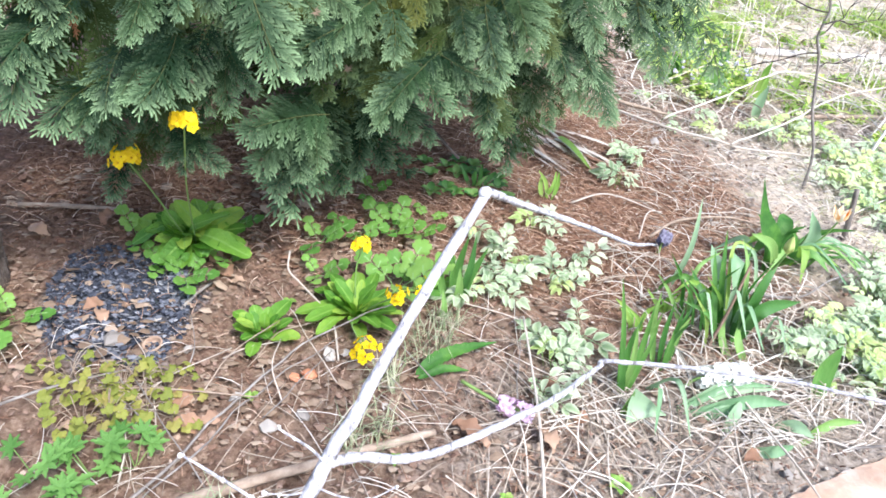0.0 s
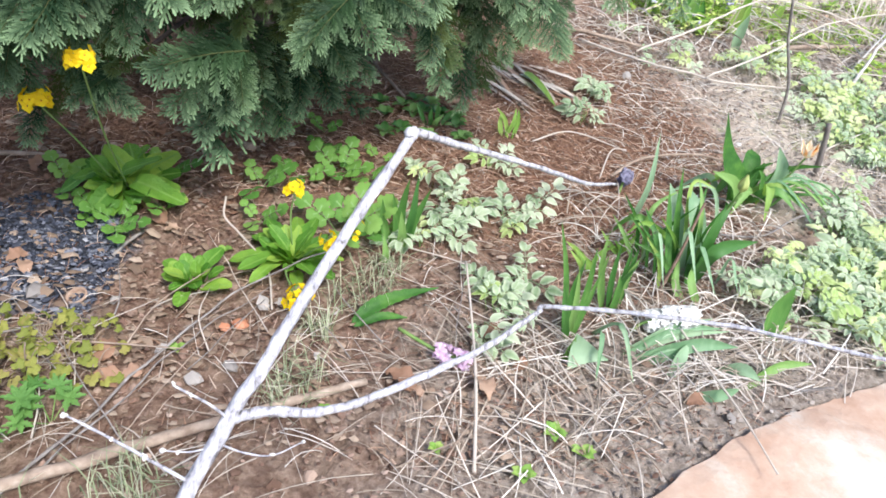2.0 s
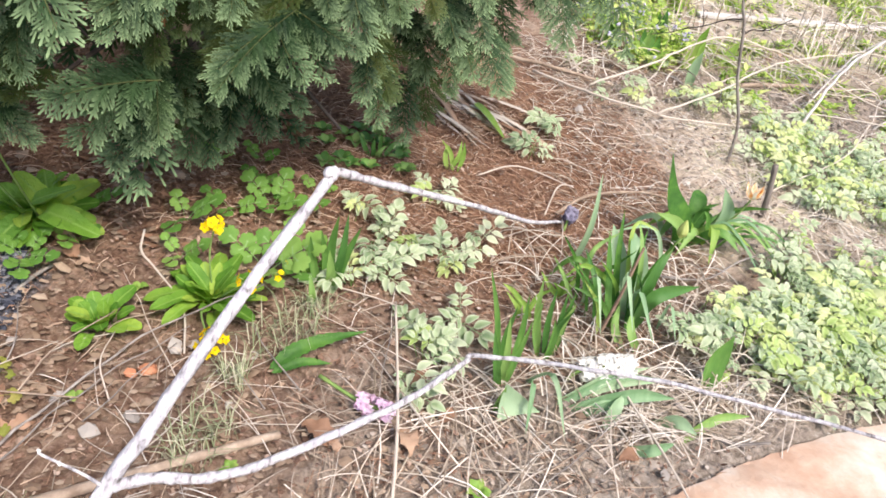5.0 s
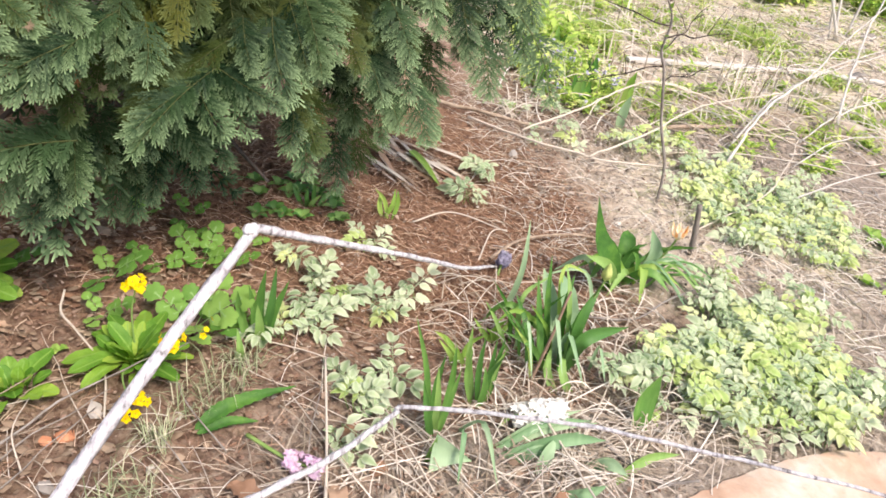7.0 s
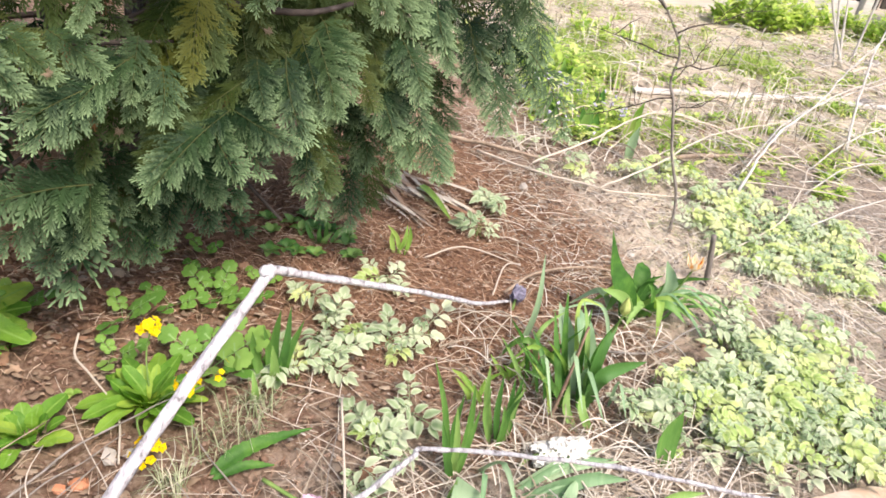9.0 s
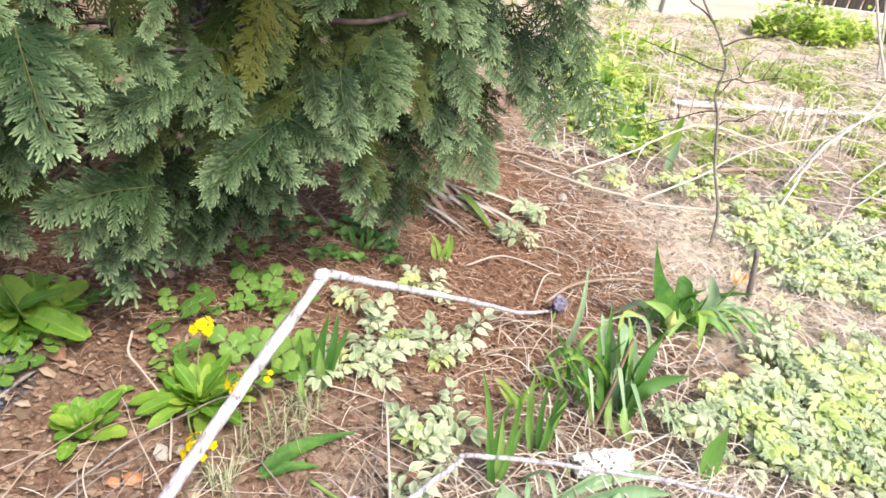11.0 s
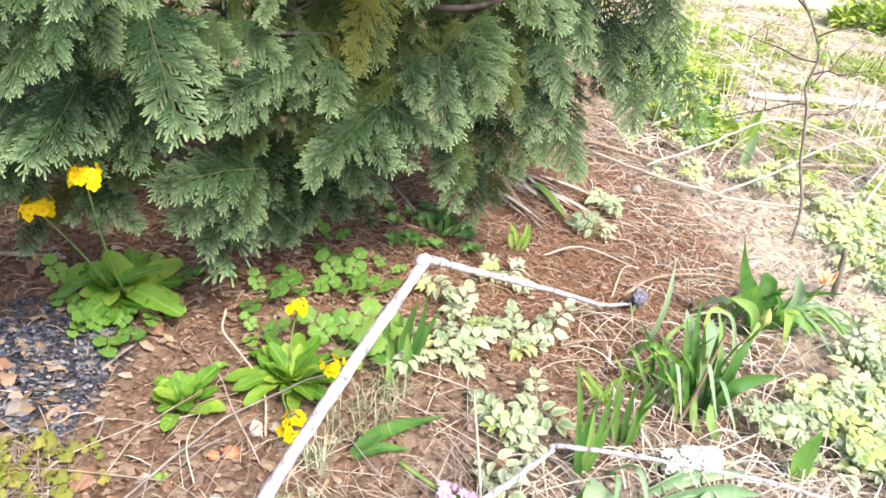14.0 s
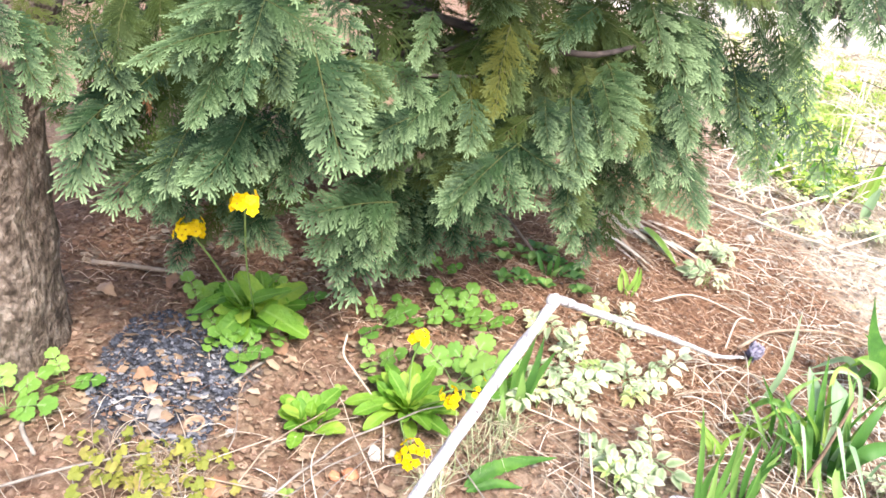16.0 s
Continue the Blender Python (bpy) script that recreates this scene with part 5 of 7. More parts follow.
def celandine_leaf(k):
    b = Build("rim")
    r = random.Random(60 + k)
    L = 0.11
    pts = curve([(0, 0, 0), (0.005, L * 0.5, 0.028), (0, L, 0.030)], 6)
    tube(b, pts, 0.0013, 0.0008, 4)
    for s, w in ((0.50, 0.034), (0.78, 0.042)):
        p = pts[int(s * (len(pts) - 1))]
        for sg in (1, -1):
            lobed(b, p, Vector((sg, 0.45, 0.1)), Vector((0, 0, 1)), w * r.uniform(0.85, 1.1), 5)
    lobed(b, pts[-1], Vector((0, 1, -0.1)), Vector((0, 0, 1)), 0.052, 5)
    return b.mesh("celandine_leaf", CELANDINE)


CEL = [celandine_leaf(k) for k in range(3)]


def build_celandines():
    r = random.Random(5)
    spots = [(-0.22, 1.585, 4, 0.85), (-0.13, 1.665, 3, 0.7), (-0.03, 1.70, 4, 0.8), (0.045, 1.69, 3, 0.7), (0.07, 1.80, 2, 0.55), (-0.08, 1.82, 3, 0.6), (0.00, 1.44, 4, 1.25), (0.06, 1.46, 3, 0.85), (-0.20, 1.45, 3, 0.65),
             (-0.455, 1.60, 3, 0.7), (-0.66, 1.50, 4, 0.75), (-0.505, 1.375, 5, 0.75), (-0.56, 1.40, 3, 0.6), (-0.43, 1.46, 3, 0.6), (0.12, 1.50, 2, 0.6), (-0.87, 1.08, 5, 0.8), (-0.80, 1.17, 3, 0.6), (-0.10, 1.93, 3, 0.55), (-0.20, 1.90, 3, 0.5)]
    for x, y, n, s in spots:
        ob = thing("celandine", on(x, y), "fresh green celandine seedling with rounded lobed leaves", "celandine", "celandines")
        for i in range(n):
            a = i * 2.4 + r.uniform(-0.3, 0.3)
            up = r.uniform(0.2, 0.7)
            d = Vector((math.cos(a) * math.cos(up), math.sin(a) * math.cos(up), math.sin(up)))
            child("leaf", r.choice(CEL), ob, aim((0, 0, 0), d, Vector((r.uniform(-0.3, 0.3), -0.3 + r.uniform(-0.3, 0.3), 1)), s * r.uniform(0.65, 1.0)))


build_celandines()


def build_yellow_plants():
    r = random.Random(9)
    b = Build("rim")
    tube(b, curve([(0, 0, 0), (0, 0.02, 0.012), (0, 0.035, 0.008)], 4), 0.001, 0.0008, 4)
    for sg, sz in ((0, 0.034), (1, 0.028), (-1, 0.028)):
        lobed(b, Vector((0, 0.034, 0.008)), Vector((sg * 0.95, 1 if not sg else 0.35, -0.2)), Vector((sg * 0.2, 0, 1)), sz, 3, 0.36)
    me = b.mesh("yellow_leaf", YELLOWLEAF)
    for x, y, n, hh in ((-0.58, 0.975, 8, 0.075), (-0.515, 1.0, 8, 0.06), (-0.51, 0.925, 9, 0.075), (-0.545, 0.895, 7, 0.08), (-0.43, 1.01, 6, 0.045), (-0.40, 0.955, 5, 0.04), (-0.486, 1.03, 6, 0.05), (-0.455, 0.965, 8, 0.06), (-0.62, 1.02, 5, 0.06)):
        ob = thing("yellow_plant", on(x, y), "yellowish-green seedling with three-part leaves on thin stems", "seedling", "yellow seedlings")
        for i in range(int(n * 1.7)):
            a = r.uniform(0, 6.3)
            h = hh * r.uniform(0.4, 1.1)
            p = Vector((math.cos(a) * r.uniform(0.015, 0.055), math.sin(a) * r.uniform(0.015, 0.055), h))
            sb = Build()
            tube(sb, curve([(0, 0, 0), p * 0.6 + Vector((0, 0, 0.01)), p], 4), 0.0012, 0.0009, 4)
            st = child("stem", sb.mesh("stem", BARE), ob)
            d = Vector((math.cos(a), math.sin(a) - 0.6, -0.25))
            child("leaf", me, st, aim(p, d, Vector((r.uniform(-0.5, 0.5), -0.3 + r.uniform(-0.4, 0.4), 1)), r.uniform(0.36, 0.62)))
    b = Build("rim")
    for k in range(7):
        a = radians(-130 + 260 * k / 6)
        d = Vector((math.sin(a), math.cos(a), 0.1))
        blade(b, [Vector((0, 0, 0)), d * 0.02, d * 0.042], 0.017, lance, n=8, fold=0.3, teeth=0.28)
    me = b.mesh("cut_leaf", GERANIUM)
    for x, y, n in ((-0.58, 0.79, 4), (-0.49, 0.80, 6), (-0.43, 0.83, 4), (-0.52, 0.70, 6), (-0.62, 0.70, 5)):
        ob = thing("cranesbill", on(x, y), "bright green cranesbill clump with deeply cut leaves", "cranesbill", "cranesbill clumps")
        for i in range(n):
            a = r.uniform(0, 6.3)
            p = Vector((math.cos(a) * 0.04, math.sin(a) * 0.04, r.uniform(0.03, 0.07)))
            sb = Build()
            tube(sb, curve([(0, 0, 0), p * 0.6, p], 4), 0.0012, 0.0009, 4)
            st = child("stem", sb.mesh("stem", STEM), ob)
            child("leaf", me, st, aim(p, Vector((math.cos(a), math.sin(a), 0.1)), Vector((r.uniform(-0.4, 0.4), -0.3 + r.uniform(-0.4, 0.4), 1)), r.uniform(0.5, 0.85)))


build_yellow_plants()


def elder_leaf(k, material):
    """A ground elder leaf: paired and single pale-rimmed pointed leaflets along a thin stalk."""
    r = random.Random(80 + k)
    b = Build("rim")
    tube(b, [(0, 0, 0), (0, 0.03, 0.008), (0, 0.055, 0.008)], 0.0011, 0.0008, 4)
    for y, a0, size in ((0.014, -64, 0.034), (0.014, 64, 0.034), (0.034, -56, 0.034), (0.034, 56, 0.034), (0.054, 0, 0.040), (0.052, -34, 0.028), (0.052, 34, 0.028)):
        a = radians(a0 + r.uniform(-12, 12))
        e = Vector((math.sin(a), math.cos(a), r.uniform(-0.25, 0.12)))
        j, sz = Vector((0, y, 0.008)), size * r.uniform(0.85, 1.15)
        o = j + e * 0.005
        tube(b, [j, o], 0.0008, 0.0007, 3)
        blade(b, [o, o + e * sz * 0.5 + Vector((0, 0, 0.003)), o + e * sz + Vector((0, 0, -0.004))], sz * 0.54, egg, normal=(r.uniform(-0.3, 0.3), r.uniform(-0.3, 0.3), 1), n=8, fold=0.2, wave=0.02)
    return b.mesh("elder_leaf", material)


ELD = [elder_leaf(k, ELDER) for k in range(5)]
ELD_LIME = [elder_leaf(k, ELDER_LIME) for k in range(3)]


def elder_patch(spots, lime, label, group, seed, height=(0.02, 0.06), size=1.0):
    r = random.Random(seed)
    ob = thing("ground_elder", on(*spots[0]), label, "ground elder", group)
    o = Vector(ob.location)
    sb = Build()
    for x, y in spots:
        h = r.uniform(*height)
        p = Vector(on(x, y, h)) - o
        q = Vector(on(x + r.uniform(-0.02, 0.02), y + r.uniform(-0.02, 0.02))) - o
        a = r.uniform(0, 6.3)
        d = Vector((math.cos(a), math.sin(a) - 0.25, r.uniform(-0.1, 0.3)))
        dn = d.normalized()
        tube(sb, [q, (p + q) / 2, p], 0.0012, 0.001, 4)
        child("leaf", r.choice(ELD_LIME if r.random() < lime else ELD), ob, aim(p, d, Vector((r.uniform(-0.3, 0.3), -0.5 + r.uniform(-0.3, 0.3), 1)), size * r.uniform(0.55, 1.3)))
    tagged(child("stem", sb.mesh("stems", STEM), ob), kind="stuff")


def patch_points(n, cx, cy, rx, ry, seed, ragged=0.6):
    r = random.Random(seed)
    out = []
    while len(out) < n:
        x, y = r.uniform(-1.4, 1.4), r.uniform(-1.4, 1.4)
        if x * x + y * y + ragged * noise.noise((x * 2 + seed, y * 2, 0)) < 1:
            out.append((cx + x * rx, cy + y * ry))
    return out


def build_elders():
    small = "small clump of grey-green ground elder with cream-edged leaves"
    for i, (x, y, n, rx, ry) in enumerate(((0.21, 1.72, 2, 0.02, 0.04), (0.27, 1.62, 4, 0.05, 0.05), (0.34, 1.56, 3, 0.03, 0.03), (0.43, 1.58, 4, 0.04, 0.03), (0.19, 1.44, 5, 0.04, 0.04), (0.26, 1.49, 4, 0.03, 0.03), (0.42, 1.86, 3, 0.04, 0.03), (0.40, 1.235, 7, 0.06, 0.05), (0.45, 1.37, 3, 0.02, 0.04), (0.34, 1.14, 2, 0.02, 0.02), (0.83, 2.42, 4, 0.05, 0.05), (0.74, 2.2, 3, 0.03, 0.03), (0.52, 1.66, 1, 0.02, 0.02))):
        elder_patch(patch_points(int(n * 1.5) + 1, x, y, rx * 1.05, ry * 1.05, 200 + i, 0.2), 0.10, small, "small elder clumps", 300 + i, (0.012, 0.05), 0.92)
    carpet = "spreading carpet of yellow-green variegated ground elder"
    elder_patch(patch_points(330, 1.42, 1.40, 0.36, 0.18, 21, 1.0) + patch_points(150, 1.60, 1.68, 0.20, 0.22, 25, 1.0), 0.36, carpet, "elder carpets", 1, (0.01, 0.065), 0.8)
    elder_patch(patch_points(330, 2.0, 2.45, 0.36, 0.40, 23), 0.45, carpet, "elder carpets", 3, (0.01, 0.06), 0.85)
    elder_patch(patch_points(30, 1.72, 2.85, 0.2, 0.2, 26), 0.5, carpet, "elder carpets", 5, (0.02, 0.07), 0.9)
    elder_patch(patch_points(26, 1.3, 3.0, 0.30, 0.30, 24), 0.3, "thin carpet of pale variegated ground elder", "elder carpets", 4, (0.02, 0.06), 0.85)


build_elders()


def strap_plant(name, at, rows, label, category, group="", facing=(0.1, -1, 0.5)):
    """A clump of blades. Rows: foot offset, middle offset, tip offset, width, material."""
    ob = thing(name, on(*at), label, category, group)
    for foot, mid, tip, w, m, prof in rows:
        b = Build("rim")
        blade(b, [foot, mid, tip], w, prof, normal=facing, fold=0.35, n=12)
        child("leaf", b.mesh("leaf", m), ob)
    return ob


def simple_rows(at, tips, w, material, prof, bow=0.25, seed=0):
    """Blades from a foot towards tips given as places (x, y, height over the bed)."""
    r = random.Random(seed)
    o = Vector(on(*at))
    rows = []
    for fx, fy, tx, ty, th in tips:
        f = Vector(on(fx, fy, -0.005)) - o
        t = Vector(on(tx, ty, th)) - o
        m = f.lerp(t, 0.5) + Vector((r.uniform(-0.01, 0.01), r.uniform(-0.02, 0.02), bow * (abs(t.x - f.x) + abs(t.y - f.y)) * 0.5))
        rows.append((f, m, t, w * r.uniform(0.85, 1.15), material, prof))
    return rows


def build_bulbs():
    at = (0.15, 1.42)
    strap_plant("iris", at, simple_rows(at, [(0.149, 1.419, 0.165, 1.419, 0.205), (0.162, 1.423, 0.215, 1.415, 0.185), (0.142, 1.418, 0.128, 1.415, 0.165), (0.129, 1.414, 0.105, 1.41, 0.148), (0.155, 1.43, 0.185, 1.44, 0.20), (0.15, 1.41, 0.15, 1.39, 0.13), (0.111, 1.352, 0.112, 1.35, 0.092)], 0.021, BLADE, strap, 0.1, 1), "fan of dark green iris blades", "iris")
    at = (0.535, 1.18)
    strap_plant("narcissus", at, simple_rows(at, [(0.530, 1.171, 0.470, 1.19, 0.30), (0.545, 1.19, 0.54, 1.19, 0.214), (0.54, 1.18, 0.525, 1.17, 0.20), (0.55, 1.18, 0.575, 1.18, 0.19), (0.535, 1.165, 0.50, 1.17, 0.16), (0.555, 1.19, 0.56, 1.20, 0.24)], 0.016, BLADE, strap, 0.1, 2), "upright narrow green narcissus leaves", "narcissus", "narcissus clumps")
    at = (0.655, 1.275)
    strap_plant("narcissus", at, simple_rows(at, [(0.653, 1.28, 0.640, 1.281, 0.20), (0.667, 1.282, 0.667, 1.282, 0.195), (0.638, 1.268, 0.615, 1.27, 0.17), (0.66, 1.27, 0.685, 1.26, 0.165), (0.65, 1.26, 0.645, 1.25, 0.14), (0.67, 1.28, 0.70, 1.30, 0.15), (0.68, 1.29, 0.69, 1.30, 0.18), (0.645, 1.29, 0.615, 1.31, 0.20)], 0.016, BLADE, lance, 0.1, 3), "short bright green narcissus leaves", "narcissus", "narcissus clumps")
    at = (0.86, 1.43)
    r = random.Random(77)
    o = Vector(on(*at))
    rows = []
    for f, m, t, w, k, p in (((0.839, 1.411), (0.817, 1.460, 0.124), (0.801, 1.500, 0.226), 0.022, BLADE, strap),
                             ((0.861, 1.434), (0.837, 1.480, 0.146), (0.841, 1.550, 0.260), 0.022, DARKLEAF, strap),
                             ((0.887, 1.445), (0.865, 1.440, 0.168), (0.892, 1.500, 0.244), 0.024, DARKLEAF, strap),
                             ((0.901, 1.410), (0.895, 1.400, 0.175), (0.940, 1.440, 0.259), 0.034, BLADE, broad),
                             ((0.905, 1.424), (0.908, 1.380, 0.134), (1.054, 1.460, 0.124), 0.048, BLADE, broad),
                             ((0.881, 1.438), (0.832, 1.400, 0.180), (0.817, 1.240, 0.141), 0.020, BLUEBLADE, strap),
                             ((0.890, 1.446), (0.865, 1.380, 0.149), (0.885, 1.260, 0.093), 0.018, BLUEBLADE, strap),
                             ((0.913, 1.494), (0.750, 1.500, 0.130), (0.692, 1.560, 0.001), 0.022, BLADE, strap),
                             ((0.928, 1.518), (0.765, 1.460, 0.140), (0.700, 1.440, 0.109), 0.016, LIMEBLADE, strap),
                             ((0.784, 1.487), (0.772, 1.420, 0.149), (0.769, 1.280, 0.083), 0.014, BLUEBLADE, strap),
                             ((0.792, 1.489), (0.782, 1.520, 0.137), (0.867, 1.580, 0.178), 0.018, BLADE, strap),
                             ((0.903, 1.513), (0.885, 1.600, 0.092), (0.871, 1.660, 0.145), 0.050, BLUEBLADE, broad),
                             ((0.960, 1.525), (0.916, 1.560, 0.131), (0.916, 1.620, 0.156), 0.055, BLUEBLADE, broad),
                             ((0.830, 1.437), (0.781, 1.440, 0.116), (0.764, 1.520, 0.151), 0.020, BLADE, strap),
                             ((0.894, 1.323), (0.869, 1.360, 0.048), (0.892, 1.420, 0.067), 0.026, BLADE, broad),
                             ((0.855, 1.333), (0.839, 1.380, 0.031), (0.862, 1.440, 0.061), 0.026, BLADE, broad),
                             ((0.882, 1.373), (0.882, 1.420, 0.046), (0.916, 1.480, 0.108), 0.024, DARKLEAF, lance),
                             ((0.899, 1.404), (0.871, 1.440, 0.203), (0.872, 1.520, 0.258), 0.016, BLADE, strap),
                             ((0.764, 1.463), (0.724, 1.500, 0.070), (0.703, 1.560, 0.088), 0.014, BLADE, strap),
                             ((0.911, 1.514), (0.901, 1.600, 0.183), (0.980, 1.620, 0.170), 0.014, LIMEBLADE, strap),
                             ((1.052, 1.655), (0.986, 1.660, 0.149), (0.847, 1.640, 0.128), 0.014, BLUEBLADE, strap),
                             ((0.972, 1.428), (0.941, 1.360, 0.135), (0.932, 1.260, 0.111), 0.015, BLUEBLADE, strap),
                             ((0.852, 1.413), (0.783, 1.380, 0.101), (0.714, 1.400, 0.121), 0.018, BLADE, strap)):
        rows.append((Vector(on(*f, -0.005)) - o, Vector(on(*m)) - o, Vector(on(*t)) - o, w * 0.85, k, p))
    for k in range(9):
        x, y = 0.86 + r.uniform(-0.09, 0.09), 1.43 + r.uniform(-0.06, 0.08)
        a, h = r.uniform(-0.12, 0.11), r.uniform(0.08, 0.22)
        rows.append((Vector(on(x, y, -0.005)) - o, Vector(on(x + a * 0.3, y, h * 0.55)) - o, Vector(on(x + a, y + r.uniform(-0.03, 0.03), h)) - o, r.uniform(0.008, 0.013), (BLADE, LIMEBLADE, DARKLEAF)[k % 3], strap))
    ob = strap_plant("tulip", at, rows, "clump of upright green tulip and narcissus leaves with a closed bud", "tulip")
    o = Vector(ob.location)
    b = Build()
    head = Vector((0.925, 1.405, gz(0.92, 1.40) + 0.290)) - o
    tube(b, curve([(0.04, 0.02, 0), (0.055, 0.01, 0.16), head], 6), 0.0038, 0.003, 6)
    st = child("flower_stalk", b.mesh("stalk", STEM), ob)
    b = Build("rim")
    for k in range(6):
        a = k * math.pi / 3
        d = Vector((math.cos(a), math.sin(a), 0))
        blade(b, [head, head + d * 0.012 + Vector((0, 0, 0.022)), head + d * 0.002 + Vector((0, 0, 0.050))], 0.024, egg, normal=d, fold=-0.5, n=8)
    child("bud", b.mesh("bud", TULIPBUD), st, None, "closed pale green tulip bud")
    b = Build()
    tube(b, curve([(-0.075, -0.09, 0), (-0.045, -0.07, 0.12), (-0.005, -0.02, 0.25)], 6), 0.0055, 0.0030, 6, 0.3)
    child("dry_stalk", b.mesh("dry_stalk", DRYSTALK), ob, None, "brown dry stalk")

    at = (1.18, 1.88)
    ob = thing("tulip", on(*at), "low spreading tulip clump with one open flamed flower", "tulip")
    o = Vector(ob.location)
    r = random.Random(78)

    def far_leaf(pts, w, material, prof, twist=0.0, normal=(0.1, -1, 0.5)):
        b = Build("rim")
        blade(b, [Vector(on(*p)) - o for p in pts], w, prof, normal=normal, fold=0.3, n=14, twist=twist)
        child("leaf", b.mesh("leaf", material), ob)

    far_leaf([(1.145, 1.80, 0.0), (1.105, 1.78, 0.11), (1.055, 1.79, 0.19), (1.035, 1.82, 0.30)], 0.080, DARKLEAF, broad, 0.8)
    far_leaf([(1.16, 1.80, 0.0), (1.09, 1.74, 0.12), (1.00, 1.71, 0.17)], 0.036, BLADE, broad, 0.3)
    far_leaf([(1.275, 1.88, 0.0), (1.30, 1.89, 0.09), (1.270, 1.90, 0.175)], 0.052, BLUEBLADE, broad)
    far_leaf([(1.20, 1.87, 0.0), (1.22, 1.93, 0.10), (1.24, 1.99, 0.11)], 0.055, DARKLEAF, broad, 0.0, (0, -0.4, 1))
    for k in range(9):
        a = radians(-200 + 210 * k / 8 + r.uniform(-12, 12))
        L = r.uniform(0.12, 0.22)
        x, y = 1.19 + r.uniform(-0.03, 0.06), 1.87 + r.uniform(-0.03, 0.03)
        far_leaf([(x, y, 0), (x + math.cos(a) * L * 0.5, y + math.sin(a) * L * 0.4, r.uniform(0.06, 0.10)), (x + math.cos(a) * L, y + math.sin(a) * L * 0.8, r.uniform(0.01, 0.06))], r.uniform(0.022, 0.034), (BLADE, LIMEBLADE, BLADE)[k % 3], broad, 0.0, (0, -0.6, 1))
    for k in range(11):
        x, y = 1.22 + r.uniform(-0.03, 0.06), 1.86 + r.uniform(-0.03, 0.03)
        e = r.uniform(0.14, 0.38)
        far_leaf([(x, y, 0), (x + e * 0.5, y + r.uniform(-0.05, 0.03), r.uniform(0.06, 0.11)), (x + e, y - r.uniform(0.0, 0.22), 0.006)], 0.010, (BLADE, BLUEBLADE)[k % 2], strap, 0.0, (0, -0.6, 1))
    for k in range(8):
        x, y, a, h = 1.20 + r.uniform(-0.06, 0.08), 1.88 + r.uniform(-0.03, 0.03), r.uniform(-0.12, 0.14), r.uniform(0.08, 0.16)
        far_leaf([(x, y, 0), (x + a * 0.4, y, h * 0.7), (x + a, y + r.uniform(-0.05, 0.03), h)], r.uniform(0.014, 0.024), (BLADE, DARKLEAF)[k % 2], lance)
    far_leaf([(1.12, 1.86, 0), (1.06, 1.85, 0.075), (0.97, 1.84, 0.02)], 0.020, BLUEBLADE, strap)
    o = Vector(ob.location)
    head = Vector((1.338, 1.862, gz(1.338, 1.86) + 0.168)) - o
    b = Build()
    tube(b, curve([(0.06, 0.0, 0), (0.13, -0.01, 0.08), head], 6), 0.0035, 0.003, 6)
    st = child("flower_stalk", b.mesh("stalk", STEM), ob)
    for k in range(6):
        a = k * math.pi / 3 + 0.2
        d = Vector((math.cos(a), math.sin(a), 0))
        b = Build("rim")
        w = 0.022 if k % 2 else 0.026
        blade(b, [head, head + d * w * 0.8 + Vector((0, 0, 0.018)), head + d * w * 1.1 + Vector((0, 0, 0.050))], 0.030, egg, normal=d, fold=-0.4, n=8)
        child("petal", b.mesh("petal", TULIP), st, None, "cream petal flamed with orange")

    # low broad leaves round the clump
    at = (0.80, 1.15)
    ob = strap_plant("hyacinth", at, simple_rows(at, [(0.70, 1.12, 0.92, 1.15, 0.045), (0.76, 1.09, 0.80, 1.14, 0.05)], 0.030, BLUEBLADE, broad, 0.25, 11)
                     + simple_rows(at, [(0.66, 1.135, 0.90, 1.20, 0.05), (0.665, 1.145, 0.88, 1.225, 0.055), (0.67, 1.125, 0.87, 1.175, 0.04), (0.68, 1.15, 0.93, 1.215, 0.03)], 0.019, BLUEBLADE, broad, 0.2, 19)
                     + simple_rows(at, [(0.88, 1.12, 0.95, 1.07, 0.03), (0.80, 1.04, 0.90, 1.05, 0.02)], 0.030, BLUEBLADE, broad, 0.3, 12)
                     + simple_rows(at, [(0.93, 1.08, 1.10, 1.14, 0.03)], 0.024, BLADE, strap, 0.2, 13), "white hyacinth fallen over with broad flat leaves", "hyacinth")
    o = Vector(ob.location)
    hyacinth(ob, Vector((0.69, 1.20, gz(0.7, 1.2) + 0.015)) - o, Vector((0.725, 1.205, gz(0.72, 1.2) + 0.045)) - o, Vector((0.825, 1.205, gz(0.8, 1.2) + 0.075)) - o, WHITE, 84, 17, 0.027)
    at = (0.522, 1.09)
    strap_plant("tulip_leaf", at, [(Vector((0.004, 0.004, 0.040)), Vector((0.040, 0.0, 0.036)), Vector((0.085, -0.012, 0.030)), 0.082, BLUEBLADE, lambda q: max(0.03, 1 - q ** 1.15)), (Vector((0.0, 0.012, -0.004)), Vector((0.006, 0.012, 0.035)), Vector((0.010, 0.006, 0.078)), 0.016, BLADE, strap)], "bent grey-green tulip leaf on the soil", "tulip leaf", "single leaves")
    at = (1.055, 1.248)
    strap_plant("tulip_leaf", at, simple_rows(at, [(1.04, 1.235, 1.06, 1.26, 0.15)], 0.05, BLADE, broad, 0.1, 14), "single upright green tulip leaf", "tulip leaf", "single leaves")
    at = (0.782, 1.64)
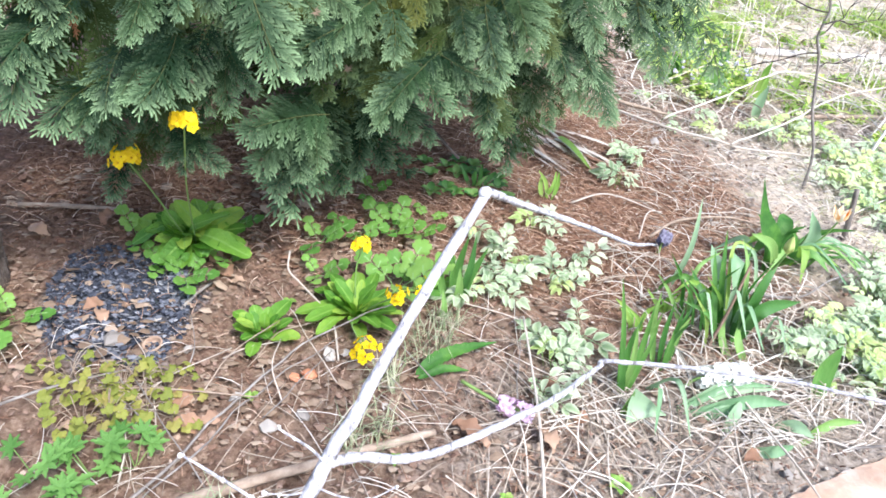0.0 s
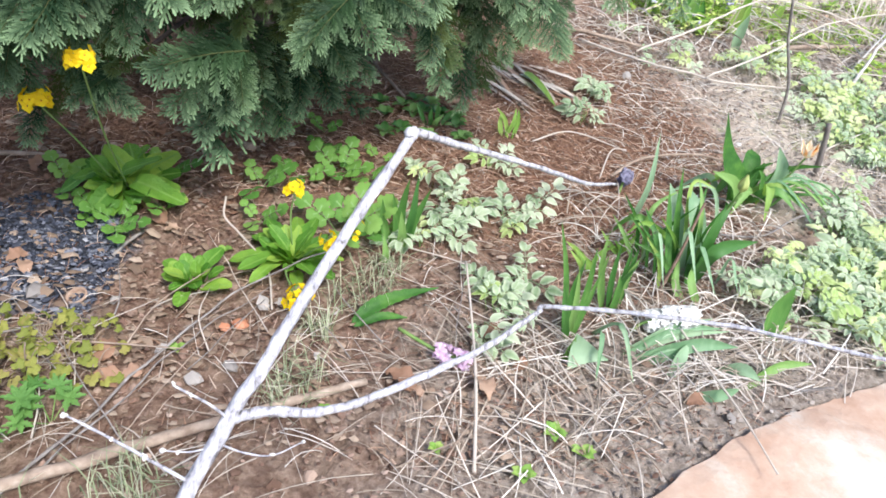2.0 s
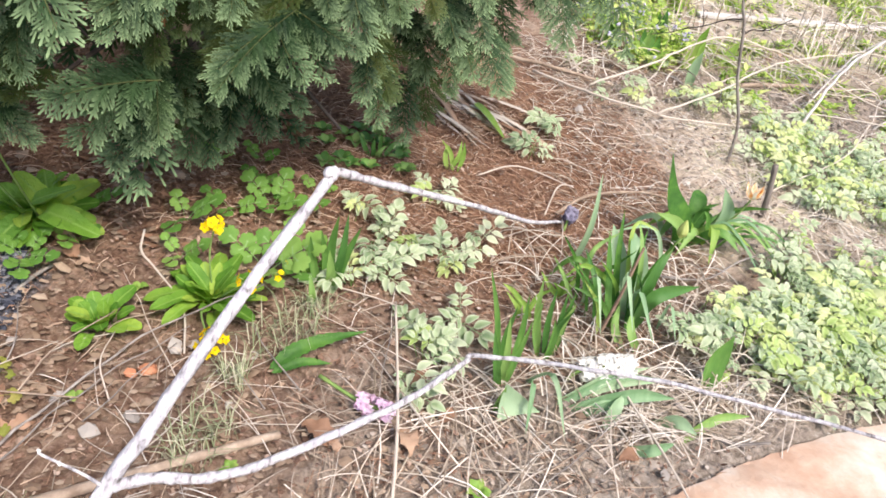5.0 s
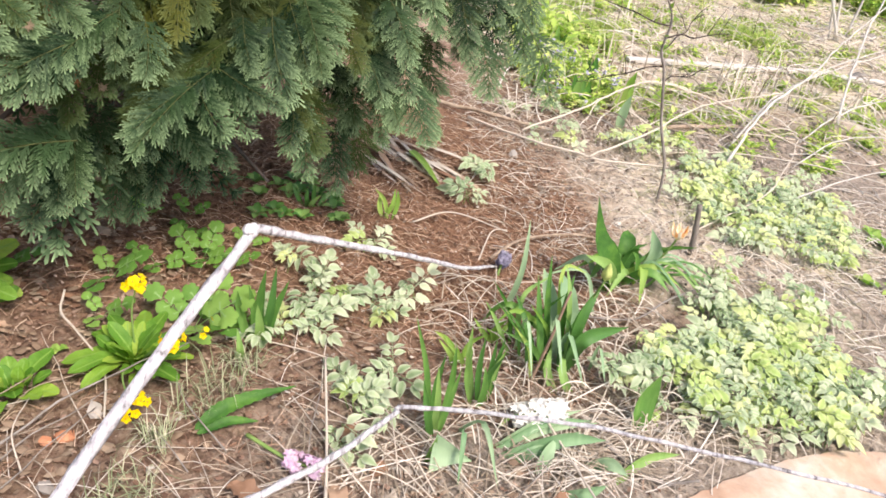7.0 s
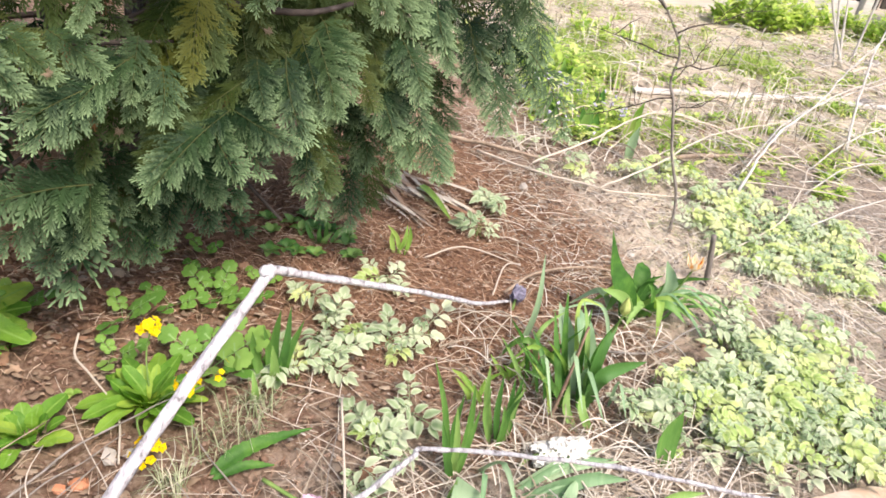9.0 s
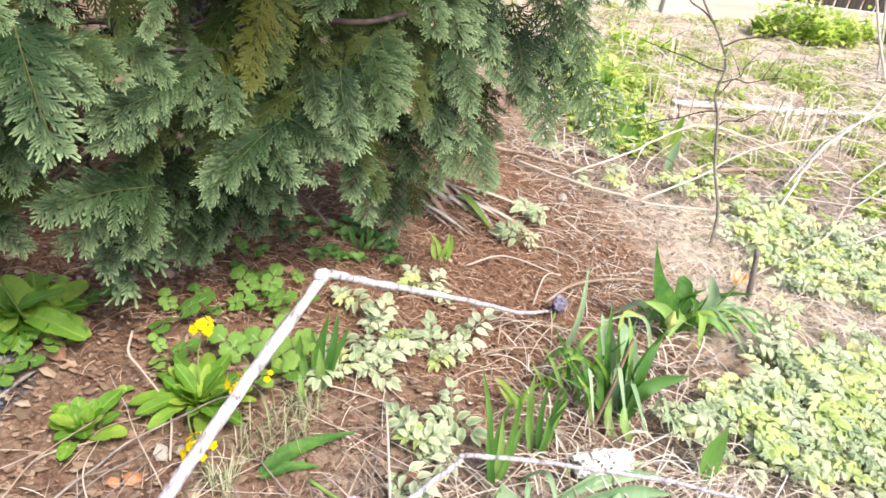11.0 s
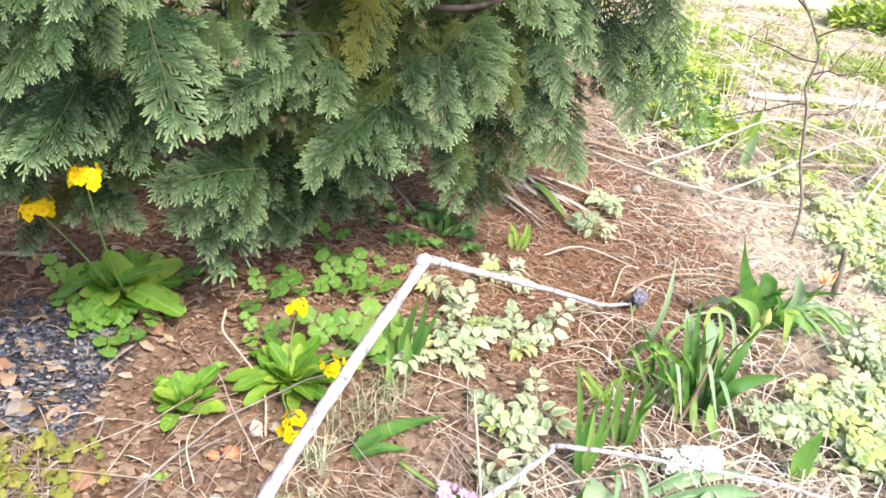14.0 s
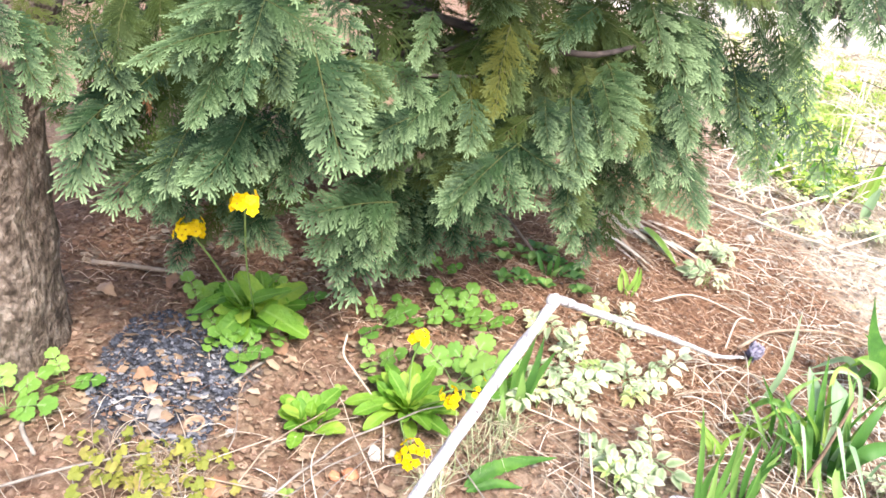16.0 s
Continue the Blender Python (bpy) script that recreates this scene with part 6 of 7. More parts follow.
    strap_plant("narcissus_leaf", at, simple_rows(at, [(0.782, 1.64, 0.806, 1.67, 0.285)], 0.017, BLUEBLADE, strap, 0.1, 15), "single upright grey-green narcissus leaf", "narcissus leaf", "single leaves")
    at = (0.60, 1.03)
    strap_plant("narcissus_leaf", at, simple_rows(at, [(0.60, 1.20, 0.66, 1.04, 0.012), (0.60, 1.19, 0.575, 1.03, 0.015)], 0.014, BLUEBLADE, strap, 0.9, 16), "limp grey-green narcissus leaf bent to the soil", "narcissus leaf", "single leaves")
    for x, y, n, seed in ((0.47, 2.05, 4, 20), (0.73, 1.50, 4, 21), (0.62, 1.40, 5, 22), (0.23, 2.05, 6, 23)):
        r = random.Random(seed)
        tips = [(x + r.uniform(-0.02, 0.02), y, x + r.uniform(-0.07, 0.07), y + r.uniform(-0.03, 0.03), r.uniform(0.05, 0.10)) for _ in range(n)]
        strap_plant("bulb_shoots", (x, y), simple_rows((x, y), tips, 0.014, LIMEBLADE if n < 6 else BLADE, lance, 0.2, seed), "short fresh green bulb shoots", "bulb shoots", "bulb shoots")


def hyacinth(parent, foot, a, bb, material, n, seed, r0=0.024):
    """A lying flower spike: its stalk and a crowd of starry florets."""
    r = random.Random(seed)
    b = Build()
    tube(b, curve([foot, a, bb], 6), 0.0045, 0.003, 6)
    st = child("flower_stalk", b.mesh("stalk", STEM), parent)
    fb = Build("rim")
    for k in range(6):
        t = k * math.pi / 3
        d = Vector((math.cos(t), math.sin(t), 0.35))
        blade(fb, [Vector((0, 0, -0.004)), d * 0.006, d * 0.013 + Vector((0, 0, -0.003))], 0.0085, lance, n=4, fold=0.2)
    me = fb.mesh("floret", material)
    ax = (bb - a)
    side = ax.orthogonal().normalized()
    up = ax.normalized().cross(side)
    for i in range(n):
        s, t = r.random(), i * 2.39996
        d = side * math.cos(t) + up * math.sin(t)
        p = a + ax * s + d * r0 * (0.75 + 0.3 * r.random()) * (1.0 - 0.4 * abs(s - 0.45))
        child("floret", me, st, aim(p, ax, d, r.uniform(0.9, 1.25)))


build_bulbs()


def build_lying_flowers():
    at = (0.13, 1.13)
    ob = thing("dandelion", on(*at), "toothed dark green leaf lying flat on the soil", "dandelion")
    o = Vector(ob.location)
    for pts, w in (([(0.060, 1.133, 0.010), (0.10, 1.165, 0.030), (0.16, 1.205, 0.035), (0.245, 1.250, 0.030)], 0.031), ([(0.065, 1.125, 0.008), (0.12, 1.15, 0.02), (0.18, 1.165, 0.01)], 0.020)):
        b = Build("rim")
        blade(b, [Vector(on(*p)) - o for p in pts], w, lance, normal=(0.2, -0.5, 1), fold=0.35, n=24, teeth=0.09, wave=0.05)
        child("leaf", b.mesh("leaf", DARKLEAF), ob)
    at = (0.275, 1.05)
    ob = thing("hyacinth", on(*at), "fallen lilac hyacinth flower on a pale stem", "hyacinth")
    o = Vector(ob.location)
    hyacinth(ob, Vector(on(0.16, 1.12, 0.02)) - o, Vector(on(0.245, 1.065, 0.022)) - o, Vector(on(0.305, 1.045, 0.024)) - o, LILAC, 30, 5, 0.018)
    at = (0.80, 1.83)
    ob = thing("hyacinth", on(*at), "dark violet wilted hyacinth on the soil", "hyacinth")
    o = Vector(ob.location)
    hyacinth(ob, Vector(on(0.79, 1.80, 0.005)) - o, Vector(on(0.80, 1.82, 0.03)) - o, Vector(on(0.815, 1.835, 0.065)) - o, VIOLET, 26, 6, 0.018)


build_lying_flowers()

# ---- small loose things ----


def loose(name, at, r, material, label, category, group="", flat=0.6, jag=0.5, squash=(1, 1)):
    b = Build()
    lump(b, (0, 0, 0), r, flat, jag)
    b.v = [(x * squash[0], y * squash[1], z) for x, y, z in b.v]
    ob = new(name, b.mesh(name, material, smooth=False))
    ob.location = on(*at, r * flat * 0.55)
    return tagged(ob, label, category, group)


loose("brick_chip", (-0.163, 1.102), 0.019, BRICK, "small orange-red chip of brick on the soil", "brick chip", "brick chips", 0.5)
loose("brick_chip", (-0.195, 1.09), 0.012, BRICK, "small orange-red chip of brick on the soil", "brick chip", "brick chips", 0.5)
for x, y, r in ((-0.58, 1.14, 0.026), (-0.52, 1.22, 0.014), (-0.43, 1.14, 0.016), (-0.13, 1.17, 0.018), (-0.10, 1.18, 0.015), (-0.22, 0.95, 0.016), (-0.16, 0.99, 0.014), (1.0, 2.66, 0.024), (0.0, 1.04, 0.012), (0.86, 0.98, 0.012), (0.70, 0.95, 0.010), (-0.30, 1.02, 0.014), (0.02, 1.17, 0.012), (1.30, 2.2, 0.015), (0.65, 0.98, 0.008)):
    loose("pebble", (x, y), r, PEBBLE, "small pale angular stone on the soil", "stone", "scattered stones", 0.5)


def build_shells():
    for x, y, r, lab in ((-0.50, 1.13, 0.022, "open half of a walnut shell in the ash"), (0.023, 0.94, 0.015, "weathered half walnut shell on the soil")):
        b = Build()
        vs, fs, n, m = [], [], 14, 5
        for shell, rr in ((0, 1.0), (1, 0.80)):
            for i in range(m + 1):
                t = math.pi / 2 * i / m
                for k in range(n):
                    a = 2 * math.pi * k / n
                    w = rr * (1 + 0.06 * noise.noise((math.cos(a) * 3, math.sin(a) * 3, t * 3)))
                    vs.append((math.cos(a) * math.cos(t) * r * w, math.sin(a) * math.cos(t) * r * w * 0.88, -math.sin(t) * r * w * 0.8))
            o = shell * (m + 1) * n
            for i in range(m):
                for k in range(n):
                    q = (k + 1) % n
                    f = (o + i * n + k, o + i * n + q, o + (i + 1) * n + q, o + (i + 1) * n + k)
                    fs.append(f if shell else f[::-1])
        o = (m + 1) * n
        for k in range(n):
            q = (k + 1) % n
            fs.append((k, q, o + q, o + k))
        b.add(vs, fs)
        ob = new("nutshell", b.mesh("nutshell", SHELL))
        ob.matrix_basis = Matrix.Translation(on(x, y, r * 0.72)) @ Euler((0.25, -0.2, 0.4)).to_matrix().to_4x4()
        tagged(ob, lab, "nutshell", "nutshells")


build_shells()


def build_dry_leaves():
    r = random.Random(31)
    shapes = []
    for k in range(4):
        b = Build("rim")
        blade(b, [(0, -0.03, 0.0), (0.004, 0, 0.012 + 0.004 * k), (0, 0.032, 0.002)], 0.042, egg, fold=0.5 - 0.2 * k, n=10, wave=0.12, teeth=0.05)
        shapes.append(b.mesh("dry_leaf", DRYLEAF))
    spots = [(0.20, 0.965), (0.165, 0.985), (0.335, 0.99), (0.35, 1.0), (-0.66, 1.23), (-0.63, 1.20), (-0.37, 0.93), (-0.33, 0.95), (-0.42, 0.88), (0.79, 1.01), (-0.40, 1.0), (0.02, 1.86), (-0.35, 1.72), (0.30, 2.2), (0.42, 1.06),
             (-0.42, 1.42), (-0.47, 1.47), (-0.38, 1.38), (-0.40, 1.52), (-0.9, 1.5), (-0.8, 1.68), (-0.76, 1.58), (-0.62, 1.66), (0.36, 1.16), (-0.57, 0.90), (2.2, 3.6), (2.3, 3.7)]
    for x, y in spots:
        ob = new("dry_leaf", r.choice(shapes))
        ob.matrix_basis = Matrix.Translation(on(x, y, 0.007)) @ Euler((r.uniform(-0.5, 0.5), r.uniform(-0.5, 0.5), r.uniform(0, 6.3))).to_matrix().to_4x4() @ Matrix.Diagonal((1, 1, 1, 1)) * 1.0
        ob.scale = (1.15 if (x, y) in ((0.335, 0.99), (0.165, 0.985)) else r.uniform(0.5, 0.9),) * 3
        tagged(ob, "curled reddish-brown dry leaf on the soil", "dry leaf", "dry leaves")


build_dry_leaves()


def tufts(name, spots, n, h, material, label, category, seed, width=0.002, lean=0.6):
    """Loose tufts of thin grass blades, one mesh."""
    r = random.Random(seed)
    b = Build("rim")
    for x, y, rad in spots:
        for _ in range(n):
            a, d = r.uniform(0, 6.3), rad * math.sqrt(r.random())
            fx, fy = x + math.cos(a) * d, y + math.sin(a) * d
            hh = h * r.uniform(0.5, 1.2)
            c = r.uniform(0, 6.3)
            k = lean * hh * r.uniform(0.3, 1.2)
            o = Vector(on(fx, fy, -0.003))
            m = o + Vector((math.cos(c) * k * 0.3, math.sin(c) * k * 0.3, hh * 0.7))
            t = o + Vector((math.cos(c) * k, math.sin(c) * k, hh * r.uniform(0.6, 1.0)))
            x2 = Vector((math.sin(c), -math.cos(c), 0)) * width
            b.add([o - x2, o + x2, m + x2 * 0.8, m - x2 * 0.8, t], [(0, 1, 2, 3), (3, 2, 4)])
    return tagged(new(name, b.mesh(name, material)), label, category, kind="stuff")


tufts("pale_grass", [(0.06, 1.22, 0.06), (0.10, 1.27, 0.05), (-0.02, 0.98, 0.05), (-0.05, 0.92, 0.05), (0.13, 1.33, 0.04), (0.0, 1.10, 0.03)], 45, 0.07, PALEGRASS, "tufts of thin pale grey-green grass", "grass", 41, 0.0012, 1.2)
tufts("grass_edge", [(-0.3, 0.62, 0.1), (-0.45, 0.6, 0.1), (-0.62, 0.62, 0.12), (-0.25, 0.72, 0.05)], 60, 0.08, PALEGRASS, "thin pale grass at the near edge of the bed", "grass", 42, 0.0012, 1.2)


def seedling(x, y, n, size, material, label, category, group, rnd, shape=egg, h=0.02):
    ob = thing("seedling", on(x, y), label, category, group)
    for i in range(n):
        a = i * 2.4 + rnd.uniform(-0.3, 0.3)
        up = rnd.uniform(0.15, 0.8)
        d = Vector((math.cos(a) * math.cos(up), math.sin(a) * math.cos(up), math.sin(up)))
        b = Build("rim")
        blade(b, [(0, 0, 0), d * size * 0.5 + Vector((0, 0, 0.004)), d * size - Vector((0, 0, 0.1 * size))], size * 0.62, shape, n=8, fold=0.2)
        child("leaf", b.mesh("leaf", material), ob, Matrix.Translation((0, 0, h * 0.2)))
    return ob


def build_seedlings():
    r = random.Random(51)
    for x, y in ((0.47, 0.90), (0.52, 0.86), (0.40, 0.80)):
        seedling(x, y, 6, 0.030, LIMEBLADE, "small fresh green seedling on the soil", "seedling", "green seedlings", r)
    for x, y in ((-0.27, 1.02), (-0.25, 1.33), (0.24, 0.84), (0.03, 0.90)):
        seedling(x, y, 5, 0.02, LIMEBLADE, "tiny green seedling on the soil", "seedling", "green seedlings", r)
    for i in range(16):
        x, y = r.uniform(0.05, 0.40), r.uniform(1.95, 2.2)
        seedling(x, y, 7, 0.04, BLADE, "dark green periwinkle shoot under the cypress", "periwinkle", "periwinkle shoots", r, egg, 0.04)
    for i in range(26):
        x, y = r.uniform(1.9, 3.2), r.uniform(1.3, 3.4)
        seedling(x, y, 6, 0.05, LIMEBLADE, "small yellow-green weed on bare soil", "weed", "bare soil weeds", r)


build_seedlings()

# ---- peg, sapling and middle distance ----


def build_peg():
    b = Build()
    tube(b, curve([(0, 0, -0.03), (-0.015, 0.003, 0.08), (-0.035, 0.006, 0.19)], 5), 0.0105, 0.009, 7, 0.2)
    ob = new("wooden_peg", b.mesh("wooden_peg", PEGWOOD))
    ob.location = on(1.535, 2.065)
    tagged(ob, "short weathered grey wooden peg in the soil", "peg")


build_peg()


def build_sapling():
    x, y = 1.54, 2.42
    ob = thing("sapling", on(x, y), "thin leafless dark sapling with crooked side twigs", "sapling")
    line = [(0, 0, -0.02), (-0.02, 0.0, 0.15), (-0.085, 0.01, 0.32), (-0.13, 0.02, 0.50), (-0.165, 0.02, 0.58), (-0.16, 0.025, 0.68), (-0.22, 0.03, 0.78), (-0.33, 0.05, 0.93), (-0.40, 0.05, 1.15)]
    pts = curve(line, 5)
    b = Build()
    tube(b, pts, 0.0062, 0.0032, 7, 0.3)
    st = child("stem", b.mesh("sapling_stem", GREYTWIG), ob)
    r = random.Random(13)
    for s, dx, dy, dz, L in ((0.42, -1, 0.2, -0.35, 0.30), (0.55, 0.9, 0.2, 0.1, 0.26), (0.60, -0.9, 0.1, 0.2, 0.30), (0.7, 0.9, 0, 0.35, 0.3), (0.78, -0.7, 0.2, 0.5, 0.25), (0.5, 0.5, 0.3, 0.4, 0.2), (0.86, 0.6, 0, 0.6, 0.22), (0.36, 0.8, 0.1, 0.3, 0.18)):
        p = pts[int(s * (len(pts) - 1))]
        d = Vector((dx, dy, dz)).normalized()
        b = Build()
        q = [p + d * L * k / 5 + Vector((r.uniform(-1, 1), 0, r.uniform(-1, 1))) * 0.012 * (k > 0) for k in range(6)]
        tube(b, curve(q, 3), 0.003, 0.0012, 5, 0.3)
        for k in (2, 3, 4):
            e = q[k] + Vector((r.uniform(-0.08, 0.08), r.uniform(-0.03, 0.03), r.uniform(-0.02, 0.10)))
            tube(b, [q[k], (q[k] + e) / 2 + Vector((0, 0, 0.008)), e], 0.0015, 0.0008, 4)
        child("twig", b.mesh("sapling_twig", DARKTWIG), st)
    bl = Build("rim")
    blade(bl, [(0, 0, 0), (0, 0.012, 0.004), (0, 0.026, 0)], 0.014, egg, n=6)
    me = bl.mesh("sapling_leaf", LIMEBLADE)
    for _ in range(9):
        p = pts[r.randrange(len(pts) // 2, len(pts))]
        child("leaf", me, st, aim(p, Vector((r.uniform(-1, 1), -0.4, r.uniform(0, 1))), (0, -0.5, 1), r.uniform(0.7, 1.2)))


build_sapling()


def build_dead_iris():
    """Withered strap leaves fanned out under the cypress, with one still green."""
    r = random.Random(17)
    ob = thing("withered_iris", on(0.50, 2.42), "fan of withered brown iris leaves with one still green", "withered iris")
    o = Vector(ob.location)
    for i in range(30):
        a = radians(r.uniform(-72, -30))
        L = r.uniform(0.16, 0.34)
        x, y = r.uniform(0.38, 0.66), r.uniform(2.40, 2.66)
        d = Vector((math.cos(a), math.sin(a), 0))
        pts = [Vector(on(x + d.x * L * q, y + d.y * L * q, 0.010 + 0.012 * math.sin(3 * q + i))) - o for q in (0, 0.35, 0.7, 1)]
        b = Build("rim")
        blade(b, pts, r.uniform(0.012, 0.024), strap, n=9, fold=0.2)
        child("leaf", b.mesh("leaf", (WITHERED, BLEACHED, BLEACHED, DRYLEAF)[i % 4]), ob)
    b = Build("rim")
    blade(b, [Vector(on(0.57, 2.50, 0.03)) - o, Vector(on(0.61, 2.40, 0.035)) - o, Vector(on(0.665, 2.275, 0.012)) - o], 0.032, strap, n=8)
    child("leaf", b.mesh("leaf", LIMEBLADE), ob, None, "pale green limp leaf")


build_dead_iris()

ARCH = "long arching pale bramble stem over the bed"
LONG_STEMS = [([(1.04, 2.75, 0.08), (1.34, 2.95, 0.14), (1.64, 3.10, 0.24), (1.89, 3.15, 0.22), (2.14, 3.15, 0.16), (2.35, 3.10, 0.09), (2.59, 3.00, 0.03), (2.84, 2.95, 0.03), (3.09, 3.00, 0.10)], 0.0045),
               ([(1.31, 2.65, 0.05), (1.65, 2.90, 0.09), (2.02, 3.20, 0.13), (2.40, 3.40, 0.15), (2.68, 3.50, 0.15), (2.96, 3.50, 0.08), (3.09, 3.45, 0.03), (3.43, 3.40, 0.05)], 0.0045),
               ([(1.97, 2.75, 0.06), (2.28, 3.10, 0.19), (2.68, 3.45, 0.27), (3.03, 3.75, 0.41), (3.38, 4.00, 0.58)], 0.007),
               ([(2.29, 3.15, 0.15), (2.77, 3.50, 0.29), (3.24, 3.70, 0.39), (3.53, 3.80, 0.47)], 0.004)]
for pts, r in LONG_STEMS + [
               ([(2.1, 3.0, 0.01), (2.6, 3.5, 0.15), (3.2, 3.9, 0.22), (4.0, 4.3, 0.32)], 0.005),
               ([(1.2, 3.3, 0.05), (1.5, 3.5, 0.12), (1.9, 3.55, 0.10), (2.3, 3.4, 0.03)], 0.004),
               ([(1.9, 2.3, 0.01), (2.3, 2.55, 0.07), (2.8, 2.75, 0.10), (3.4, 2.8, 0.05)], 0.004),
               ([(1.6, 2.2, 0.02), (2.0, 2.45, 0.08), (2.4, 2.95, 0.12), (2.6, 3.4, 0.02)], 0.003),
               ([(0.85, 2.95, 0.02), (1.1, 2.75, 0.04), (1.4, 2.68, 0.03), (1.7, 2.72, 0.02)], 0.006),
               ([(3.0, 3.5, 0.01), (3.25, 3.9, 0.25), (3.6, 4.35, 0.55), (3.95, 4.75, 0.85)], 0.008),
               ([(2.6, 3.2, 0.01), (3.0, 3.45, 0.12), (3.5, 3.6, 0.16), (4.1, 3.6, 0.08)], 0.005),
               ([(1.75, 2.9, 0.01), (2.2, 2.85, 0.06), (2.7, 2.6, 0.09), (3.2, 2.3, 0.02)], 0.004),
               ([(2.4, 2.9, 0.01), (2.8, 3.1, 0.10), (3.3, 3.1, 0.12), (3.9, 3.3, 0.03)], 0.004),
               ([(0.7, 3.1, 0.01), (0.95, 3.0, 0.03), (1.2, 2.95, 0.02)], 0.012),
               ([(1.7, 3.1, 0.02), (2.1, 3.22, 0.03), (2.5, 3.3, 0.02)], 0.014)]:
    stick("bramble_stem" if r < 0.01 else "fallen_branch", [on(*p) for p in pts], r, r * 0.55, (PALESTEM if pts[0][0] > 1.8 else BLEACHED) if r < 0.01 else BARE, ARCH if r < 0.01 else "bare brown fallen branch on the bed", "stem" if r < 0.01 else "branch", "bramble stems" if r < 0.01 else "", jog=0.012)


def build_plank():
    """A long pale board on two low blocks of earth."""
    for (x0, y0), (x1, y1), w, lab in (((2.02, 4.22), (3.42, 4.40), 0.055, "long weathered pale board lying on the soil"), ((3.52, 4.36), (3.98, 4.37), 0.05, "short bleached board lying on the soil")):
        d = Vector((x1 - x0, y1 - y0, 0))
        L = d.length
        bm = bmesh.new()
        bmesh.ops.create_cube(bm, size=1)
        bmesh.ops.scale(bm, vec=(L, w, 0.020), verts=bm.verts)
        bmesh.ops.subdivide_edges(bm, edges=[e for e in bm.edges if abs((e.verts[0].co - e.verts[1].co).x) > 0.1], cuts=24)
        for v in bm.verts:
            v.co.y += 0.008 * noise.noise((v.co.x * 4, v.co.z * 9, 1))
            v.co.z += 0.006 * noise.noise((v.co.x * 3, v.co.y * 20, 4))
        bmesh.ops.bevel(bm, geom=bm.edges, offset=0.003, segments=1, affect="EDGES")
        me = bpy.data.meshes.new("board")
        bm.to_mesh(me)
        bm.free()
        me.materials.append(WOOD)
        ob = new("board", me)
        mx, my = (x0 + x1) / 2, (y0 + y1) / 2
        ob.matrix_basis = Matrix.Translation((mx, my, gz(mx, my) + 0.022)) @ Matrix.Rotation(math.atan2(d.y, d.x), 4, "Z")
        tagged(ob, lab, "board", "boards")


build_plank()


def leafy_mass(name, cx, cy, rx, ry, h, n, leaf, material, label, category, seed, flowers=None):
    """A low leafy clump: stalks with leaves all up their length; stalks and leaves are parts."""
    r = random.Random(seed)
    ob = thing(name, on(cx, cy), label, category)
    o = Vector(ob.location)
    sb, lb, fb = Build(), Build("rim"), Build("rim")
    for _ in range(n):
        a, d = r.uniform(0, 6.3), math.sqrt(r.random())
        x, y = cx + math.cos(a) * d * rx, cy + math.sin(a) * d * ry
        hh = h * r.uniform(0.45, 1.1) * (1 - 0.45 * d)
        f = Vector(on(x, y, -0.01)) - o
        t = f + Vector((r.uniform(-0.3, 0.3) * hh, r.uniform(-0.3, 0.3) * hh, hh))
        tube(sb, [f, f.lerp(t, 0.5) + Vector((r.uniform(-0.02, 0.02), 0, 0)), t], 0.003, 0.0015, 4)
        for k in range(8):
            s = 0.25 + 0.75 * k / 7
            p = f.lerp(t, s)
            c = r.uniform(0, 6.3)
            dd = Vector((math.cos(c), math.sin(c), r.uniform(-0.3, 0.6)))
            L = leaf * r.uniform(0.7, 1.2)
            blade(lb, [p, p + dd * L * 0.5 + Vector((0, 0, 0.1 * L)), p + dd * L], L * 0.42, egg, n=4, fold=0.2)
        if flowers and r.random() < 0.25:
            for k in range(4):
                lump(fb, t + Vector((r.uniform(-1, 1), r.uniform(-1, 1), r.uniform(-1, 1.5))) * 0.012, 0.008, 0.9, 0.3)
    tagged(child("stalk", sb.mesh("stalks", STEM), ob), kind="stuff")
    tagged(child("leaf", lb.mesh("leaves", material), ob), kind="stuff")
    if flowers:
        tagged(child("flower", fb.mesh("flowers", flowers), ob, None, "small pale violet flower heads"), kind="stuff")
    return ob


leafy_mass("periwinkle", 1.45, 3.65, 0.28, 0.42, 0.20, 150, 0.05, HERB, "leafy green clump with small pale violet flowers", "periwinkle", 61, PALEVIOLET)
leafy_mass("leafy_clump", 1.52, 4.35, 0.3, 0.4, 0.25, 90, 0.07, HERB, "leafy bright green clump on the far bed", "herb clump", 62)
SHRUB = "low bright green leafy shrub before the fence"
leafy_mass("shrub", 4.15, 6.65, 0.50, 0.28, 0.42, 120, 0.10, HERB, SHRUB, "shrub", 63)
leafy_mass("shrub", 5.3, 6.55, 0.26, 0.2, 0.36, 80, 0.08, HERB, SHRUB, "shrub", 64)
leafy_mass("shrub", 4.9, 7.0, 0.5, 0.15, 0.35, 60, 0.09, HERB, SHRUB, "shrub", 65)
leafy_mass("shrub", 2.2, 5.6, 0.30, 0.3, 0.15, 50, 0.07, HERB, "low yellow-green leafy clump on bare soil", "shrub", 66)
leafy_mass("shrub", 6.4, 6.9, 0.6, 0.25, 0.45, 80, 0.10, HERB, SHRUB, "shrub", 67)
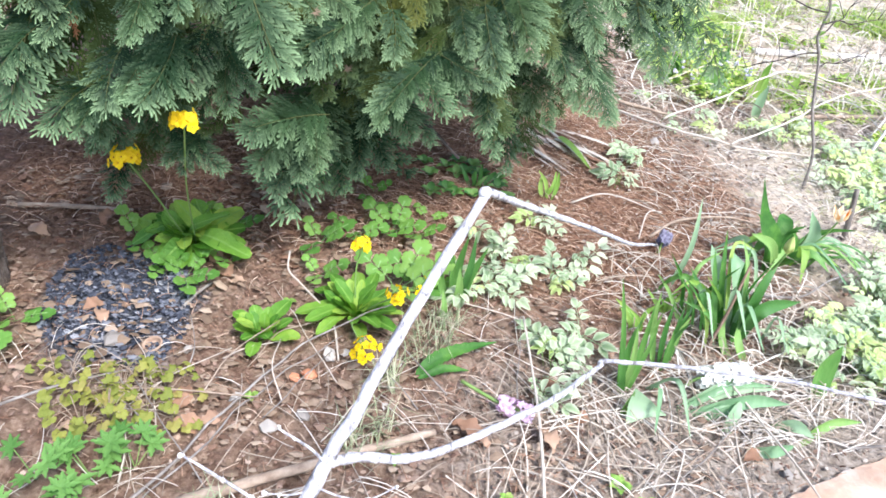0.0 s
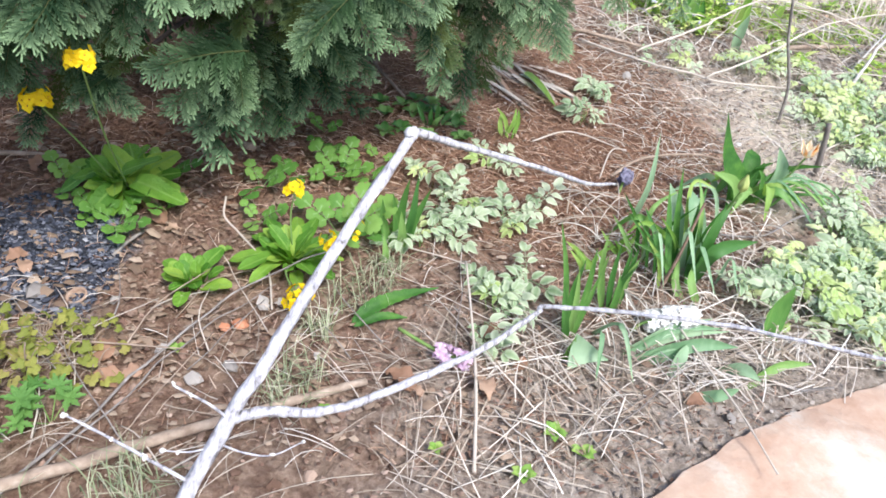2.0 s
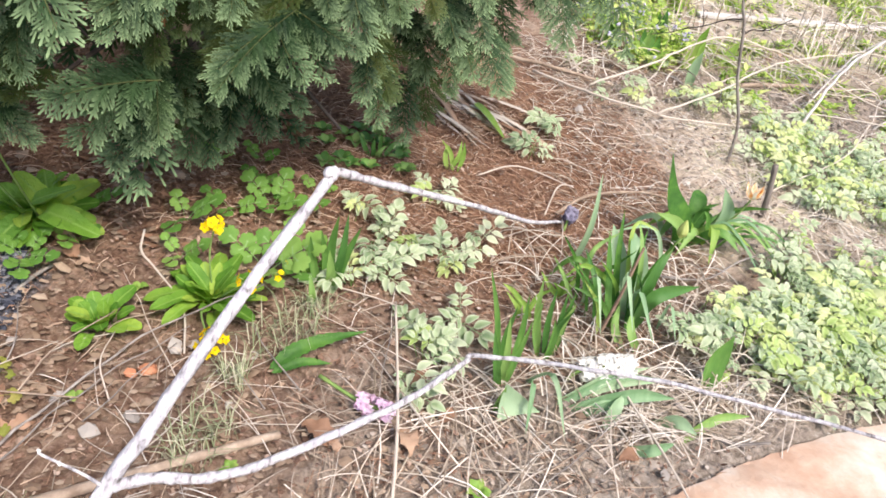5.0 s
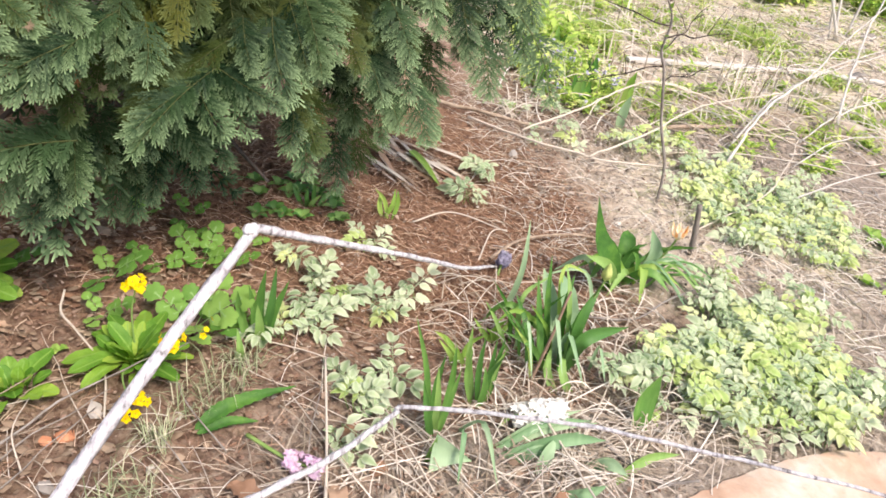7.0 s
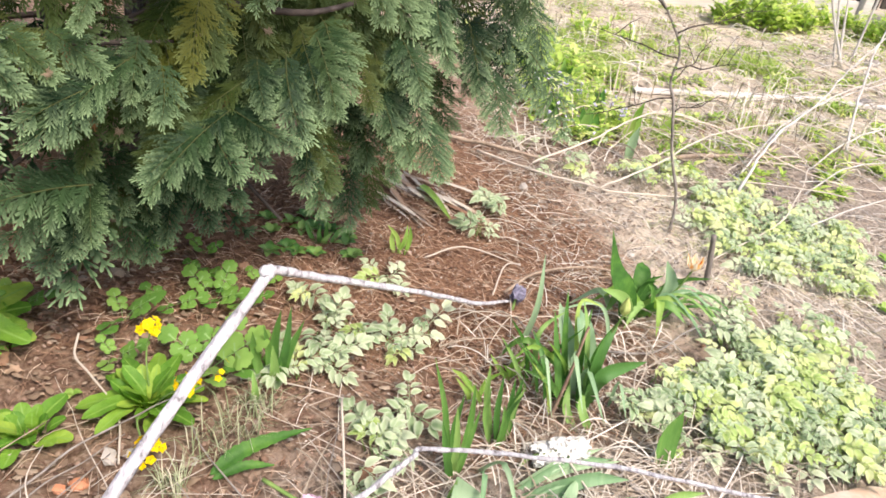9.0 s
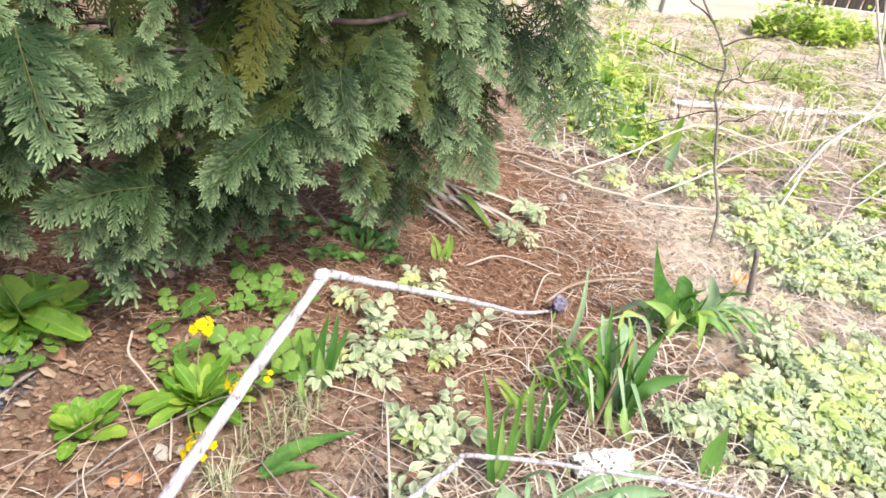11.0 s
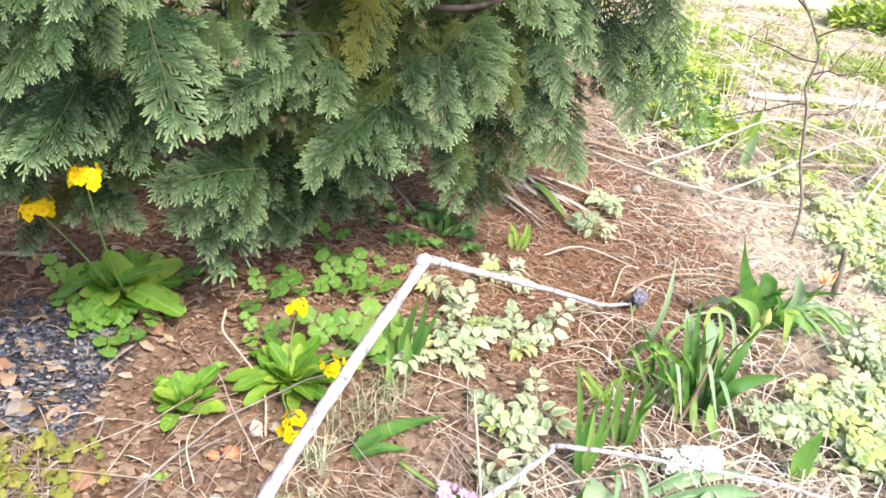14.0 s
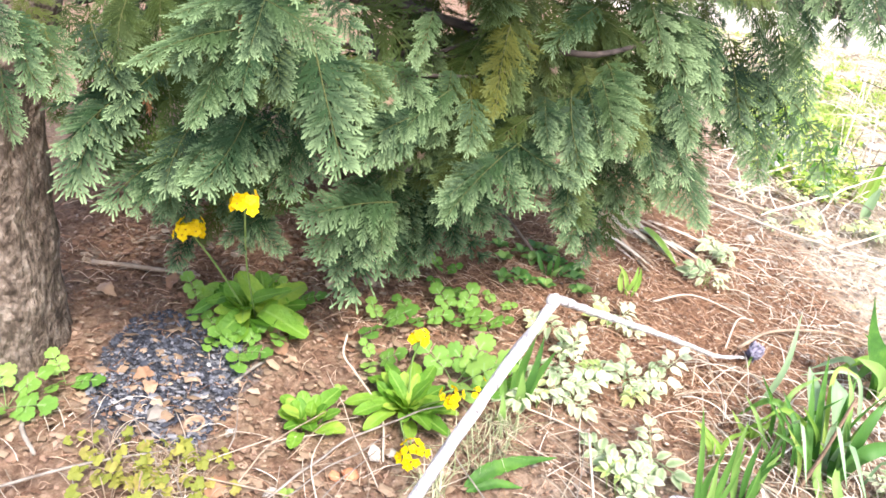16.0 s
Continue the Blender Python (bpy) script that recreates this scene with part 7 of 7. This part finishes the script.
for k, (x, y) in enumerate(((2.3, 3.1), (2.55, 2.9), (2.8, 3.3), (2.45, 3.5), (2.95, 2.75), (3.2, 3.6), (2.1, 3.75), (3.5, 3.9), (2.7, 3.75), (3.4, 3.1), (2.0, 3.35), (2.35, 3.85), (3.0, 4.0), (3.7, 3.5), (2.6, 4.6), (3.3, 4.8), (2.2, 4.7), (3.9, 4.9), (2.9, 5.6), (1.85, 3.05), (2.15, 2.95), (2.65, 3.1), (3.05, 3.25), (2.9, 3.7), (2.45, 4.2), (3.35, 4.3), (1.95, 4.3), (2.5, 5.2), (3.6, 5.4), (3.1, 2.6), (2.75, 2.35), (3.3, 2.9), (4.2, 4.4))):
    leafy_mass("weed", x, y, 0.09, 0.08, 0.06, 9, 0.045, HERB, "sprawling yellow-green weed on the far bed", "weed", 160 + k)

tufts("lawn_patch", [(3.2, 5.25, 0.30), (3.3, 5.1, 0.2), (2.0, 4.9, 0.2), (1.75, 5.3, 0.25), (1.9, 4.5, 0.15)], 500, 0.08, GRASS, "patches of short bright green grass on the far bed", "grass", 43, 0.004, 1.6)
tufts("far_weeds", [(RNG.uniform(1.2, 6), RNG.uniform(3.2, 7.4), 0.10) for _ in range(240)], 30, 0.05, GRASS, "sparse green weeds on the far bed", "weeds", 44, 0.007, 2.0)
tufts("dry_far_grass", [(RNG.uniform(1.4, 3.4), RNG.uniform(3.4, 6.0), 0.25) for _ in range(40)], 7, 0.30, BLEACHED, "tall dry bleached grass on the far bed", "dry grass", 45, 0.0025, 0.9)


def build_far_tulips():
    r = random.Random(71)
    for x, y, n, m in ((1.72, 3.42, 1, LIMEBLADE), (1.88, 3.45, 1, LIMEBLADE), (1.64, 3.14, 1, BLUEBLADE), (1.45, 3.35, 4, BLADE), (1.30, 3.45, 4, BLADE), (1.58, 3.6, 4, BLADE), (1.66, 3.32, 3, LIMEBLADE), (1.52, 4.1, 4, BLADE)):
        tips = [(x + r.uniform(-0.03, 0.03), y, x + r.uniform(-0.04, 0.05), y + r.uniform(-0.03, 0.03), r.uniform(0.11, 0.2)) for _ in range(n)]
        strap_plant("tulip_shoots", (x, y), simple_rows((x, y), tips, 0.046, m, broad, 0.1, 72), "broad green tulip leaves without flowers", "tulip", "far tulip leaves")


build_far_tulips()

for x, y, r in ((3.75, 4.45, 0.07), (3.9, 4.35, 0.05), (3.2, 4.7, 0.04), (3.6, 4.9, 0.05), (4.3, 5.2, 0.06), (3.3, 5.6, 0.05), (4.6, 5.6, 0.07), (2.7, 4.75, 0.03), (3.0, 5.0, 0.03), (4.9, 5.1, 0.05), (3.5, 5.3, 0.04), (4.1, 4.8, 0.04), (2.55, 2.7, 0.02), (2.3, 2.0, 0.03)):
    loose("stone", (x, y), r, PEBBLE, "pale bleached stone on the far bed", "stone", "far stones", 0.4)


def build_shrub_stems():
    for pts in ([(4.15, 5.45, 0), (4.02, 5.5, 0.5), (3.85, 5.6, 1.1)], [(4.2, 5.45, 0), (4.13, 5.55, 0.5), (4.02, 5.6, 1.2)], [(4.4, 5.6, 0), (4.42, 5.6, 0.6), (4.45, 5.6, 1.3)], [(4.2, 5.4, 0), (3.98, 5.45, 0.4), (3.75, 5.5, 0.9)]):
        stick("bare_stem", [on(*p) for p in pts], 0.011, 0.007, PALESTEM, "pale grey upright bare shrub stem", "stem", "shrub stems")


build_shrub_stems()


def build_fence():
    """A wooden fence: a long pale base board, posts and dark upright boards."""
    y, z0 = 7.46, -0.12
    fence = thing("fence", (2.05, y, z0), "weathered grey wooden fence with dark upright boards", "fence")

    def board(name, size, at, material, label=""):
        bm = bmesh.new()
        bmesh.ops.create_cube(bm, size=1)
        bmesh.ops.scale(bm, vec=size, verts=bm.verts)
        bmesh.ops.bevel(bm, geom=bm.edges, offset=0.006, segments=1, affect="EDGES")
        me = bpy.data.meshes.new(name)
        bm.to_mesh(me)
        bm.free()
        me.materials.append(material)
        return child(name, me, fence, Matrix.Translation(at), label)

    for i in range(7):
        x = -7.0 + i * 2.6
        board("post", (0.10, 0.10, 1.7), (x + 0.2, -0.09, 0.85), WOOD)
        if x < 1:
            board("base_board", (2.46, 0.05, 0.24), (x + 1.5, -0.06, 0.14), WOOD, "pale grey base board")
    r = random.Random(5)
    for i in range(120):
        board("slat", (0.125, 0.022, 1.5 + r.uniform(-0.03, 0.03)), (-7.2 + i * 0.15, 0.0, 0.95), DARKWOOD)
    for z in (0.5, 1.35):
        board("rail", (18.2, 0.05, 0.07), (1.8, 0.045, z), DARKWOOD)


build_fence()
